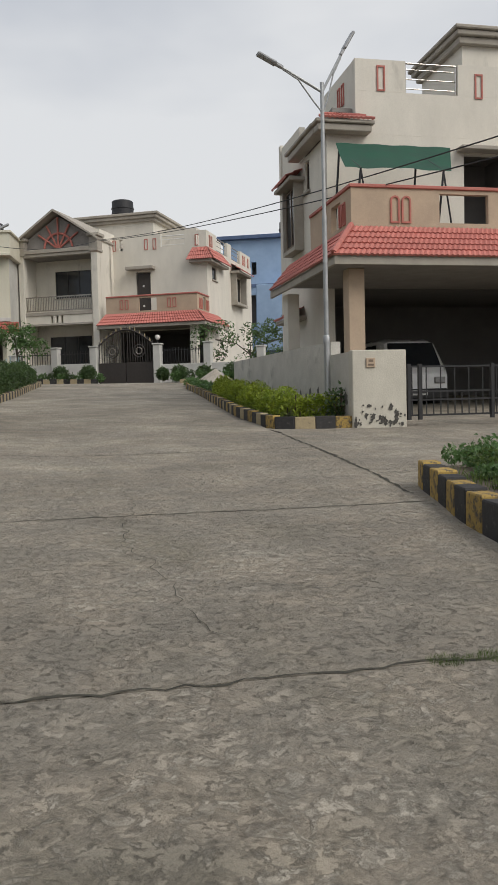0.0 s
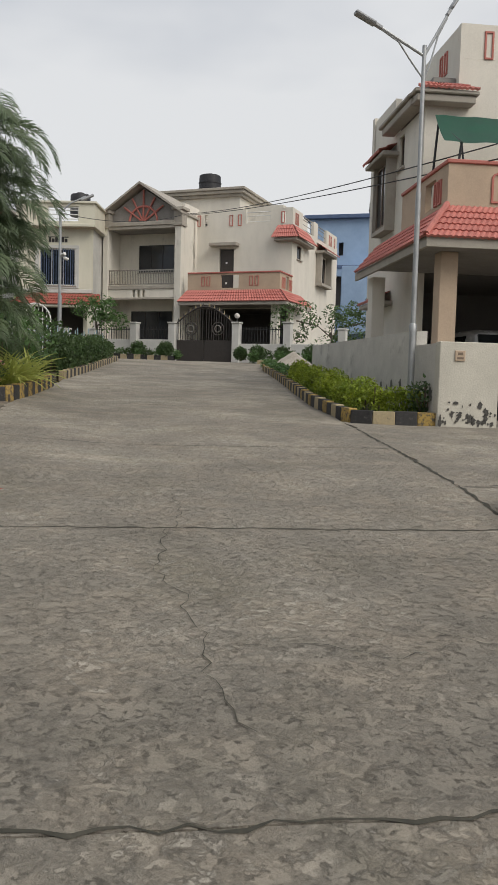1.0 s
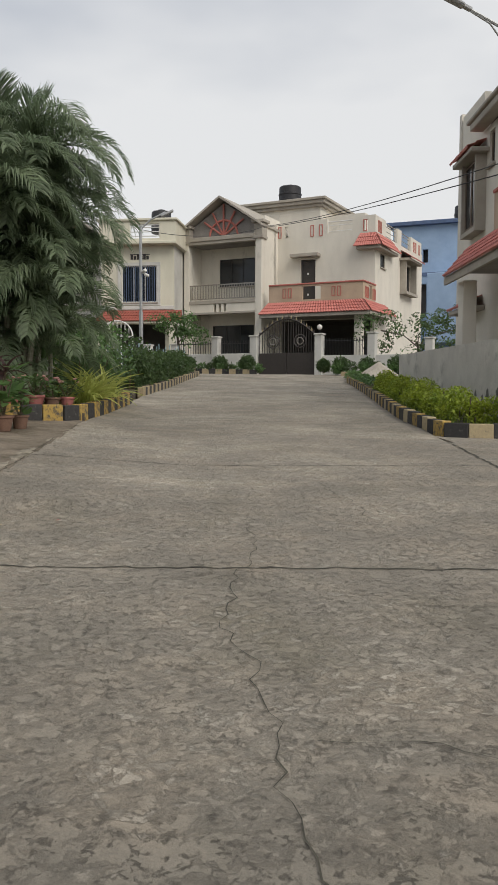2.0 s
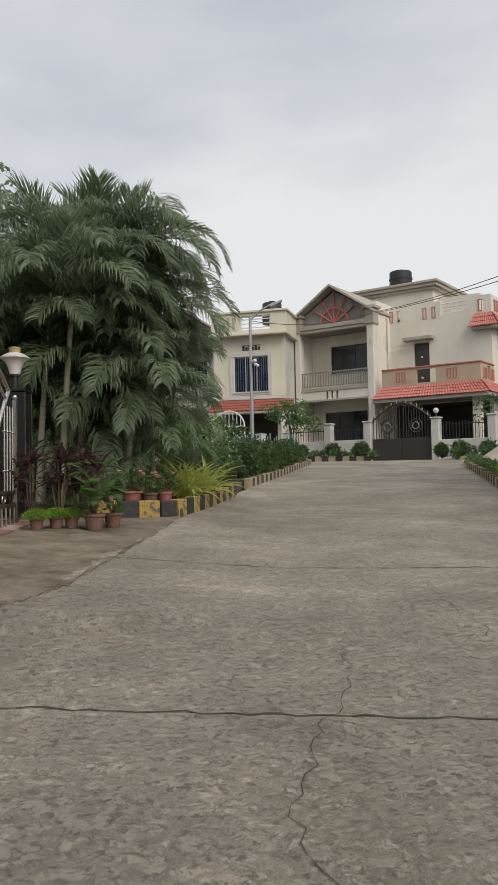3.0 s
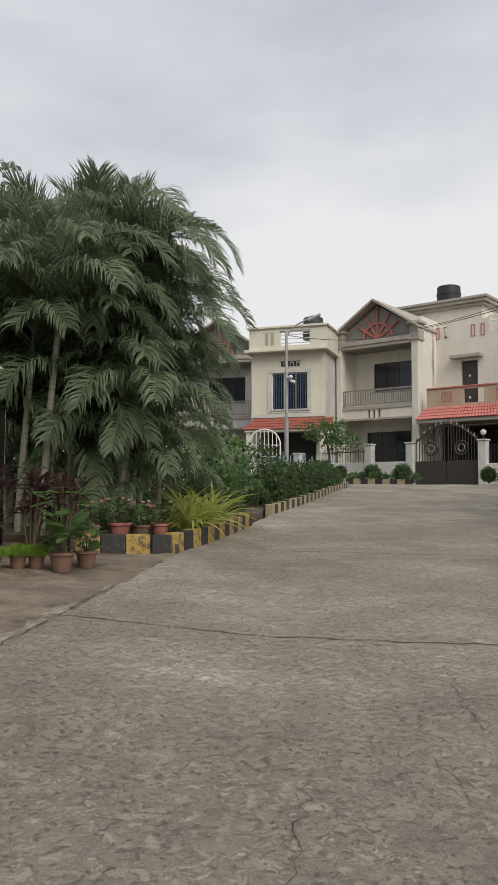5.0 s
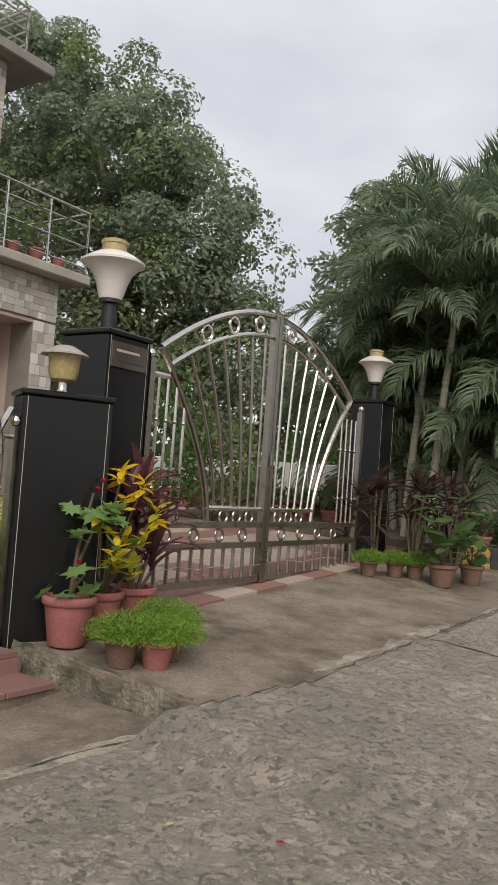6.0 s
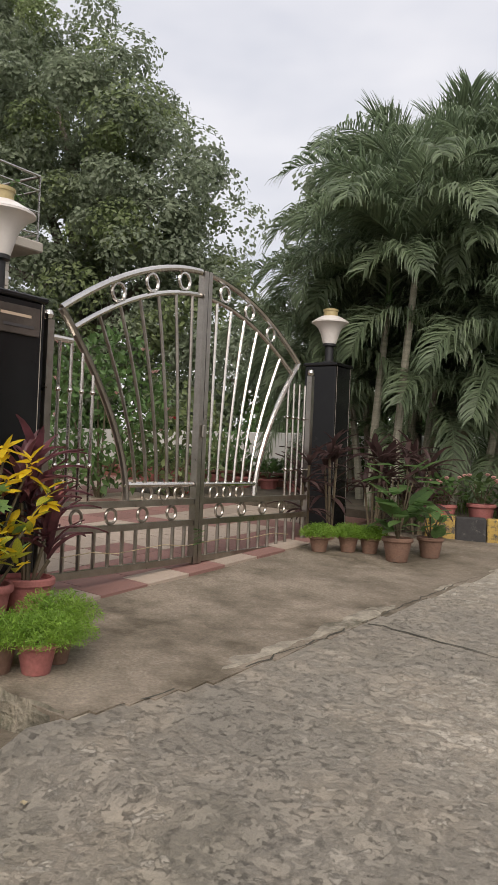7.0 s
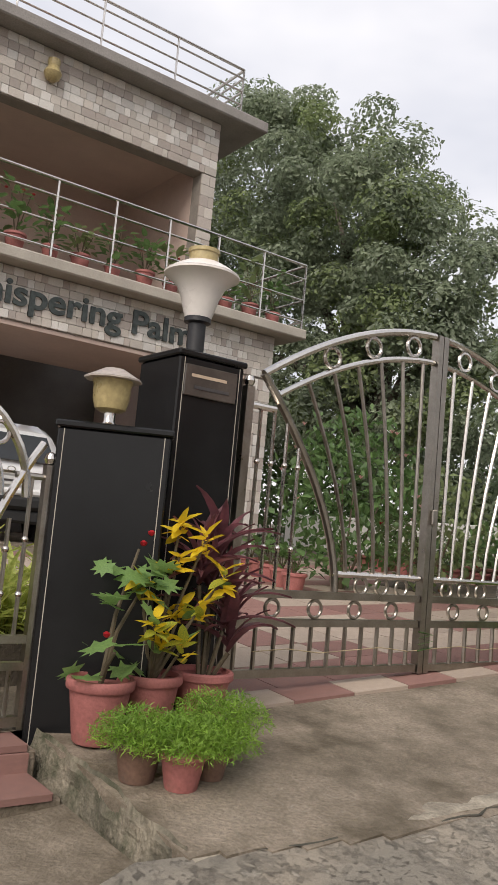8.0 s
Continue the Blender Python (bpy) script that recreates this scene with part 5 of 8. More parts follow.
part("wall", G().box(0, 0.3, 0.31, 9, 2.5, 14.0).box(0.3, 9, 8.7, 9, 2.5, 14.0), BLUEWALL, BH)
part("roof", G().cbox(-0.4, 9.4, -0.4, 9.4, 14.0, 14.3, 0.03), BLUEDARK, BH, "dark blue roof edge")
part("band", G().box(-0.05, 9, -0.06, -0.001, 10.2, 10.45), BLUEDARK, BH)
part("porch", G().cbox(3.0, 7.5, -2.2, -0.06, 5.0, 10.1, 0.03), BLUEWALL, BH, "pale blue projecting bay")
# Added panel behind the openings, coloured dark in place of room shade.
part("room", G().box(0.3, 9, 1.0, 1.1, 3, 13.8), SHADEWALL, BH, "panel behind the window slots coloured dark as room shade")
tank(BH, 5.0, 3.0, 14.3, 0.8, 1.6)


# ---- house D: the stone-clad house behind the gates (front along world y, at x = -10) ----
FLOOR_D = 1.22
HD = pose(-10, 16.05, 0, 0, 0, 90)          # x runs along +y, y runs to the back (-x)
D = thing("clad_house", "two-storey stone-clad house with open balcony and car port", "house", HD)
U0 = -12.0
part("balcony_slab", G().cbox(U0, -0.19, 0.0, 4.5, 4.97, 5.14, 0.02), CORNICE, D, "concrete balcony slab")
part("sign_beam", G().box(U0, -0.62, 0.35, 0.6, 4.22, 4.968), BACKCLAD, D, "sign beam")
part("beam_soffit", G().box(U0, -0.62, 0.36, 2.6, 4.16, 4.218), PINKROOM, D, "pink beige soffit")
part("upper_beam", G().box(U0, -2.1, 0.35, 0.6, 7.28, 8.2), BACKCLAD, D, "clad beam over the balcony")
part("roof_slab", G().cbox(U0, -1.38, 0.0, 6.2, 8.2, 8.38, 0.02), SOFFIT, D, "projecting roof slab")
part("end_pier", G().box(-2.36, -2.1, 0.352, 0.598, 5.142, 7.278), BACKCLAD, D, "clad end pier")
part("end_wall", G().box(-2.36, -2.1, 0.602, 6.2, 5.142, 8.198), PINKROOM, D, "pink beige end wall")
part("balcony_back", G().box(U0, -2.36, 3.0, 3.2, 5.142, 8.198), PINKROOM, D, "pink beige back wall of the balcony")
part("balcony_ceiling", G().box(U0, -2.36, 0.6, 3.0, 7.5, 7.56), PINKROOM, D, "balcony ceiling")
bd = part("balcony_door", G().box(-6.4, -5.4, 2.96, 2.999, 5.142, 7.2), DARKIRON, D, "dark balcony door")
part("lower_pier", G().box(-1.1, -0.62, 0.352, 0.9, 0.6, 4.218), BACKCLAD, D, "clad corner pier")
part("carport_side", G().box(-1.1, -0.9, 0.9, 6.0, 0.6, 4.968), PINKROOM, D, "car port side wall")
# Dark colour here stands for the shade at the car port's back.
part("carport_back", G().box(U0, -1.1, 6.0, 6.2, 0.6, 4.968), SHADEWALL, D, "car port back wall coloured dark as shade")
part("carport_floor", G().box(U0, -1.1, 0.2, 6.0, 0.6, FLOOR_D), APRON, D, "car port floor")
part("far_wall", G().box(U0 - 0.2, U0, 0.35, 6.2, 0.4, 8.2), PINKROOM, D, "far end wall")
rr = rails(D, "balcony_railing", (U0, 0.06), (-0.28, 0.06), 5.14, 3, 0.37, 14, 0.018, label="stainless steel balcony railing")
rails(D, "balcony_railing", (-0.28, 0.06), (-0.28, 4.2), 5.14, 3, 0.37, 5, 0.018, label="stainless steel balcony railing")
rails(D, "roof_railing", (U0, 0.35), (-1.74, 0.35), 8.38, 4, 0.23, 9, 0.017, label="stainless steel roof railing")
rails(D, "roof_railing", (-1.74, 0.35), (-1.74, 6.0), 8.38, 4, 0.23, 5, 0.017, label="stainless steel roof railing")
urn = part("wall_lamp", G().lathe([(0.04, 0), (0.10, 0.04), (0.13, 0.12), (0.08, 0.22), (0.09, 0.26), (0.09, 0.32), (0.03, 0.34)], 12, pose(-5.0, 0.25, 7.68)), AMBER, D, "yellow wall lamp")
# cladding tiles on the beams and piers, piece by piece where the camera sees them best
rc = random.Random(3)
CUBE = {m.name: G().cbox(-0.5, 0.5, -0.5, 0.5, -0.5, 0.5, 0.06).mesh("cladding_tile", m) for m in CLAD}


def clad(u0, u1, z0, z1, y, rows):
    hgt = (z1 - z0) / rows
    for r in range(rows):
        u = u0
        while u < u1 - 0.02:
            w = min(rc.choice((0.10, 0.15, 0.22)), u1 - u)
            if u1 - u - w < 0.07:
                w = u1 - u
            m = rc.choice(CLAD)
            ob = part("cladding_tile", CUBE[m.name], m, D)
            ob.location = (u + w / 2, y + rc.uniform(-0.004, 0.002), z0 + (r + 0.5) * hgt)
            ob.scale = (w - 0.005, 0.035, hgt - 0.005)
            u += w


clad(-6.6, -2.1, 7.29, 8.19, 0.342, 7)
clad(-6.6, -0.62, 4.235, 4.96, 0.342, 6)
clad(-2.36, -2.1, 5.15, 7.28, 0.342, 12)
clad(-1.1, -0.62, 1.6, 4.2, 0.342, 14)


def lettering(parent, body, size, m, material, name="lettering", depth=0.012, offset=0.004):
    cu = bpy.data.curves.new(name, "FONT")
    cu.body, cu.size, cu.extrude, cu.offset = body, size, depth, offset
    ob = new(name, cu)
    me = bpy.data.meshes.new_from_object(ob.evaluated_get(bpy.context.evaluated_depsgraph_get()))
    bpy.data.objects.remove(ob)
    me.materials.append(material)
    wd = max(v.co.x for v in me.vertices)
    me.transform(m)
    return me, wd


me, wd = lettering(D, "Whispering Palms", 0.50, Matrix.Identity(4), LETTER, depth=0.02, offset=0.011)
me.transform(pose(-6.15, 0.315, 4.45, 90, 0, 0) @ Matrix.Diagonal((4.12 / wd, 1, 1, 1)))
part("sign_letters", me, LETTER, D, "dark oxidised metal sign letters")


# ---- courtyard paving between gate and house ----
def yard_z(x, y):
    t = max(0.0, min(1.0, (-x - 3.3) / 6.5))
    return ground_z(-3.3, max(y, 8.9)) * (1 - t) + (FLOOR_D - 0.02 + 0.03 * max(0, y - 14)) * t


court = thing("courtyard", "paved courtyard of red and cream tiles", "courtyard", kind="structure")
g = G()
for i in range(16):
    for j in range(22):
        x, y = -3.22 - i * 0.47, 6.5 + j * 0.6
        g.v.append((x, y, yard_z(x, y) - 0.012))
g.f = [(i * 22 + j, (i + 1) * 22 + j, (i + 1) * 22 + j + 1, i * 22 + j + 1) for i in range(15) for j in range(21)]
part("paving_bed", g, APRON, court, "grey mortar bed")
PV = {m.name: G().cbox(-0.5, 0.5, -0.5, 0.5, -0.5, 0.5, 0.02).mesh("paver", m) for m in (PAVERED, PAVECREAM)}
s = 0.45
for i in range(13):
    for j in range(17):
        x, y = -3.30 - (i + 0.5) * s, 9.45 + (j + 0.5) * s
        m = PAVERED if i % 4 == 0 or (i + j) % 5 == 0 else PAVECREAM
        ob = part("paver", PV[m.name], m, court)
        dzx, dzy = (yard_z(x + 0.2, y) - yard_z(x - 0.2, y)) / 0.4, (yard_z(x, y + 0.2) - yard_z(x, y - 0.2)) / 0.4
        ob.location = (x, y, yard_z(x, y) + 0.002)
        ob.rotation_euler = (math.atan(dzy), -math.atan(dzx), 0)
        ob.scale = (s - 0.006, s - 0.006, 0.03)
for j in range(10):
    y = 9.6 + j * 0.45
    m = (PAVERED, PAVECREAM)[j % 2]
    ob = part("paver", PV[m.name], m, court)
    ob.location = (-3.18, y, ground_z(-3.18, y) + 0.006)
    ob.rotation_euler = (math.atan(0.056), math.atan(0.062), 0)
    ob.scale = (0.24, 0.444, 0.03)
# steps before the small gate
steps = thing("entrance_steps", "red and cream tiled entrance steps", "steps", kind="structure")
for k, (xa, xb, z0, z1) in enumerate(((-3.4, -3.02, 0.3, 0.685), (-3.02, -2.72, 0.3, 0.575))):
    part("step", G().cbox(xa, xb, 6.8, 8.8, z0, z1 - 0.02, 0.008), APRON, steps, "concrete step")
    for j in range(6):
        y = 7.0 + j * 0.32
        m = (PAVECREAM, PAVERED)[j % 2] if k == 0 else PAVERED
        ob = part("step_tile", PV[m.name], m, steps)
        ob.location, ob.scale = ((xa + xb) / 2 + 0.01, y, z1 - 0.008), (xb - xa, 0.315, 0.028)
        if k == 0:
            ob = part("step_tile", PV[m.name], m, steps)
            ob.location, ob.scale = (xb + 0.012, y, z1 - 0.075), (0.026, 0.315, 0.10)

# garden wall behind the yard, low planter walls
solo("garden_wall", G().cbox(-14, -2.9, 19.0, 19.18, 0.8, 2.15, 0.015), PALEWALL, "low pale pink garden wall", "wall", kind="structure")
g = G()
solo("planter_wall", G().cbox(-9.2, -4.4, 16.7, 16.86, 0.8, 1.42, 0.015).cbox(-9.3, -4.3, 16.66, 16.90, 1.42, 1.47, 0.01), PLANTER, "brown painted planter wall", "wall", kind="structure")
solo("planter_wall", G().cbox(-9.0, -3.9, 9.60, 9.74, 0.6, 1.08, 0.015), PLANTER, "brown painted planter wall beside the yard", "wall", kind="structure")
solo("planter_soil", G().box(-9.0, -3.9, 7.0, 9.6, 0.5, 0.98), EARTH, "dark soil of the planter", "soil", kind="structure")
solo("back_garden", G().box(-40, -2.6, 16.86, 60, 0.4, 1.25), EARTH, "shaded back garden soil", "garden", kind="structure")


# ---- gates and piers ----
def bar(path, r, material, name, parent, n=8):
    return part(name, G().tube(path, r, n), material, parent)


def ring(parent, y, z, r, material=STEEL, rr=0.011):
    return part("ring", G().tube([(0, y + r * math.cos(6.28319 * i / 18), z + r * math.sin(6.28319 * i / 18)) for i in range(18)], rr, 6, closed=True), material, parent)


def ball(parent, y, z, r=0.02):
    return part("ball", G().lathe([(0.004, -r), (r * 0.7, -r * 0.7), (r, 0), (r * 0.7, r * 0.7), (0.004, r)], 10, pose(0, y, z)), STEEL, parent)


mg = thing("double_gate", "stainless steel double gate with fan-shaped bars and rings", "gate", pose(-3.24, 11.46, 0.0))
Z0 = 0.885
for s in (-1, 1):
    leaf = part("leaf", G().box(-0.03, 0.03, 0.003 if s > 0 else -0.05, 0.05 if s > 0 else -0.003, Z0 - 0.01, 3.10), BRONZE, mg, "dull steel gate leaf with centre post")
    E = s * (1.70 if s > 0 else 1.56)
    T = s * 1.46

    def arc(y, drop):
        t = abs(y) / 1.46
        return 3.09 - drop - 0.52 * t ** 1.9
    bar([(0, s * 0.06 + (T - s * 0.06) * i / 14, arc(s * 0.06 + (T - s * 0.06) * i / 14, 0)) for i in range(15)], 0.024, STEEL, "arch", leaf)
    bar([(0, s * 0.06 + (T * 0.92 - s * 0.06) * i / 14, arc(s * 0.06 + (T * 0.92 - s * 0.06) * i / 14, 0.18)) for i in range(15)], 0.019, STEEL, "arch", leaf)
    for y in (0.26, 0.62, 0.96):
        ring(leaf, s * y, arc(y, 0.092), 0.062, STEEL, 0.013)
    # curved side of the fan
    fan = [(0, T + (s * 0.80 - T) * (1 - (1 - i / 12) ** 1.7), 2.57 - (2.57 - 1.37) * i / 12) for i in range(13)]
    bar(fan, 0.024, STEEL if s > 0 else BRONZE, "fan_edge", leaf)
    bar([(0, s * 0.06, 1.475), (0, s * 0.83, 1.475)], 0.019, STEEL, "fan_base", leaf)
    for k in range(6):
        yb = s * (0.14 + 0.115 * k)
        yt = s * (0.16 + 0.195 * k)
        zt = arc(yt, 0.185)
        bar([(0, yb + (yt - yb) * (i / 6) ** 1.5, 1.475 + (zt - 1.475) * i / 6) for i in range(7)], 0.0125, STEEL if s > 0 else BRONZE, "fan_bar", leaf, 6)
    for y in (0.22, 0.40, 0.58):
        ring(leaf, s * y, 1.41, 0.052, BRONZE)
    for z in (1.345, 1.185):
        part("rail", G().box(-0.02, 0.02, min(s * 0.06, E), max(s * 0.06, E), z - 0.022, z + 0.022), BRONZE, leaf)
    part("rail", G().box(-0.022, 0.022, min(s * 0.06, E), max(s * 0.06, E), Z0, Z0 + 0.045), BRONZE, leaf)
    for y in (0.3, 0.62, 0.94, 1.26):
        ring(leaf, s * y, 1.265, 0.05, BRONZE)
    n = 11
    for k in range(n):
        y = s * (0.14 + (abs(E) - 0.2) * k / (n - 1))
        bar([(0, y, Z0 + 0.03), (0, y, 1.17)], 0.014, BRONZE, "short_bar", leaf, 6)
    # outer panel with beads
    post = part("end_post", G().box(-0.026, 0.026, E - 0.026, E + 0.026, Z0 - 0.01, 2.48), BRONZE, leaf)
    ball(leaf, E, 2.51, 0.035)
    ztop = 2.38
    if s < 0:
        bar([(0, E, ztop), (0, T - s * 0.10, ztop)], 0.02, STEEL, "top_rail", leaf)
    for k in range(4):
        y = E - s * 0.10 * (k + 1)
        # top of the bar is where the fan edge passes
        zt = ztop
        for (_, ya, za), (_, yb2, zb) in zip(fan, fan[1:]):
            if min(ya, yb2) <= y <= max(ya, yb2):
                zt = min(ztop, za + (zb - za) * (y - ya) / (yb2 - ya))
        bar([(0, y, 1.36), (0, y, zt)], 0.0115, STEEL, "panel_bar", leaf, 6)
        for zb in (2.07, 1.60):
            if zb < zt - 0.05:
                ball(leaf, y, zb, 0.019)
    if s > 0:
        for zb in (2.07, 1.60):
            bar([(0, E, zb), (0, E - s * 0.45, zb)], 0.008, STEEL, "tie_bar", leaf, 6)
part("latch", G().cbox(0.031, 0.05, -0.022, 0.022, 1.83, 1.93, 0.006), BRONZE, mg, "lock box")
part("chain", G().tube([(0.04, -0.07 + 0.14 * (i % 2), 1.02 + 0.02 * i) for i in range(7)], 0.006, 5), GREENLEAF, mg, "green twine round the latch")
part("twine", G().tube([(0.03, -1.4 + i * 0.25, 1.03 + 0.015 * math.sin(i * 2.1)) for i in range(12)], 0.003, 4), PALEY, mg, "pale twine tied along the bars")

sg = thing("small_gate", "small arched stainless steel gate with rings", "gate", pose(-3.24, 8.20, 0.0))
for z, r in ((0.735, 0.022), (0.98, 0.018), (1.10, 0.018)):
    part("rail", G().box(-0.02, 0.02, -0.60, 0.60, z - r, z + r), BRONZE, sg)
for R, zc, rad, m in ((0.50, 1.74, 0.022, STEEL), (0.38, 1.74, 0.016, STEEL)):
    bar([(0, R * math.cos(math.pi * i / 20), zc + R * math.sin(math.pi * i / 20)) for i in range(21)], rad, m, "arch", sg)
for a in (40, 68, 95, 125):
    ring(sg, 0.44 * math.cos(radians(a)), 1.74 + 0.44 * math.sin(radians(a)), 0.05)
for s in (-1, 1):
    bar([(0, s * (0.56 - 0.30 * (1 - (1 - i / 10) ** 1.8)), 2.0 - 0.88 * i / 10) for i in range(11)], 0.02, STEEL, "fan_edge", sg)
    part("end_post", G().box(-0.024, 0.024, s * 0.60 - 0.024, s * 0.60 + 0.024, 0.70, 1.90), BRONZE, sg)
    ball(sg, s * 0.6, 1.93, 0.034)
    bar([(0, s * 0.6, 1.84), (0, s * 0.44, 1.84)], 0.014, BRONZE, "top_rail", sg)
    for k in range(3):
        y = s * (0.52 - 0.085 * k)
        bar([(0, y, 1.1), (0, y, 1.84 - 0.2 * k)], 0.011, BRONZE, "panel_bar", sg, 6)
        ball(sg, y, 1.55 - 0.05 * k, 0.017)
        ball(sg, y, 1.30, 0.017)
    for k in range(3):
        y0, y1 = s * (0.06 + 0.07 * k), s * (0.08 + 0.11 * k)
        bar([(0, y0, 1.2), (0, y1, 1.74 + math.sqrt(max(0.36 ** 2 - y1 * y1, 0.01)))], 0.012, BRONZE, "fan_bar", sg, 6)
bar([(0, -0.26, 1.2), (0, 0.26, 1.2)], 0.016, STEEL, "fan_base", sg)
for y in (-0.4, -0.2, 0.0, 0.2, 0.4):
    ring(sg, y, 1.04, 0.045, BRONZE)
for k in range(9):
    bar([(0, -0.52 + 0.13 * k, 0.75), (0, -0.52 + 0.13 * k, 0.98)], 0.012, BRONZE, "short_bar", sg, 6)


def pier(name, label, m, w, d, z0, z1, plaque=False):
    P = thing(name, label, "gate pier", m)
    part("shaft", G().cbox(0, w, 0, d, z0, z1 - 0.035, 0.008), GRANITE, P, "polished black granite shaft")
    part("cap", G().cbox(-0.014, w + 0.014, -0.014, d + 0.014, z1 - 0.033, z1, 0.008), GRANITE, P, "black granite cap")
    for x in (0.03, w - 0.03):
        part("joint_line", G().box(x - 0.002, x + 0.002, -0.0025, -0.0005, z0, z1 - 0.04), CORNICE, P, "pale joint line")
    return P


ang = math.degrees(math.atan2(0.46, 0.26))
pier("wide_black_pier", "wide polished black granite pier beside the small gate", pose(-3.2, 8.8, 0, 0, 0, ang), 0.53, 0.28, 0.45, 2.12)
tp = pier("tall_black_pier", "tall polished black granite gate pier with a name plaque", pose(-3.17, 9.40, 0, 0, 0, 90), 0.41, 0.42, 0.5, 2.585)
pq = part("plaque", G().cbox(0.03, 0.36, -0.016, -0.002, 2.345, 2.51, 0.004), PLAQUE, tp, "grey reflective name plaque")
part("writing_bar", G().box(0.07, 0.29, -0.0175, -0.0165, 2.446, 2.462), PEACH, pq, "faint red line of writing")
part("writing_bar", G().box(0.09, 0.31, -0.019, -0.0165, 2.385, 2.402), INK, pq, "faint line of writing")
pier("black_gate_pier", "polished black granite gate pier below the palms", pose(-3.34, 13.85, 0, 0, 0, 90), 0.36, 0.36, 0.6, 2.70)


def funnel_lamp(m, scale=1.0):
    L = thing("pier_lamp", "white funnel-shaped glass lamp on a gate pier", "lamp", m @ Matrix.Diagonal((scale, scale, scale, 1)))
    part("base", G().lathe([(0.085, 0), (0.085, 0.02), (0.05, 0.04), (0.05, 0.20), (0.075, 0.21), (0.075, 0.235)], 16), IRON, L, "black lamp foot")
    part("shade", G().lathe([(0.074, 0.235), (0.085, 0.27), (0.104, 0.34), (0.135, 0.41), (0.182, 0.455), (0.212, 0.47), (0.212, 0.482)], 28), WHITEGLASS, L, "white glass shade")
    part("lid", G().lathe([(0.212, 0.483), (0.165, 0.515), (0.11, 0.545), (0.09, 0.55)], 28), WHITEGLASS, L, "white lid")
    part("neck", G().lathe([(0.082, 0.55), (0.082, 0.60), (0.09, 0.605), (0.09, 0.625), (0.05, 0.64)], 16), AMBER, L, "yellowed neck")
    return L


funnel_lamp(pose(-3.38, 9.61, 2.585))
funnel_lamp(pose(-3.52, 14.03, 2.70), 0.92)
L = thing("pier_lantern", "small amber glass lantern with a grey cap", "lantern", pose(-3.13, 9.02, 2.12))
part("stem", G().lathe([(0.04, 0), (0.028, 0.015), (0.028, 0.06)], 12), STEEL, L, "steel stem")
part("glass", G().lathe([(0.05, 0.06), (0.075, 0.075), (0.088, 0.12), (0.092, 0.19), (0.10, 0.215)], 10), AMBER, L, "ribbed amber glass")
part("cap", G().lathe([(0.14, 0.215), (0.14, 0.223), (0.09, 0.25), (0.05, 0.272), (0.01, 0.278)], 10), CAPGREY, L, "flared grey cap")


# ---- street lamps and cables ----
P1 = thing("street_lamp", "tall galvanised double-arm street lamp by the kerb", "street lamp", pose(4.9, 14.0, 0))
part("pole", G().tube([(0, 0, 0.7), (0, 0, 2.3)], 0.054, 12).tube([(0, 0, 2.3), (0, 0, 4.4)], 0.043, 12).tube([(0, 0, 4.4), (0, 0, 6.66)], 0.034, 12), GALV, P1, "stepped galvanised pole")
part("sleeve", G().lathe([(0.06, 0), (0.06, 0.12), (0.048, 0.14)], 12, pose(0, 0, 2.2)), GALV, P1, "joint sleeve")
for s, (dx, dz) in ((-1, (-1.03, 0.44)), (1, (0.52, 0.86))):
    arm = part("arm", G().tube([(0, 0, 6.5), (dx * 0.86, 0, 6.5 + dz * 0.94)], 0.024), GALV, P1)
    part("brace", G().tube([(0, 0, 6.15), (dx * 0.18, 0, 6.36), (dx * 0.42, 0, 6.5 + dz * 0.38), (dx * 0.7, 0, 6.5 + dz * 0.72)], 0.014), GALV, arm)
    d = Vector((dx, 0, dz)).normalized()
    a = math.degrees(math.atan2(d.z, d.x))
    hm = pose(dx * 0.80, 0, 6.5 + dz * 0.88, 0, -a, 0)
    part("lamp_head", G().cbox(0, 0.37, -0.075, 0.075, -0.025, 0.03, 0.02, hm).cbox(-0.12, 0.02, -0.04, 0.04, -0.025, 0.025, 0.01, hm), LAMPHEAD, arm, "grey lamp head")
P2 = thing("street_lamp", "slim single-arm street lamp with a camera", "street lamp", pose(-0.93, 36, 0))
part("pole", G().tube([(0, 0, 1.6), (0, 0, 4.6)], 0.085, 10).tube([(0, 0, 4.6), (0, 0, 8.05)], 0.062, 10), GALV, P2, "galvanised pole")
arm = part("arm", G().tube([(0, 0, 7.9), (0.4, 0, 8.3), (1.0, 0, 8.62)], 0.035), GALV, P2)
part("lamp_head", G().cbox(0.75, 1.3, -0.1, 0.1, -0.04, 0.05, 0.02, pose(0.15, 0, 8.12, 0, -26, 0)), LAMPHEAD, arm, "grey lamp head")
part("camera", G().lathe([(0.07, 0), (0.07, 0.22), (0.05, 0.24)], 10, pose(0.08, -0.1, 6.2, 80, 0, 30)), WHITE, P2, "white surveillance camera")
part("camera", G().lathe([(0.06, 0), (0.06, 0.2), (0.04, 0.22)], 10, pose(0.3, -0.05, 6.05, 80, 0, -40)), WHITE, P2)
part("bracket", G().tube([(0, 0, 6.15), (0.32, -0.03, 6.1)], 0.02, 6), GALV, P2)


def cable(a, b, sag, label):
    a, b = Vector(a), Vector(b)
    pts = [a.lerp(b, i / 24) - Vector((0, 0, sag * 4 * (i / 24) * (1 - i / 24))) for i in range(25)]
    solo("cable", G().tube(pts, 0.013, 5), WIRE, label, "cable")


cable((7.42, 3.4, 4.45), (5.2, 44.9, 9.95), 0.48, "sagging black overhead cable between the houses")
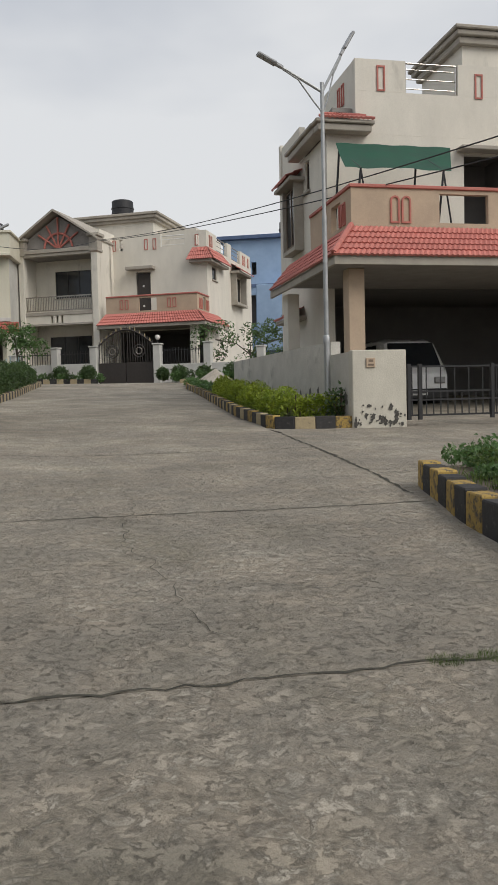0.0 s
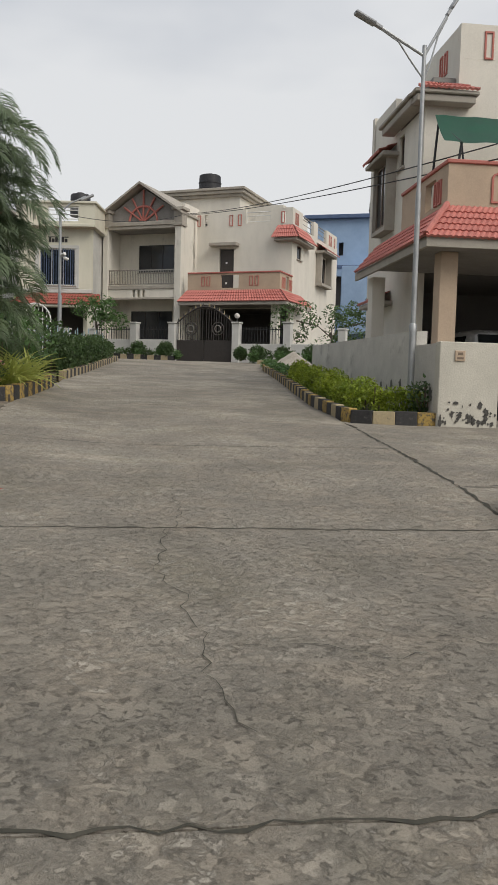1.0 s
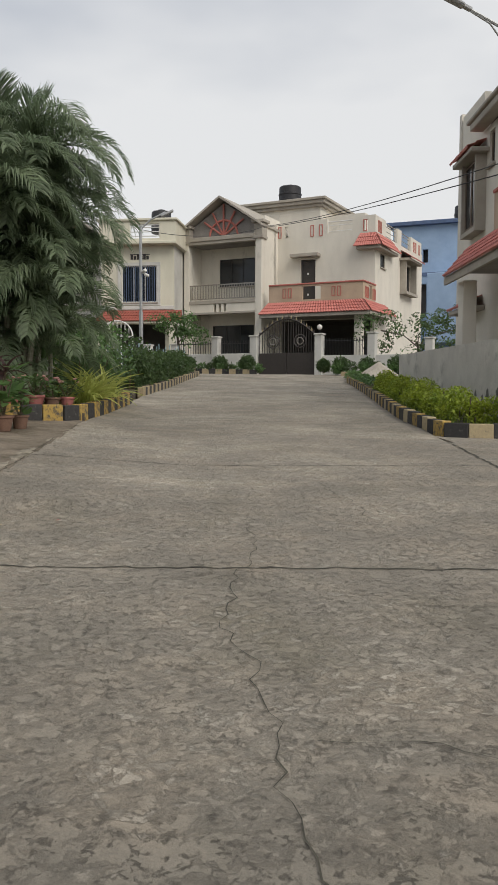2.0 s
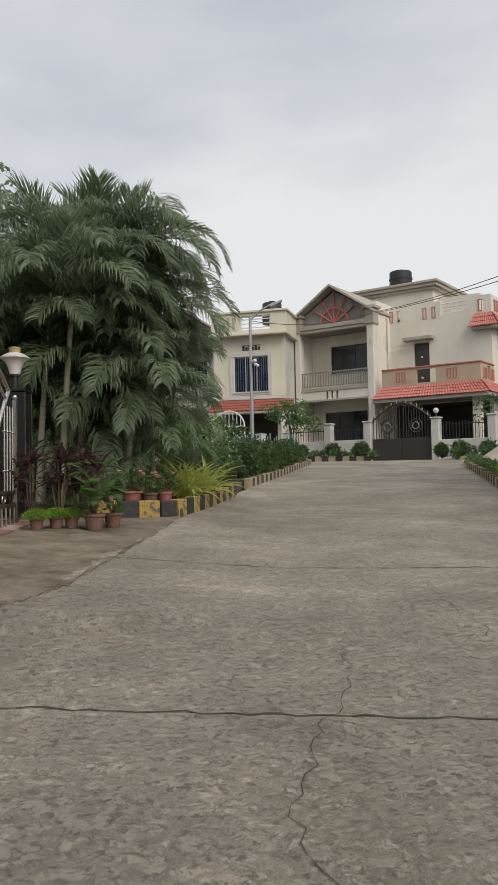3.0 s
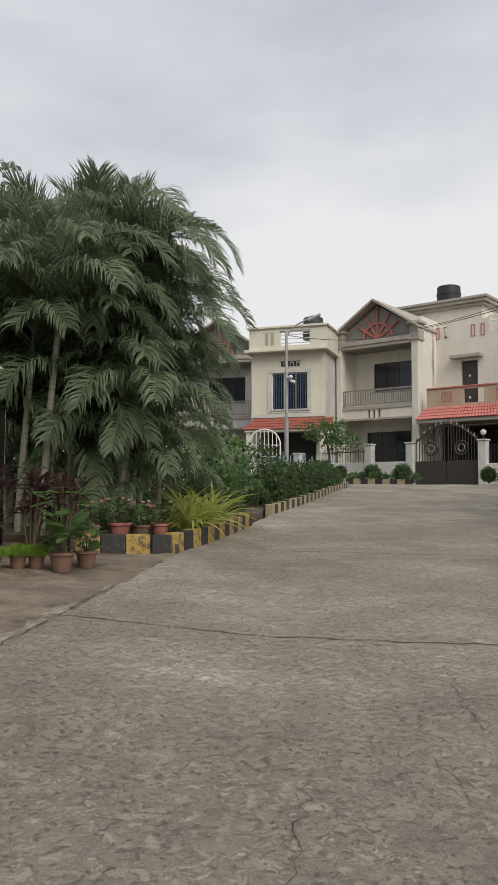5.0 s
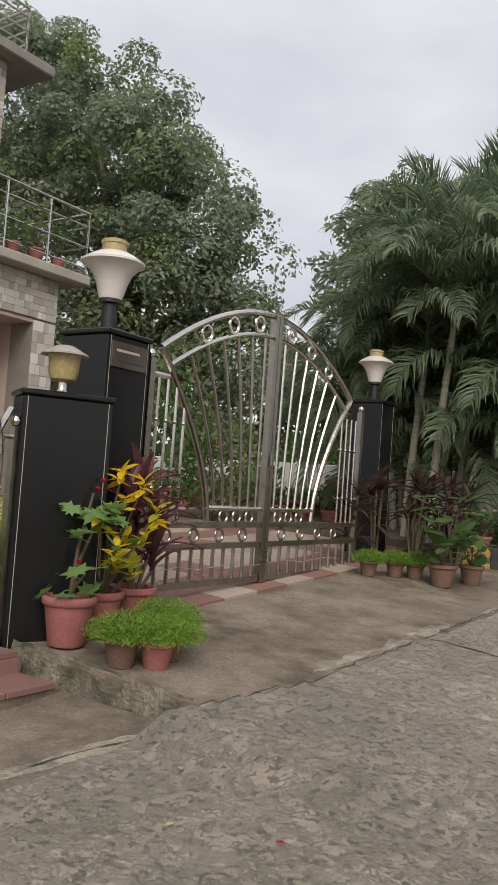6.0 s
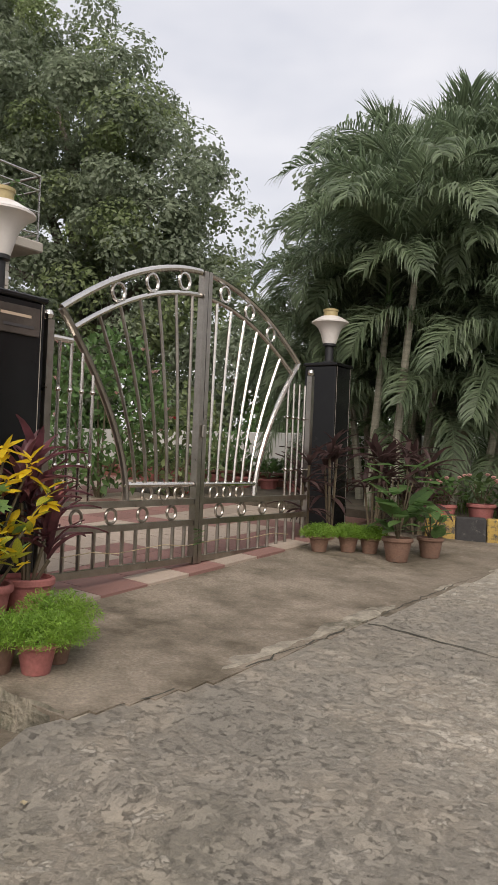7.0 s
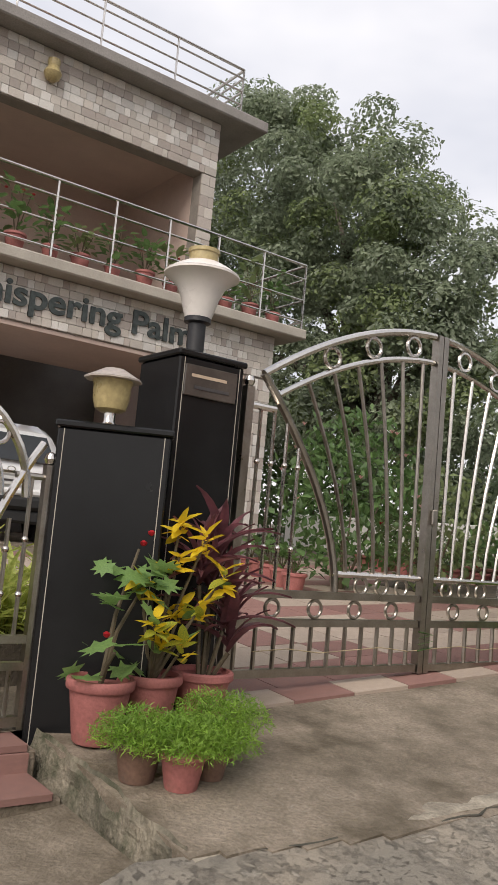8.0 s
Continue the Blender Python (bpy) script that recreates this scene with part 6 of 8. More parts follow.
cable((7.62, 3.2, 4.0), (5.25, 44.9, 9.9), 0.36, "sagging black overhead cable between the houses")
cable((5.15, 44.9, 9.9), (-0.93, 36, 7.9), 0.35, "black overhead cable to the street lamp")


# ---- vehicles ----
def loft(sections):
    """A shell through cross sections (each a list of points of equal number), closed at both ends."""
    g = G()
    n = len(sections[0])
    for s in sections:
        g.v += [tuple(p) for p in s]
    for i in range(len(sections) - 1):
        for j in range(n):
            g.f.append((i * n + j, i * n + (j + 1) % n, (i + 1) * n + (j + 1) % n, (i + 1) * n + j))
    g.f += [tuple(range(n - 1, -1, -1)), tuple(range((len(sections) - 1) * n, len(sections) * n))]
    g.smooth = True
    return g


def wheel(parent, x, y, r=0.33):
    w = part("wheel", G().lathe([(r * 0.6, -0.1), (r * 0.95, -0.1), (r, -0.06), (r, 0.06), (r * 0.95, 0.1), (r * 0.6, 0.1)], 20, pose(x, y, r, 90, 0, 90)), RUBBER, parent, "black tyre")
    part("rim", G().lathe([(0.02, -0.085), (r * 0.6, -0.09), (r * 0.6, 0.09), (0.02, 0.085)], 16, pose(x, y, r, 90, 0, 90)), ALU, w)


def car(name, label, m, wdt, length, prof, glass_z, tail):
    """A car seen from its -y end: prof gives (y, z at belt, z at roof or bonnet, half-width factor at the top)."""
    V = thing(name, label, "car", m)
    h = wdt / 2
    low = 0.28
    secs = []
    for y, zb, zt, k in prof:
        secs.append([(-h * 0.94, y, low), (-h, y, low + 0.2), (-h, y, zb), (-h * (0.5 + 0.5 * k), y, (zb + zt) / 2 + 0.02), (-h * k, y, zt - 0.06), (-h * k * 0.8, y, zt), (h * k * 0.8, y, zt), (h * k, y, zt - 0.06),
                     (h * (0.5 + 0.5 * k), y, (zb + zt) / 2 + 0.02), (h, y, zb), (h, y, low + 0.2), (h * 0.94, y, low)])
    part("body", loft(secs), CARWHITE, V, "white car body")
    for x in (-h + 0.1, h - 0.1):
        for y in (length * 0.18, length * 0.80):
            wheel(V, x, y)
    return V


suv = car("suv", "white sport utility car parked in the car port", pose(-10.75, 11.32, FLOOR_D, 0, 0, 90), 1.75, 4.3,
          [(0.0, 0.95, 1.0, 0.97), (0.06, 1.05, 1.12, 0.95), (0.28, 1.08, 1.60, 0.78), (0.55, 1.05, 1.72, 0.78), (2.2, 1.0, 1.74, 0.78), (2.8, 1.0, 1.6, 0.78), (3.4, 1.0, 1.10, 0.85), (4.25, 0.85, 0.92, 0.85)], 1.1, True)
part("rear_window", G().add([(-0.66, -0.006, 1.16), (0.66, -0.006, 1.16), (0.56, 0.19, 1.54), (-0.56, 0.19, 1.54), (-0.66, 0.03, 1.14), (0.66, 0.03, 1.14), (0.56, 0.26, 1.52), (-0.56, 0.26, 1.52)],
                            [(0, 1, 2, 3), (7, 6, 5, 4), (0, 4, 5, 1), (1, 5, 6, 2), (2, 6, 7, 3), (3, 7, 4, 0)]), GLASS, suv, "dark rear window")
for s in (-1, 1):
    tl = part("tail_light", G().add([(s * 0.86, -0.03, 1.06), (s * 0.50, -0.05, 0.98), (s * 0.50, -0.05, 1.06), (s * 0.86, -0.03, 1.20), (s * 0.87, 0.15, 1.06), (s * 0.5, 0.04, 0.98), (s * 0.5, 0.04, 1.06), (s * 0.87, 0.15, 1.20)],
                                  [(0, 1, 2, 3), (0, 3, 7, 4), (3, 2, 6, 7), (0, 4, 5, 1)]), REDLIGHT, suv, "red tail light")
pl = part("number_plate", G().cbox(-0.27, 0.27, -0.06, -0.04, 0.80, 0.92, 0.006), PLATE, suv, "white number plate")
part("plate_bar", G().box(-0.22, 0.22, -0.064, -0.061, 0.845, 0.875), INK, pl)
part("chrome_strip", G().cbox(-0.5, 0.5, -0.058, -0.02, 0.955, 1.0, 0.01), STEEL, suv)
part("badge", G().tube([(0.055 * math.cos(6.283 * i / 14), -0.065, 1.02 + 0.035 * math.sin(6.283 * i / 14)) for i in range(14)], 0.006, 5, closed=True), STEEL, suv, "plain oval badge")
part("bumper", G().cbox(-0.86, 0.86, -0.10, 0.1, 0.46, 0.66, 0.05).cbox(-0.84, 0.84, -0.06, 0.1, 0.27, 0.46, 0.04), RUBBER, suv, "black bumper")
part("bumper_top", G().cbox(-0.87, 0.87, -0.085, 0.05, 0.66, 0.76, 0.03), CARWHITE, suv)

van = car("van", "white minivan parked under the corner house", pose(9.05, 18.2, 0.85, 0, 0, -6), 1.6, 3.6,
          [(0.0, 0.85, 0.92, 0.96), (0.05, 0.98, 1.04, 0.95), (0.42, 1.05, 1.72, 0.80), (0.7, 1.05, 1.80, 0.80), (2.6, 1.05, 1.82, 0.80), (3.4, 1.0, 1.75, 0.80), (3.58, 0.9, 1.0, 0.9)], 1.1, False)
part("windscreen", G().add([(-0.66, 0.035, 1.10), (0.66, 0.035, 1.10), (0.58, 0.36, 1.68), (-0.58, 0.36, 1.68), (-0.66, 0.1, 1.08), (0.66, 0.1, 1.08), (0.58, 0.42, 1.66), (-0.58, 0.42, 1.66)],
                           [(0, 1, 2, 3), (7, 6, 5, 4), (0, 4, 5, 1), (1, 5, 6, 2), (2, 6, 7, 3), (3, 7, 4, 0)]), GLASS, van, "dark windscreen")
for s in (-1, 1):
    part("head_light", G().cbox(s * 0.6 - 0.14, s * 0.6 + 0.14, -0.04, 0.05, 0.68, 0.84, 0.02), ALU, van, "grey head light")
    for k in range(2):
        y0 = 0.75 + k * 1.1
        part("side_window", G().add([(s * 0.775, y0, 1.12), (s * 0.775, y0 + 0.95, 1.12), (s * 0.675, y0 + 0.9, 1.66), (s * 0.675, y0 + 0.12, 1.66), (s * 0.74, y0, 1.12), (s * 0.74, y0 + 0.95, 1.12), (s * 0.64, y0 + 0.9, 1.66), (s * 0.64, y0 + 0.12, 1.66)],
                                    [(0, 1, 2, 3), (7, 6, 5, 4), (0, 4, 5, 1), (1, 5, 6, 2), (2, 6, 7, 3), (3, 7, 4, 0)]), GLASS, van, "dark side window")
part("bumper", G().cbox(-0.8, 0.8, -0.08, 0.1, 0.3, 0.56, 0.04), RUBBER, van, "black bumper")
pl = part("number_plate", G().cbox(-0.25, 0.25, -0.10, -0.082, 0.40, 0.52, 0.006), PLATE, van, "white number plate")
part("plate_bar", G().box(-0.2, 0.2, -0.104, -0.101, 0.445, 0.475), INK, pl)


# ---- plants ----
def frond_mesh(seed, length, rise, fall, pairs=66, leaf=0.5, limp=1.0):
    """A feather palm leaf heading along +x: the rib leaves at the angle rise and bends over to fall; leaflets stand up in a V and hang over."""
    r = random.Random(seed)
    v, f = [], []
    rib = [Vector((0, 0, 0))]
    sway = r.uniform(-0.12, 0.12)
    for i in range(pairs):
        t = i / pairs
        a = radians(rise + (fall - rise) * t ** 1.35)
        rib.append(rib[-1] + Vector((math.cos(a), sway * t, math.sin(a))) * (length / pairs))
    for i in range(0, pairs, 3):
        a, b = rib[i], rib[min(i + 3, pairs)]
        w = 0.014 * (1 - i / pairs) + 0.003
        o = len(v)
        v += [a + Vector((0, w, 0)), a - Vector((0, w, 0)), a + Vector((0, 0, -w)), b + Vector((0, w, 0)), b - Vector((0, w, 0)), b + Vector((0, 0, -w))]
        f += [(o, o + 1, o + 4, o + 3), (o + 1, o + 2, o + 5, o + 4), (o + 2, o, o + 3, o + 5)]
    down = Vector((0, 0, -1))
    for i in range(int(pairs * 0.16), pairs + 1):
        t = i / pairs
        L = leaf * (math.sin(math.pi * (0.14 + 0.78 * t)) ** 0.6 + 0.04) * r.uniform(0.8, 1.12)
        d = (rib[i] - rib[i - 1]).normalized()
        up = Vector((-d.z, 0, d.x))
        for s in (-1, 1):
            q = (Vector((0, s, 0)) * r.uniform(0.55, 0.9) + d * r.uniform(0.55, 0.95) * (1.9 - 0.9 * limp) + up * r.uniform(0.1, 0.5)).normalized()
            w = d.cross(q).cross(q).normalized() * r.uniform(0.009, 0.014)
            p0, p1 = rib[i], rib[i] + q * L * 0.38
            q2 = (q * 0.85 + down * limp * r.uniform(0.2, 0.75)).normalized()
            p2 = p1 + q2 * L * 0.34
            p3 = p2 + (q2 * 0.6 + down * limp * r.uniform(0.4, 1.1)).normalized() * L * 0.32
            o = len(v)
            v += [p0 - w * 0.5, p0 + w * 0.5, p1 - w, p1 + w, p2 - w * 0.8, p2 + w * 0.8, p3]
            f += [(o, o + 1, o + 3, o + 2), (o + 2, o + 3, o + 5, o + 4), (o + 4, o + 5, o + 6)]
    me = bpy.data.meshes.new("frond")
    me.from_pydata([tuple(p) for p in v], [], f)
    me.materials.append(PALMLEAF)
    return me


# upright spears, arching, spreading and hanging leaves
SPEAR = [frond_mesh(k, 1.45 + 0.12 * k, 84, 46 - 10 * k, 64, 0.62, 0.18) for k in range(3)]
ARCHING = [frond_mesh(10 + k, 2.05 + 0.1 * k, 74, -28 - 12 * k, 80, 0.58, 0.8) for k in range(4)]
SPREAD = [frond_mesh(20 + k, 1.95 + 0.08 * k, 50, -62 - 6 * k, 80, 0.58) for k in range(4)]
HANGING = [frond_mesh(30 + k, 1.7 + 0.1 * k, 12, -84, 72, 0.55) for k in range(3)]
SWEEP = frond_mesh(41, 2.45, 60, -80, 84, 0.5, 0.7)


def palm(x, y, base, height, lean, fronds, seed, size=1.0, hang=True, sweep=()):
    """A clumping feather palm: ringed stem with a crown of leaves."""
    r = random.Random(seed)
    P = thing("areca_palm", "clumping feather palm with pale ringed stem", "palm", pose(x, y, base), "palms in the corner bed")
    top = Vector((lean[0], lean[1], height))
    pts = [Vector((lean[0] * (i / 8) ** 1.4, lean[1] * (i / 8) ** 1.4, height * i / 8 - 0.05)) for i in range(9)]
    part("stem", G().tube(pts, [0.055 - 0.002 * i for i in range(9)], 8), PALMBARK, P, "pale ringed stem")
    part("crownshaft", G().tube([top - Vector((0, 0, 0.05)), top + Vector((0, 0, 0.35))], [0.05, 0.03], 8), GREENLEAF, P, "green leaf sheath")
    for k in range(fronds):
        q = k / fronds
        kind = SPEAR if q < 0.2 else ARCHING if q < 0.52 else SPREAD if q < 0.82 or not hang else HANGING
        ob = part("frond", r.choice(kind), PALMLEAF, P)
        ob.matrix_basis = Matrix.Translation((top.x, top.y, top.z + 0.28 - 0.3 * q)) @ Euler((r.uniform(-0.2, 0.2), r.uniform(-0.12, 0.12), radians(137.5 * k + r.uniform(-20, 20))), "XYZ").to_matrix().to_4x4() @ Matrix.Scale(size * r.uniform(0.82, 1.12), 4)
    for az, s in sweep:
        ob = part("frond", SWEEP, PALMLEAF, P, "long arching leaf")
        ob.matrix_basis = Matrix.Translation((top.x, top.y, top.z + 0.2)) @ Euler((0, 0, radians(az)), "XYZ").to_matrix().to_4x4() @ Matrix.Scale(s, 4)
    return P


PALMS = [(-3.15, 14.95, 2.7, (0.14, 0.1), 22, 0.9), (-3.55, 15.2, 2.4, (0.12, 0.1), 22, 0.9), (-2.75, 15.8, 3.4, (0.3, 0.2), 24, 0.88), (-3.4, 16.1, 3.4, (-0.15, 0.2), 26, 0.95), (-3.0, 16.4, 3.55, (0.0, 0.2), 26, 0.95),
         (-2.45, 16.4, 2.4, (0.15, 0.1), 26, 0.88), (-2.4, 15.8, 1.5, (0.2, 0.0), 24, 0.8), (-3.9, 17.3, 3.1, (-0.1, 0.2), 24, 0.95), (-2.4, 17.2, 1.8, (0.05, 0), 24, 0.85),
         (-3.2, 17.6, 3.0, (0.0, 0.2), 22, 0.95), (-3.2, 16.2, 1.1, (0.1, -0.1), 20, 0.85), (-4.0, 15.9, 1.7, (-0.2, -0.1), 20, 0.9),
         (-2.2, 16.2, 0.6, (0.05, 0.0), 16, 0.65), (-2.3, 18.2, 0.9, (0.0, 0.0), 18, 0.75), (-4.1, 16.4, 2.0, (-0.2, 0.0), 22, 0.9), (-2.6, 16.8, 2.9, (0.2, 0.0), 24, 0.95),
         (-3.7, 15.9, 0.9, (0.0, 0.0), 20, 0.85), (-4.5, 16.7, 1.2, (-0.2, 0.0), 22, 0.95), (-3.1, 15.7, 1.7, (0.1, 0.1), 20, 0.85), (-3.6, 16.8, 2.0, (0.0, 0.0), 22, 0.9), (-2.8, 16.2, 2.2, (0.1, 0.0), 22, 0.85)]
for k, (x, y, h, lean, n, sz) in enumerate(PALMS):
    palm(x, y, ground_z(x, y) + 0.1, h, lean, n, 100 + k, sz, y > 15.4, ((-8, 0.93), (14, 0.84)) if k == 2 else ())


def ellipsoid_points(k, c, r, rng, shell=0.75):
    d = rng.normal(size=(k, 3))
    d /= np.linalg.norm(d, axis=1)[:, None]
    q = rng.uniform(shell ** 3, 1, k) ** (1 / 3)
    return np.asarray(c) + d * q[:, None] * np.asarray(r)


def tree(name, label, base, trunk_h, trunk_r, blobs, clumps, leaves, leaf, seed, material=TREELEAF, clump_r=0.7, light=None):
    """A broad-leaved tree: tapering trunk, limbs to the crown's masses, and clumps of leaves with gaps between."""
    rng = np.random.default_rng(seed)
    T = thing(name, label, "tree", pose(*base))
    b = Vector(base)
    tr = G().tube([(0, 0, -0.3), (0.1, 0.05, trunk_h * 0.4), (0.0, 0.2, trunk_h)], [trunk_r * 1.25, trunk_r, trunk_r * 0.75], 12)
    part("trunk", tr, BARK, T, "rough grey trunk")
    centres, weights = [], []
    for c, r in blobs:
        e = Vector(c) - b
        mid = Vector((e.x * 0.4, e.y * 0.4, trunk_h + (e.z - trunk_h) * 0.55))
        part("limb", G().tube([(0, 0.15, trunk_h * 0.85), mid, e], [trunk_r * 0.55, trunk_r * 0.32, 0.04], 8), BARK, T)
    vol = np.array([r[0] * r[1] * r[2] for c, r in blobs]) ** 0.67
    vol /= vol.sum()
    lobes, sizes = [], []
    for (c, r), w in zip(blobs, vol):
        k = max(3, int(clumps * w))
        lobes.append(ellipsoid_points(k, np.array(c) - np.array(base), r, rng, 0.72))
        sizes.append(clump_r * rng.uniform(0.55, 1.35, k))
    lobes, sizes = np.concatenate(lobes), np.concatenate(sizes)
    for mat_, sel in ((material, np.arange(len(lobes)) % 5 != 0), (light or material, np.arange(len(lobes)) % 5 == 0)):
        c, rad = np.repeat(lobes[sel], leaves, 0), np.repeat(sizes[sel], leaves)
        k = len(c)
        d = rng.normal(size=(k, 3))
        d[:, 2] = d[:, 2] * 0.9 + 0.35
        d /= np.linalg.norm(d, axis=1)[:, None]
        p = c + d * (rad * rng.uniform(0.55, 1.0, k) ** 0.5)[:, None] * np.array([1.1, 1.1, 0.8])
        face = d * 0.8 + rng.normal(size=(k, 3)) * 0.42 + np.array([0, 0, 0.35])
        face /= np.linalg.norm(face, axis=1)[:, None]
        side = np.cross(face, rng.normal(size=(k, 3)))
        side /= np.linalg.norm(side, axis=1)[:, None]
        turns = np.stack([side, np.cross(face, side), face], axis=2)
        m = placed(p, turns, rng.uniform(0.6, 1.25, k) * leaf)
        tagged(part("crown", scatter("crown", THIN_V, THIN_F, m, mat_), mat_, T, "leafy crown"), kind="stuff")
    return T


tree("broadleaf_tree", "large dark green broadleaf tree behind the courtyard", (-14.0, 21.4, 1.2), 3.4, 0.36,
     [((-10.8, 20.6, 6.2), (1.2, 1.4, 1.8)), ((-11.7, 20.6, 7.7), (1.4, 1.6, 2.1)), ((-13.3, 20.6, 9.3), (1.6, 1.7, 2.4)), ((-15.1, 20.6, 10.4), (1.9, 1.9, 2.9)),
      ((-17.4, 20.9, 11.4), (2.1, 2.2, 3.1)), ((-20.2, 21.3, 12.1), (2.4, 2.2, 3.4)), ((-22.9, 22.0, 9.8), (2.9, 2.2, 3.6)), ((-10.0, 20.9, 3.9), (1.4, 1.7, 1.7)),
      ((-12.4, 20.1, 4.9), (2.4, 1.9, 2.2)), ((-15.6, 20.6, 6.4), (2.7, 2.0, 2.9)), ((-19.2, 20.6, 7.3), (2.9, 2.2, 3.2)), ((-22.2, 20.6, 6.2), (2.9, 2.2, 2.9))],
     620, 330, 0.135, 11, TREELEAF, 0.64, LIGHTLEAF)
tree("broadleaf_tree", "dense dark tree beyond the garden wall", (-9.5, 31.0, 1.6), 3.0, 0.3, [((-9.5, 31, 3.2), (3.2, 3, 1.6)), ((-13, 33, 4.4), (3.6, 3, 2.8)), ((-7.0, 33, 2.8), (2.4, 3, 1.4)), ((-17, 32, 4.0), (4, 2, 3.0)), ((-21, 31, 4.4), (4, 2, 3.4))], 120, 260, 0.22, 12, TREELEAF, 0.9)
tree("broadleaf_tree", "small leafy tree behind the palms", (-7.91, 21.5, 1.3), 3.6, 0.14, [((-7.46, 21.5, 7.83), (0.8, 0.8, 0.8)), ((-7.96, 21.6, 7.04), (0.6, 0.7, 0.6)), ((-6.26, 21.5, 8.23), (0.6, 0.7, 0.55)), ((-7.16, 21.5, 6.28), (1.2, 1.2, 1.3))], 42, 70, 0.17, 13, TREELEAF, 0.42)
tree("small_tree", "small green tree before the cream house", (0.7, 41.2, 2.3), 1.6, 0.07, [((0.6, 41.2, 4.5), (1.0, 0.9, 0.4)), ((1.4, 41.0, 4.0), (0.7, 0.7, 0.3))], 26, 60, 0.15, 14, GREENLEAF, 0.42)
tree("small_tree", "leafy creeper and bush beside the gabled house", (11.6, 38.6, 2.1), 1.6, 0.07, [((9.9, 38.9, 4.2), (0.9, 0.8, 0.9)), ((11.6, 38.7, 3.9), (1.1, 0.8, 0.9)), ((13.6, 39, 4.3), (1.2, 1.0, 1.1))], 46, 60, 0.15, 15, SHRUB, 0.42, GREENLEAF)


def bush(name, label, c, r, count, leaf, material, seed, category="shrub", stem=True, group="", blossoms=None):
    """A shrub: short stems and a ball of leaves with an uneven outline."""
    rng = np.random.default_rng(seed)
    B = thing(name, label, category, pose(*c), group)
    if stem:
        for k in range(4):
            a = k * 1.6 + seed
            part("stem", G().tube([(0.02 * math.cos(a), 0.02 * math.sin(a), -0.05), (r[0] * 0.5 * math.cos(a), r[1] * 0.5 * math.sin(a), r[2] * 1.1)], [0.02, 0.008], 5), STALK, B)
    k = count
    p = ellipsoid_points(k, (0, 0, r[2]), r, rng, 0.45) + rng.normal(size=(k, 3)) * 0.06 * r[0]
    p[:, 2] = np.maximum(p[:, 2], 0.03)
    tagged(part("foliage", scatter("foliage", LEAF_V, LEAF_F, placed(p, rots(k, rng, 0.8), rng.uniform(0.6, 1.2, k) * leaf), material), material, B, "dense leaves"), kind="stuff")
    if blossoms:
        n, mt, sz = blossoms
        p = ellipsoid_points(n, (0, 0, r[2]), (r[0] * 1.03, r[1] * 1.03, r[2] * 1.05), rng, 0.95)
        for q in range(n):
            bl = []
            for a in range(5):
                bl.append(np.array(pose(*p[q], 50, 0, a * 72)) @ np.diag([sz, sz, sz, 1]))
            part("blossom", scatter("blossom", LEAF_V, LEAF_F, np.array(bl), mt), mt, B, "small blossom")
    return B


# clipped balls and low kerb before house B
kerb_line("small black and cream kerb before the gabled house", [(-0.6, 40.4), (1.3, 39.6), (4.3, 38.3)], [PALEY, BLACKK], 0.32, 6, "kerbs", w=0.12, h=0.18)
kerb_line("small black and cream kerb before the gabled house", [(7.5, 36.4), (10.5, 35.2), (12.5, 34.5)], [PALEY, BLACKK], 0.32, 7, "kerbs", w=0.12, h=0.18)
for k, (x, y, s_) in enumerate(((1.2, 40.1, 0.3), (2.55, 39.5, 0.34), (3.75, 38.9, 0.36), (7.6, 36.9, 0.36), (8.7, 36.6, 0.36), (9.9, 36.2, 0.42), (6.95, 37.4, 0.3))):
    bush("clipped_shrub", "round clipped dark green shrub", (x, y, ground_z(x, y) + 0.12), (s_, s_, s_ * 0.95), 1300, 0.11, SHRUB, 200 + k, group="clipped shrubs before the gabled house")
for k in range(12):
    x, y = -0.4 + k * 0.42, 40.5 - k * 0.19
    bush("low_plant", "low green border plant", (x, y, ground_z(x, y) + 0.05), (0.22, 0.2, 0.2), 240, 0.11, GREENLEAF if k % 2 else SHRUB, 230 + k, "plant", False, "border plants")
for k in range(9):
    x, y = 7.4 + k * 0.55, 36.6 - k * 0.18
    bush("low_plant", "low green border plant", (x, y, ground_z(x, y) + 0.05), (0.3, 0.25, 0.28), 320, 0.12, SHRUB if k % 2 else GREENLEAF, 250 + k, "plant", False, "border plants")

for k in range(9):
    x, y = -14.2 - 1.7 * k, 20.5 + 0.5 * (k % 3)
    bush("back_shrub", "dense dark shrub behind the garden wall", (x, y, 1.25), (1.3, 1.1, 1.5 + 0.3 * (k % 3)), 900, 0.24, SHRUB if k % 3 else GREENLEAF, 560 + k, group="shrubs behind the garden wall")

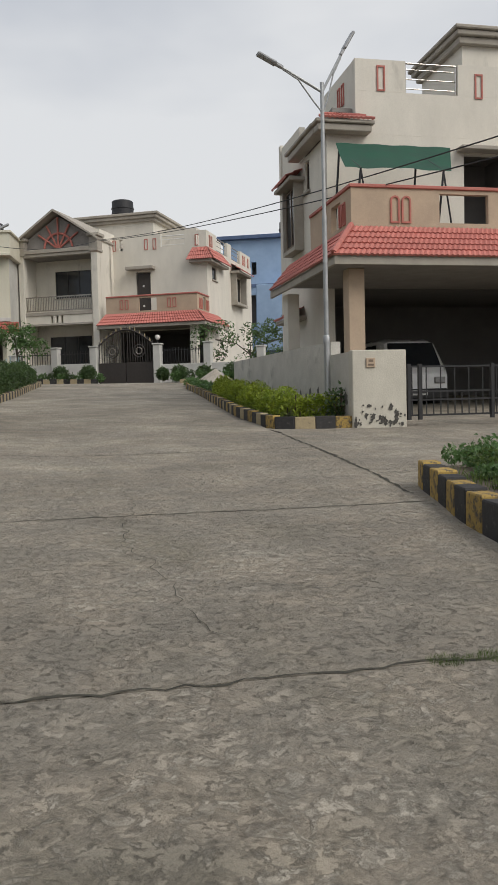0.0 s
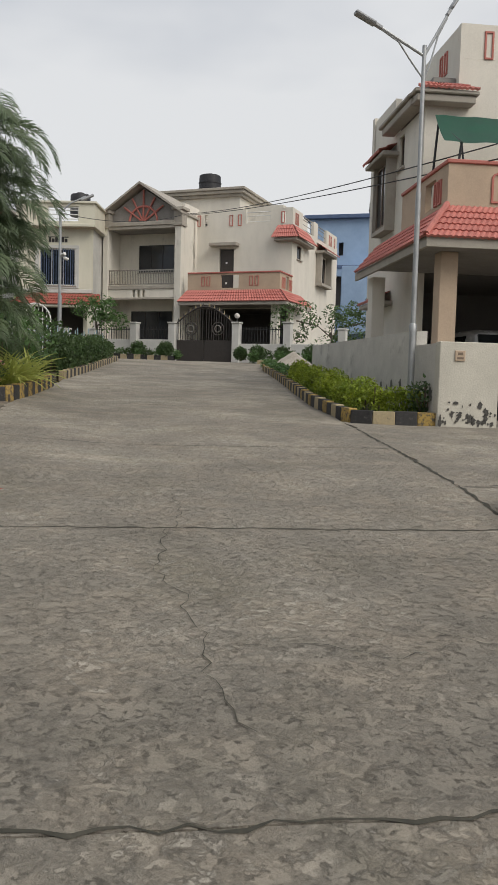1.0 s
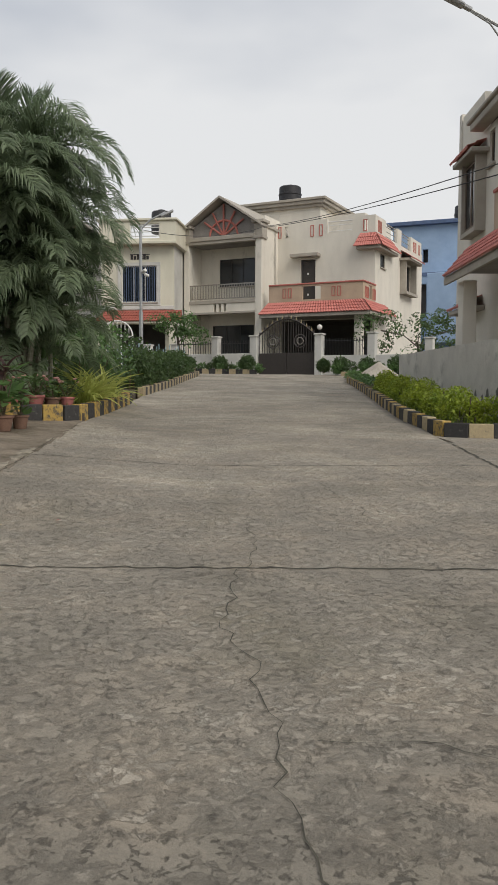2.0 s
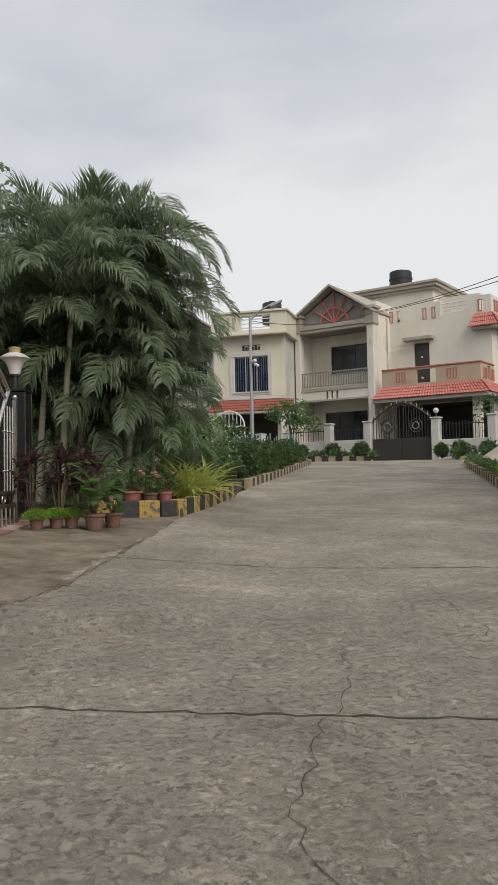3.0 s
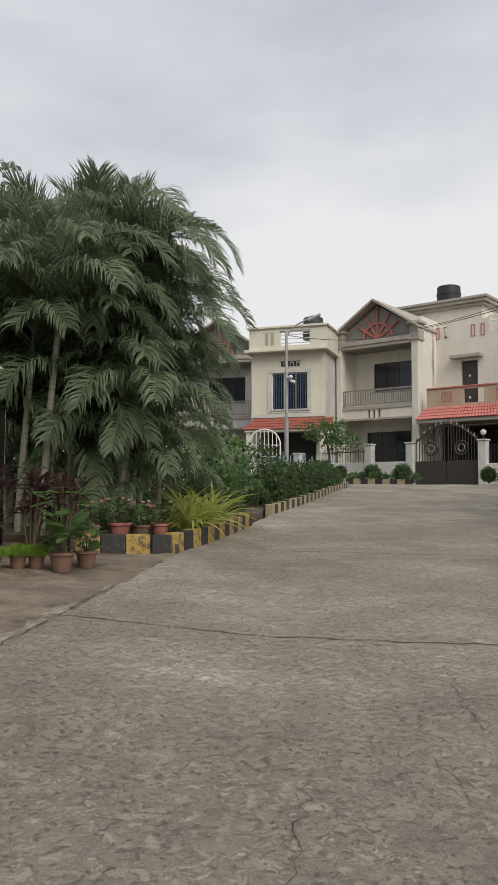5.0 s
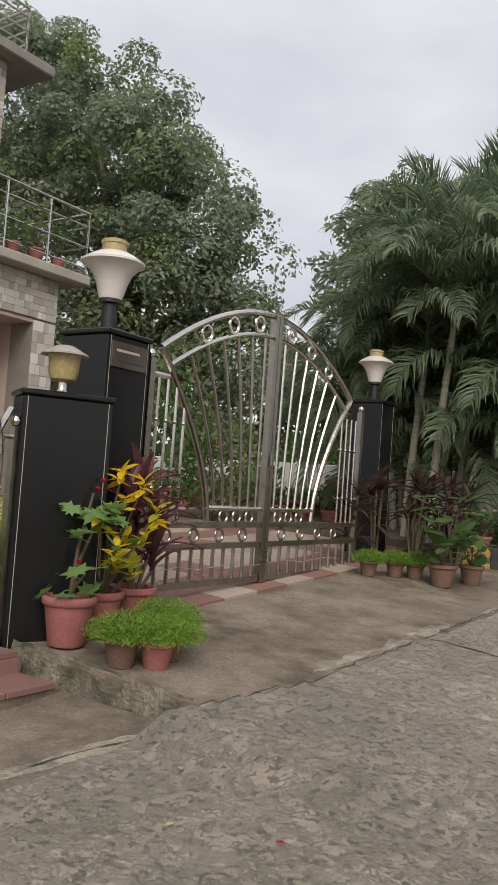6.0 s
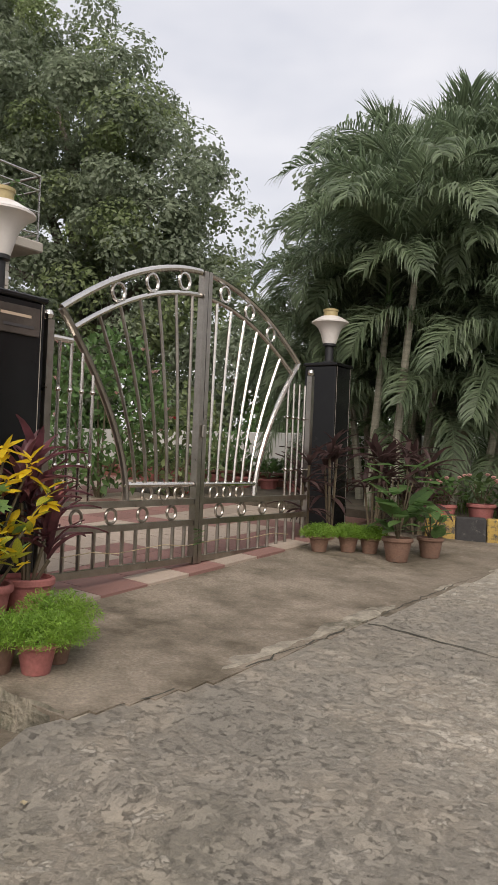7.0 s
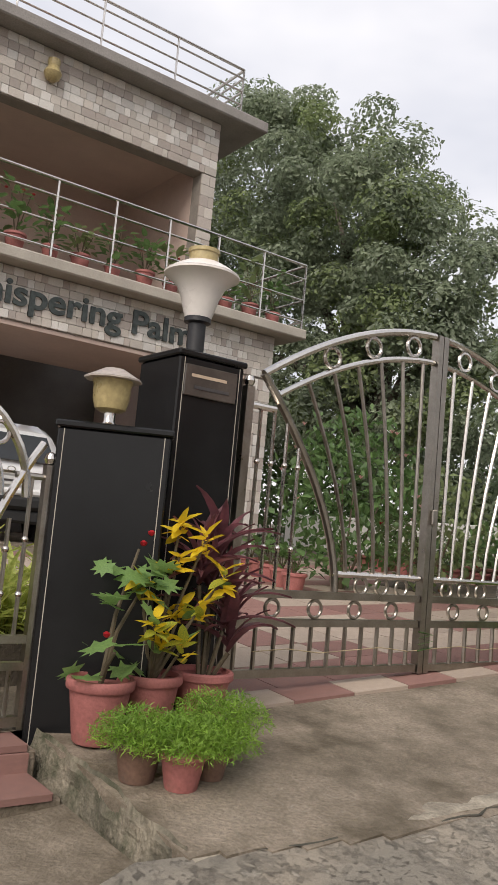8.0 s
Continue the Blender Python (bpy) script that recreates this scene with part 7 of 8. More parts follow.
# hedges
def hedge(name, label, line, w, h, leaf, density, material, seed, lift=0.1):
    rng = np.random.default_rng(seed)
    H = thing(name, label, "hedge")
    ln = sum(math.hypot(b[0] - a[0], b[1] - a[1]) for a, b in zip(line, line[1:]))
    k = int(ln * density)
    t = rng.uniform(0, 1, k) * ln
    pts = np.zeros((k, 3))
    acc = 0
    for a, b in zip(line, line[1:]):
        d = math.hypot(b[0] - a[0], b[1] - a[1])
        sel = (t >= acc) & (t <= acc + d)
        f = (t[sel] - acc) / d
        pts[sel, 0], pts[sel, 1] = a[0] + (b[0] - a[0]) * f, a[1] + (b[1] - a[1]) * f
        acc += d
    bumps = 0.75 + 0.25 * np.sin(t * 4.1 + seed) * np.sin(t * 1.7)
    ang = rng.uniform(0, np.pi, k)
    q = np.sqrt(rng.uniform(0.35, 1, k))
    pts[:, 0] += np.cos(ang) * q * w * 0.5 * bumps
    pts[:, 1] += rng.normal(size=k) * 0.05
    zz = np.abs(np.sin(ang)) * q * h * bumps
    pts[:, 2] = np.array([ground_z(x, y) for x, y in pts[:, :2]]) + lift + zz
    tagged(part("foliage", scatter("foliage", LEAF_V, LEAF_F, placed(pts, rots(k, rng, 0.7), rng.uniform(0.6, 1.2, k) * leaf), material), material, H, "clipped leaves"), kind="stuff")
    for i in range(int(ln / 0.5)):
        f = i * 0.5
        acc = 0
        for a, b in zip(line, line[1:]):
            d = math.hypot(b[0] - a[0], b[1] - a[1])
            if acc <= f <= acc + d:
                x, y = a[0] + (b[0] - a[0]) * (f - acc) / d, a[1] + (b[1] - a[1]) * (f - acc) / d
                part("stem", G().tube([(x, y, ground_z(x, y)), (x + 0.03, y, ground_z(x, y) + lift + h * 0.7)], 0.012, 5), STALK, H)
            acc += d


hedge("hedge", "low bright yellow-green hedge behind the kerb", [(4.25, 13.95), (4.45, 16.2), (5.1, 20.5), (5.5, 23)], 0.72, 0.60, 0.062, 2300, HEDGE, 31)
hedge("hedge", "low bright yellow-green hedge behind the kerb", [(4.3, 13.85), (5.0, 13.7)], 0.45, 0.52, 0.062, 2300, HEDGE, 32)
hedge("hedge", "dark green clipped hedge along the road", [(-0.95, 22.0), (-0.2, 27.0), (0.3, 30.5), (1.0, 35.0)], 0.6, 0.6, 0.085, 900, SHRUB, 33)
hedge("hedge", "dark leafy hedge behind the palms", [(-1.9, 19.5), (-1.6, 22), (-1.6, 26)], 1.1, 1.0, 0.10, 800, SHRUB, 34)
hedge("hedge", "weedy green strip along the sand heap", [(5.9, 25), (6.6, 30), (7.3, 33.5)], 0.8, 0.3, 0.10, 300, GREENLEAF, 35)
for k, (x, y) in enumerate(((-0.75, 23.2), (-0.55, 24.6), (-0.35, 26.0), (-0.1, 27.4), (0.1, 28.8), (0.3, 30.2), (0.5, 31.6))):
    bush("clipped_shrub", "square-clipped dark green shrub along the kerb", (x, y, ground_z(x, y) + 0.1), (0.42, 0.42, 0.48), 1200, 0.11, SHRUB, 300 + k, group="clipped shrubs along the kerb")
bush("garden_shrub", "tall mixed green shrub beside the hedge", (-1.7, 20.6, ground_z(-1.7, 20.6)), (0.9, 0.9, 0.85), 900, 0.14, GREENLEAF, 320)
bush("garden_shrub", "tall mixed green shrub beside the hedge", (-2.3, 23.5, ground_z(-2, 23)), (1.0, 1.0, 1.0), 900, 0.14, LIGHTLEAF, 321)
bush("garden_shrub", "tall mixed green shrub beside the hedge", (-1.2, 25.5, ground_z(-1, 25)), (0.7, 0.7, 0.8), 700, 0.14, SHRUB, 322)
# weeds at the foot of the corner house wall and on the verge
for k, (x, y, s_) in enumerate(((3.75, 7.75, 0.35), (4.0, 8.0, 0.25), (3.45, 7.0, 0.2), (3.8, 7.3, 0.35), (4.3, 7.9, 0.45), (3.3, 6.4, 0.22), (3.75, 6.5, 0.4), (4.2, 7.0, 0.5))):
    bush("weed", "low green weeds on the verge", (x, y, ground_z(x, y) + 0.1), (s_, s_, s_ * 0.32), 620, 0.06, GRASS if k % 2 else GREENLEAF, 340 + k, "weeds", False, "weeds on the verge")
bush("weed", "rank dark weeds at the wall foot", (4.95, 13.55, 0.85), (0.32, 0.2, 0.3), 300, 0.09, SHRUB, 330, "weeds")
solo("fence_post", G().cbox(4.98, 5.04, 13.6, 13.66, 0.8, 1.38, 0.008), BROWNTRIM, "short rusty brown post at the wall foot", "post")


def blades(name, label, area, count, length, material, seed, lift, category="grass"):
    """Grass: narrow bent blades over an area given by a test."""
    rng = np.random.default_rng(seed)
    x0, x1, y0, y1, inside = area
    pts = []
    while len(pts) < count:
        x, y = rng.uniform(x0, x1), rng.uniform(y0, y1)
        if inside(x, y) and noise.noise(Vector((x * 1.3, y * 1.3, seed))) > -0.15:
            pts.append((x, y, ground_z(x, y) + lift))
    k = len(pts)
    v = [(-0.03, 0, 0), (0.03, 0, 0), (0.02, 0.12, 0.55), (-0.02, 0.12, 0.55), (0, 0.42, 0.9)]
    me = scatter(name, v, [(0, 1, 2, 3), (3, 2, 4)], placed(np.array(pts), rots(k, rng, 0.25), rng.uniform(0.5, 1.2, k) * length), material)
    solo(name, me, material, label, category, kind="stuff")


blades("verge_grass", "patchy green weeds and grass on the verge", (2.3, 7.5, 3.0, 8.9, lambda x, y: x > lerp_table(ROAD_R, y) + 0.26 and y < min(7.43 + 0.45 * (x - 3.0), 8.4)), 9000, 0.12, GRASS, 51, 0.11)
blades("bed_grass", "grass along the garden bed", (-3.4, -1.1, 14.8, 21.5, lambda x, y: x < lerp_table(ROAD_L, y) - 0.25), 4200, 0.16, GRASS, 52, 0.10)
blades("bed_grass", "grass and weeds in the bed behind the kerb", (3.8, 7.4, 13.6, 33, lambda x, y: lerp_table(ROAD_R, y) + 0.2 < x < lerp_table(ROAD_R, y) + 1.4), 4200, 0.16, GRASS, 53, 0.10)
blades("road_moss", "small green tuft growing in the road joint", (0.78, 1.7, 3.35, 3.8, lambda x, y: abs(y - 3.63 + 0.085 * (x - 0.9)) < 0.045 + 0.02 * math.sin(x * 31)), 2000, 0.026, GRASS, 58, 0.0)
blades("edge_grass", "grass at the road's end", (7.0, 9.5, 30.5, 36, lambda x, y: x > lerp_table(ROAD_R, y)), 2500, 0.2, LIGHTLEAF, 55, -0.05)

# sand heap
g = G()
for i in range(13):
    for j in range(24):
        rr_, a = i / 12, 6.28319 * j / 24
        g.v.append((1.25 * rr_ * math.cos(a) * (1 + 0.12 * math.sin(3 * a)), 1.0 * rr_ * math.sin(a), 0.72 * (1 - rr_) ** 1.25 + 0.03 * noise.noise(Vector((3 * rr_ * math.cos(a), 3 * rr_ * math.sin(a), 2)))))
g.f = [(i * 24 + j, i * 24 + (j + 1) % 24, (i + 1) * 24 + (j + 1) % 24, (i + 1) * 24 + j) for i in range(12) for j in range(24)]
g.smooth = True
solo("sand_heap", g, SAND, "heap of pale building sand by the road", "sand", pose(7.7, 31.2, ground_z(7.7, 31.2)))

# pale blue railing, white side gate by the cream house
rl = thing("garden_railing", "pale blue metal railing above the hedge", "railing")
for i in range(26):
    x, y = -2.4 + i * 0.13, 33.0 + i * 0.13
    part("picket", G().tube([(x, y, 1.7), (x + 0.02 * (-1) ** i, y, 3.05 + 0.1 * (i % 3))], 0.02, 5), PIPEBLUE, rl)
for z in (2.2, 2.85):
    part("rail", G().tube([(-2.4, 33.0, z), (0.9, 36.3, z)], 0.022, 6), PIPEBLUE, rl)
wg = thing("white_gate", "white arched garden gate by the cream house", "gate", pose(-2.1, 40.5, 2.2))
part("arch", G().tube([(-0.7, 0, 0)] + [(-0.7 * math.cos(math.pi * i / 12), 0, 1.7 + 0.7 * math.sin(math.pi * i / 12)) for i in range(13)] + [(0.7, 0, 0)], 0.04, 6), WHITE, wg)
for i in range(7):
    x = -0.55 + i * 0.18
    part("bar", G().tube([(x, 0, 0.1), (x, 0, 1.7 + math.sqrt(0.49 - x * x))], 0.02, 5), WHITE, wg)
for z in (0.3, 1.2, 1.7):
    part("rail", G().tube([(-0.7, 0, z), (0.7, 0, z)], 0.022, 5), WHITE, wg)


# ---- pots and their plants ----
def pot(P, r, h, material, z=0.0):
    part("pot", G().lathe([(r * 0.66, z), (r * 0.70, z + 0.01), (r * 0.92, z + h * 0.82), (r * 1.0, z + h * 0.83), (r * 1.04, z + h * 0.86), (r * 1.04, z + h * 0.97), (r, z + h), (r * 0.9, z + h), (r * 0.88, z + h * 0.90)], 24), material, P, "clay pot with a thick rim")
    part("soil", G().lathe([(r * 0.88, z + h * 0.86), (r * 0.5, z + h * 0.885), (0.01, z + h * 0.89)], 16), EARTH, P, "dark soil")


def strap(length, width, bend, seg=6):
    """A long bent leaf along +x, creased along its middle."""
    v, f = [], []
    for i in range(seg + 1):
        t = i / seg
        w = width * (math.sin(math.pi * (0.12 + 0.88 * t)) ** 0.7 if t < 1 else 0.02)
        x, z = length * (t - 0.25 * bend * t * t), length * (0.15 * t - bend * 0.75 * t ** 2)
        v += [(x, -w, z + 0.012), (x, 0, z), (x, w, z + 0.012)]
    for i in range(seg):
        for k in (0, 1):
            a = i * 3 + k
            f.append((a, a + 1, a + 4, a + 3))
    return v, f


def leafy(name, P, places, v, f, material, label=""):
    """Large leaves, each an object of its own on one shared mesh."""
    me = bpy.data.meshes.new(name)
    me.from_pydata(v, [], f)
    me.materials.append(material)
    me.shade_smooth()
    for m in places:
        ob = part(name, me, material, P)
        ob.matrix_basis = m
        if label:
            ob["label"] = label


def leaf_at(p, az, el, s, roll=0.0):
    return Matrix.Translation(p) @ Euler((roll, radians(-el), radians(az)), "XYZ").to_matrix().to_4x4() @ Matrix.Scale(s, 4)


BROAD_V = [(0, 0, 0), (0.10, 0.26, 0.02), (0.42, 0.33, 0.05), (0.78, 0.20, 0.0), (1, 0, -0.06), (0.78, -0.20, 0.0), (0.42, -0.33, 0.05), (0.10, -0.26, 0.02), (0.45, 0, -0.02)]
BROAD_F = [(0, 8, 1), (1, 8, 2), (2, 8, 3), (3, 8, 4), (4, 8, 5), (5, 8, 6), (6, 8, 7), (7, 8, 0)]
CUT_V = [(0, 0, 0)] + [((0.55 + 0.45 * q) * math.cos(a) + 0.25, (0.55 + 0.45 * q) * math.sin(a), 0.06 * q - 0.1 * abs(math.sin(a)))
                      for a, q in ((-2.5, 0.6), (-2.0, 0.05), (-1.45, 1.0), (-1.0, 0.05), (-0.6, 1.0), (-0.28, 0.1), (0, 1.0), (0.28, 0.1), (0.6, 1.0), (1.0, 0.05), (1.45, 1.0), (2.0, 0.05), (2.5, 0.6))]
CUT_F = [(0, i, i + 1) for i in range(1, 13)]

r = random.Random(77)
# lobed-leaf plant with small red flowers
P = thing("potted_jatropha", "pink clay pot with a lobed-leaf shrub", "potted plant", pose(-2.94, 9.03, ground_z(-2.94, 9.03) + 0.01), "pots by the granite piers")
pot(P, 0.148, 0.275, POT)
for k, (dx, dy, h) in enumerate(((0.0, 0.06, 0.6), (0.01, 0.08, 0.45), (0.05, 0.0, 0.15))):
    part("stem", G().tube([(0, 0, 0.25), (dx * 0.6, dy * 0.6, 0.25 + h * 0.5), (dx * 2, dy * 2, 0.25 + h)], [0.014, 0.011, 0.007], 6), STALK, P)
pl = []
for k in range(34):
    h = r.choice((0.32, 0.37, 0.42, 0.62, 0.68, 0.74, 0.78)) + r.uniform(-0.04, 0.04)
    a = r.uniform(0, 360)
    d = r.uniform(0.04, 0.2)
    pl.append(leaf_at((d * math.cos(radians(a)), d * math.sin(radians(a)) + (0.12 if h > 0.5 else 0.04), h), a, r.uniform(-45, 25), r.uniform(0.065, 0.1), r.uniform(-0.6, 0.6)))
leafy("leaf", P, pl, CUT_V, CUT_F, JATROPHA)
for x, y, z in ((0.03, 0.16, 0.93), (0.02, 0.13, 0.88), (0.1, -0.05, 0.48)):
    part("flower", G().lathe([(0.004, -0.015), (0.014, -0.008), (0.017, 0.004), (0.006, 0.012)], 8, pose(x, y, z)), PETALRED, P, "small red flower")
# croton
P = thing("potted_croton", "clay pot with a yellow-leaved croton", "potted plant", pose(-2.99, 9.31, ground_z(-2.99, 9.31) + 0.01), "pots by the granite piers")
pot(P, 0.148, 0.26, POT)
heads = [(0.05, -0.08, 0.55), (-0.02, 0.02, 0.72), (0.1, 0.04, 0.78), (0.02, -0.16, 0.88), (0.1, 0.12, 0.98), (0.0, -0.02, 1.08), (0.06, 0.05, 1.2), (-0.06, 0.0, 1.28), (0.1, -0.02, 0.5), (0.12, -0.14, 0.66)]
heads = [(a + 0.13, b * 1.4 + 0.04, 0.22 + (c - 0.22) * 0.69) for a, b, c in heads]
for hx, hy, hz in heads:
    part("stem", G().tube([(0, 0, 0.2), (hx * 0.4, hy * 0.4, hz * 0.6), (hx, hy, hz)], [0.012, 0.009, 0.006], 5), STALK, P)
pl, pv, pg = [], [], []
for k, (hx, hy, hz) in enumerate(heads):
    for q in range(13):
        m = leaf_at((hx, hy, hz + r.uniform(-0.07, 0.03)), q * 137.5 + r.uniform(-15, 15), r.uniform(-35, 60), r.uniform(0.07, 0.125), r.uniform(-0.5, 0.5))
        (pl if k in (5, 6, 7) or r.random() < 0.5 else pv if r.random() < 0.75 else pg).append(m)
SLIM_V = [(x, y * 0.68, z) for x, y, z in BROAD_V]
leafy("leaf", P, pl, SLIM_V, BROAD_F, CROTON, "yellow leaf")
leafy("leaf", P, pv, SLIM_V, BROAD_F, VARIEGATED, "yellow-green leaf")
leafy("leaf", P, pg, BROAD_V, BROAD_F, JATROPHA)
# cordyline
P = thing("potted_cordyline", "clay pot with crimson strap-leaved cordyline", "potted plant", pose(-2.99, 9.60, ground_z(-2.99, 9.60) + 0.01), "pots by the granite piers")
pot(P, 0.15, 0.25, POT)
tops = [(0, 0, 0.58), (-0.06, 0.08, 0.74), (0.08, 0.04, 0.45), (0.02, -0.08, 0.66), (0.06, 0.1, 0.34)]
for hx, hy, hz in tops:
    part("stem", G().tube([(hx * 0.3, hy * 0.3, 0.2), (hx, hy, hz)], 0.012, 5), STALK, P)
v, f = strap(0.42, 0.026, 0.55)
pl = []
for hx, hy, hz in tops:
    for q in range(15):
        pl.append(leaf_at((hx, hy, hz + 0.01 * q), q * 137.5, r.uniform(15, 85), r.uniform(0.6, 1.15)))
leafy("leaf", P, pl, v, f, CORDY)


def fern_pot(x, y, rad, seed, spread=0.2, z=None, material=POT, group="fern pots by the granite piers"):
    """A pot with a feathery mound of asparagus fern."""
    rng = np.random.default_rng(seed)
    P = thing("potted_fern", "clay pot with feathery bright green fern", "potted plant", pose(x, y, (ground_z(x, y) if z is None else z) + 0.005), group)
    pot(P, rad, rad * 1.5, material)
    k = 3800
    d = rng.normal(size=(k, 3))
    d /= np.linalg.norm(d, axis=1)[:, None]
    d[:, 2] = np.abs(d[:, 2])
    q = rng.uniform(0.2, 1, k) ** 0.6
    p = d * q[:, None] * np.array([spread * 1.08, spread * 1.08, spread * 0.68]) + np.array([0, 0, rad * 1.5])
    v = [(-0.09, 0, 0), (0.09, 0, 0), (0.05, 0.5, 0.1), (-0.05, 0.5, 0.1), (0, 1, 0.05)]
    tagged(part("foliage", scatter("foliage", v, [(0, 1, 2, 3), (3, 2, 4)], placed(p, rots(k, rng, 0.6), rng.uniform(0.5, 1.1, k) * 0.034), FERN), FERN, P, "feathery leaves"), kind="stuff")


fern_pot(-2.50, 9.00, 0.10, 61, 0.20, material=POTBROWN)
fern_pot(-2.36, 9.12, 0.095, 62, 0.21)
fern_pot(-2.55, 9.42, 0.10, 63, 0.22, material=POTBROWN)
fern_pot(-2.40, 9.28, 0.08, 64, 0.19, material=POTBROWN)
for k, (x, y) in enumerate(((-2.86, 12.75), (-2.68, 12.95), (-2.52, 13.05))):
    fern_pot(x, y, 0.09, 70 + k, 0.17, material=POTBROWN, group="fern pots below the palms")
solo("stone_slab", G().cbox(-2.98, -2.45, 12.6, 13.2, 0.84, 0.895, 0.02), APRON, "flat concrete slab under the fern pots", "slab")


def leafy_pot(x, y, z, rad, h, seed, label, material, leafm, flower=None, size=0.12, count=60, spread=0.16, group="pots below the palms"):
    rr_ = random.Random(seed)
    P = thing("potted_plant", label, "potted plant", pose(x, y, z), group)
    pot(P, rad, rad * 1.55, material)
    for k in range(5):
        a = 1.25 * k
        part("stem", G().tube([(0, 0, rad * 1.3), (spread * 0.6 * math.cos(a), spread * 0.6 * math.sin(a), rad * 1.4 + h * 0.8)], [0.009, 0.005], 5), STALK, P)
    pl = []
    for k in range(count):
        a, d, zz = rr_.uniform(0, 360), rr_.uniform(0.1, 1) * spread, rad * 1.5 + rr_.uniform(0.05, 1) * h
        pl.append(leaf_at((d * math.cos(radians(a)), d * math.sin(radians(a)), zz), a + rr_.uniform(-40, 40), rr_.uniform(-30, 50), size * rr_.uniform(0.6, 1.2)))
    leafy("leaf", P, pl, BROAD_V, BROAD_F, leafm)
    for k in range(flower[0] if flower else 0):
        a = rr_.uniform(0, 6.28)
        part("flower", G().lathe([(0.004, -0.015), (0.02, -0.01), (0.028, 0.006), (0.01, 0.016)], 8, pose(spread * 0.8 * math.cos(a), spread * 0.8 * math.sin(a), rad * 1.5 + h * rr_.uniform(0.8, 1.1))), flower[1], P, "small flower")


leafy_pot(-2.22, 12.95, ground_z(-2.2, 12.95), 0.13, 0.62, 81, "clay pot with tall glossy green leaves", POTBROWN, GREENLEAF, None, 0.22, 46, 0.2)
leafy_pot(-2.08, 13.35, ground_z(-2.1, 13.3), 0.115, 0.25, 82, "small clay pot with a low green plant", POTBROWN, GREENLEAF, None, 0.12, 36, 0.18)
for k, (x, y) in enumerate(((-2.42, 14.62), (-2.10, 14.82), (-1.88, 15.02), (-1.70, 15.35))):
    leafy_pot(x, y, ground_z(x, y) + 0.12, 0.125 if k != 1 else 0.145, 0.28, 83 + k, "clay pot with small-leaved flowering plant on the bed", POT if k != 2 else POTBROWN, SHRUB if k % 2 else GREENLEAF, (6, PETALPINK), 0.09, 90, 0.22)


def strap_clump(name, label, x, y, z, count, length, width, material, seed, category="plant", el=(20, 85), group=""):
    rr_ = random.Random(seed)
    P = thing(name, label, category, pose(x, y, z), group)
    v, f = strap(length, width, 0.75, 7)
    pl = [leaf_at((rr_.uniform(-0.12, 0.12), rr_.uniform(-0.12, 0.12), 0.0), rr_.uniform(0, 360), rr_.uniform(*el), rr_.uniform(0.6, 1.1)) for k in range(count)]
    leafy("leaf", P, pl, v, f, material)


strap_clump("striped_lily", "spreading clump of yellow-striped strap leaves", -1.48, 16.3, ground_z(-1.48, 16.3) + 0.12, 120, 0.95, 0.022, STRIPED, 91)
strap_clump("striped_lily", "spreading clump of yellow-striped strap leaves", -1.28, 17.3, ground_z(-1.28, 17.3) + 0.12, 100, 0.9, 0.022, STRIPED, 92)
for k in range(9):
    strap_clump("striped_lily", "yellow-green strap-leaved plant in the planter", -4.25 - 0.15 * (k % 2), 7.4 + 0.26 * k, 0.96, 56, 0.78, 0.02, STRIPED, 93 + k, group="strap-leaved plants in the planter")
for k, (x, y, h) in enumerate(((-3.15, 13.5, 1.0), (-2.9, 13.9, 1.0), (-3.0, 14.3, 1.05), (-2.65, 14.35, 1.05), (-2.5, 14.1, 0.98), (-3.3, 13.2, 0.95))):
    P = thing("cordyline", "dark crimson cordyline below the palms", "plant", pose(x, y, ground_z(x, y) + 0.05), "cordylines below the palms")
    v, f = strap(0.42, 0.028, 0.6)
    rr_ = random.Random(120 + k)
    tops = [(rr_.uniform(-0.12, 0.12), rr_.uniform(-0.12, 0.12), rr_.uniform(0.2, 0.75)) for q in range(4)]
    for t in tops:
        part("stem", G().tube([(t[0] * 0.3, t[1] * 0.3, 0), t], 0.012, 5), STALK, P)
    leafy("leaf", P, [leaf_at((t[0], t[1], t[2]), q * 137.5, rr_.uniform(-10, 75), rr_.uniform(0.6, 1.1)) for t in tops for q in range(11)], v, f, CORDYDARK)

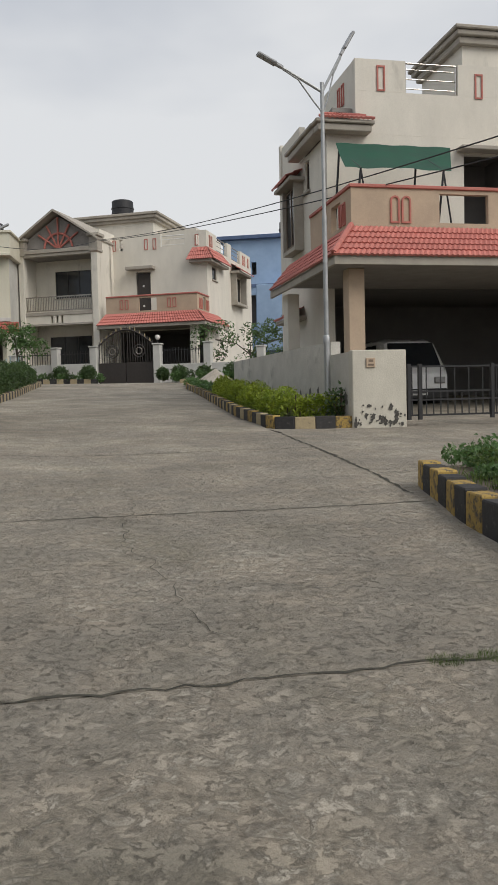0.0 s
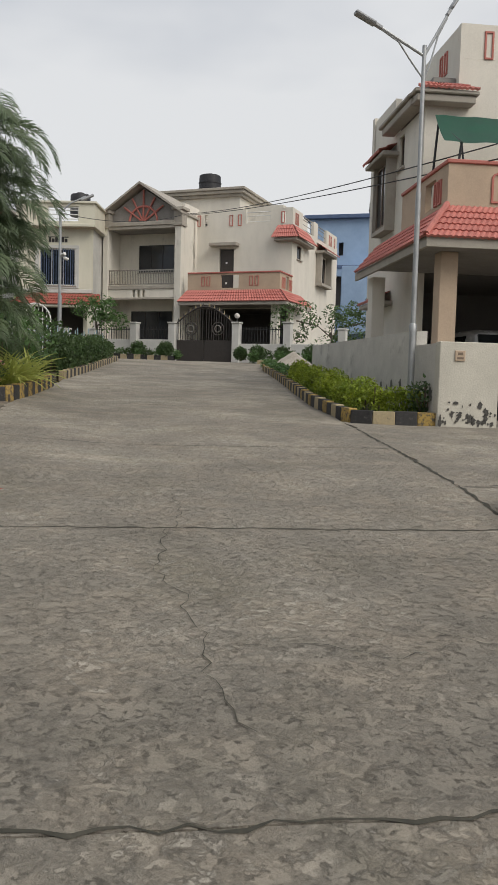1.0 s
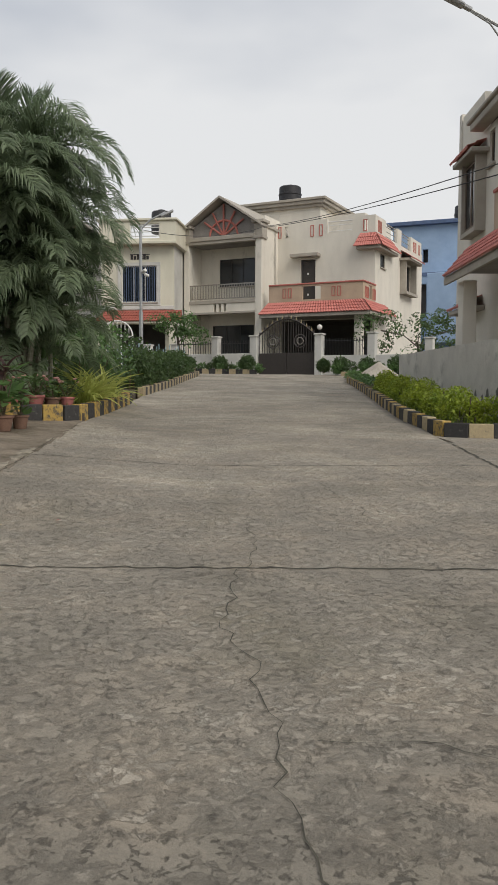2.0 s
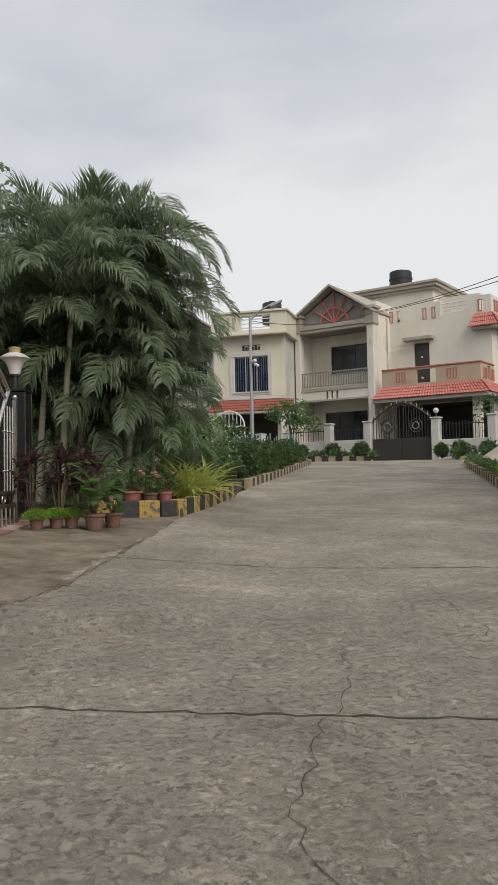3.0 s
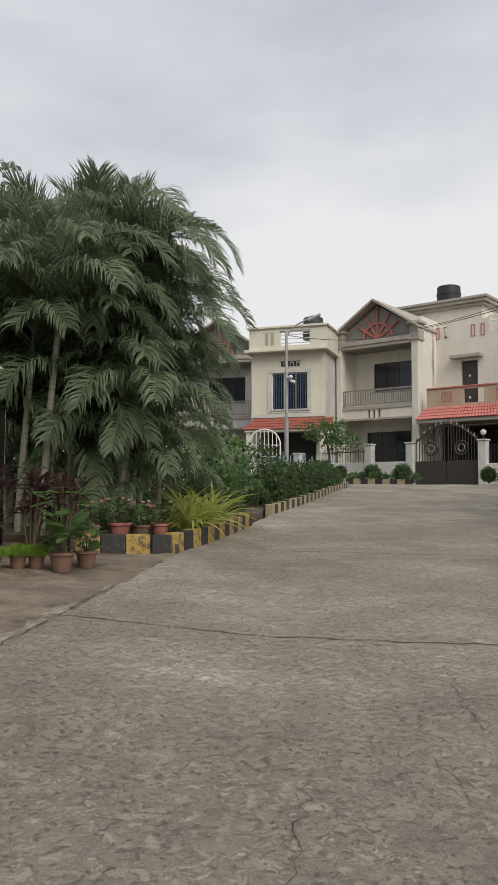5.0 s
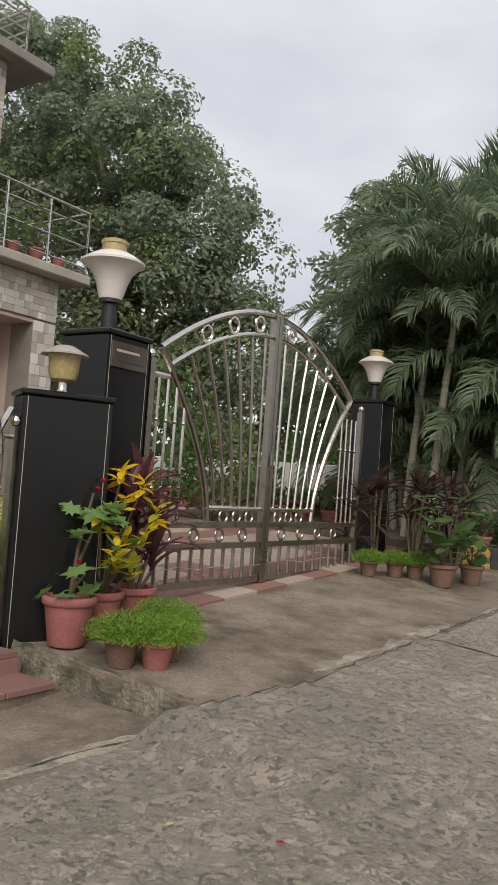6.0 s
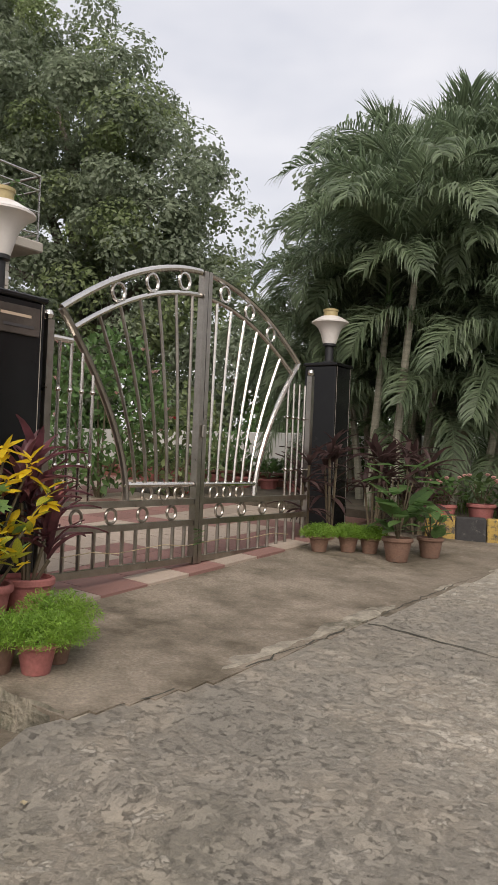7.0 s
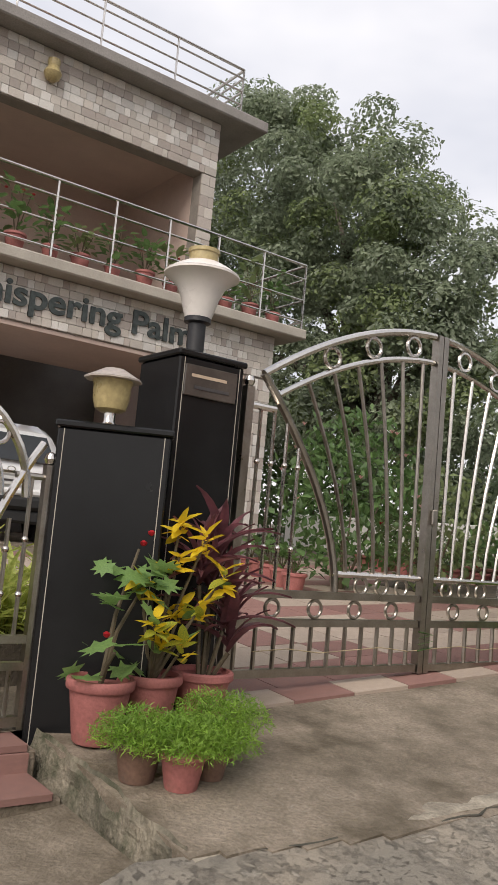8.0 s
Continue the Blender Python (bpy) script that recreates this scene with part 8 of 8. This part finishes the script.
# courtyard planting seen through the gate
bush("flowering_shrub", "tall green shrub with pale and red blossoms by the yard", (-6.6, 13.9, 1.15), (0.85, 0.85, 1.05), 1500, 0.13, GREENLEAF, 131, blossoms=(14, PETALPINK, 0.06))
bush("flowering_shrub", "green shrub with red blossoms by the yard", (-6.2, 14.9, 1.15), (0.7, 0.7, 0.75), 1000, 0.12, LIGHTLEAF, 132, blossoms=(5, PETALRED, 0.06))
for k in range(9):
    x = -9.0 + k * 0.62
    bush("garden_shrub", "leafy garden shrub before the pale wall", (x, 17.3 + 0.3 * (k % 3), 1.25), (0.5, 0.4, 0.22 + 0.08 * (k % 4)), 420, 0.13, (GREENLEAF, SHRUB, LIGHTLEAF)[k % 3], 140 + k, group="garden shrubs before the pale wall")
for k in range(13):
    x = -13.5 + k * 0.9
    bush("back_shrub", "dense dark shrub behind the garden wall", (x, 20.6 + 0.8 * (k % 3), 1.25), (0.9, 0.8, 0.8 + 0.25 * (k % 3)), 700, 0.18, SHRUB if k % 3 else GREENLEAF, 160 + k, group="shrubs behind the garden wall")
for k in range(8):
    leafy_pot(-5.2 - 0.45 * k, 16.35, yard_z(-5 - 0.45 * k, 16.3), 0.14, 0.3, 180 + k, "brown clay pot with a green plant along the planter", POT, GREENLEAF, None, 0.12, 34, 0.18, "pots along the yard")
for k in range(5):
    leafy_pot(-6.4 - 0.4 * k, 13.0 + 0.15 * k, yard_z(-6.4 - 0.4 * k, 13.0 + 0.15 * k), 0.14, 0.3, 190 + k, "brown clay pot with a green plant by the shrub", POT, GREENLEAF, None, 0.12, 30, 0.16, "pots along the yard")
# balcony pots of the clad house
bp = random.Random(9)
for k in range(11):
    y = 10.3 + k * 0.50
    leafy_pot(-10.2 - bp.uniform(0, 0.12), y, 5.142, 0.13 + 0.02 * (k % 2), bp.uniform(0.35, 0.8), 400 + k, "clay pot with a leafy plant on the balcony edge", POT, GREENLEAF if k % 3 else LIGHTLEAF, (3, PETALRED) if k in (0, 1, 6) else None, 0.15, 50, 0.24, "balcony pots")
# small litter on the road
for k, (x, y) in enumerate(((-1.0, 8.15), (-1.35, 8.0), (-1.6, 8.4))):
    solo("fallen_leaf", G().add([(0, 0, 0.003), (0.015, 0.014, 0.007), (0.04, 0.005, 0.004), (0.015, -0.012, 0.007)], [(0, 1, 2, 3)][:1]), PETALRED if k == 0 else PALEY, "dry fallen leaf on the road", "leaf", pose(x, y, ground_z(x, y) + 0.012, 0, 0, 70 * k), "fallen leaves")
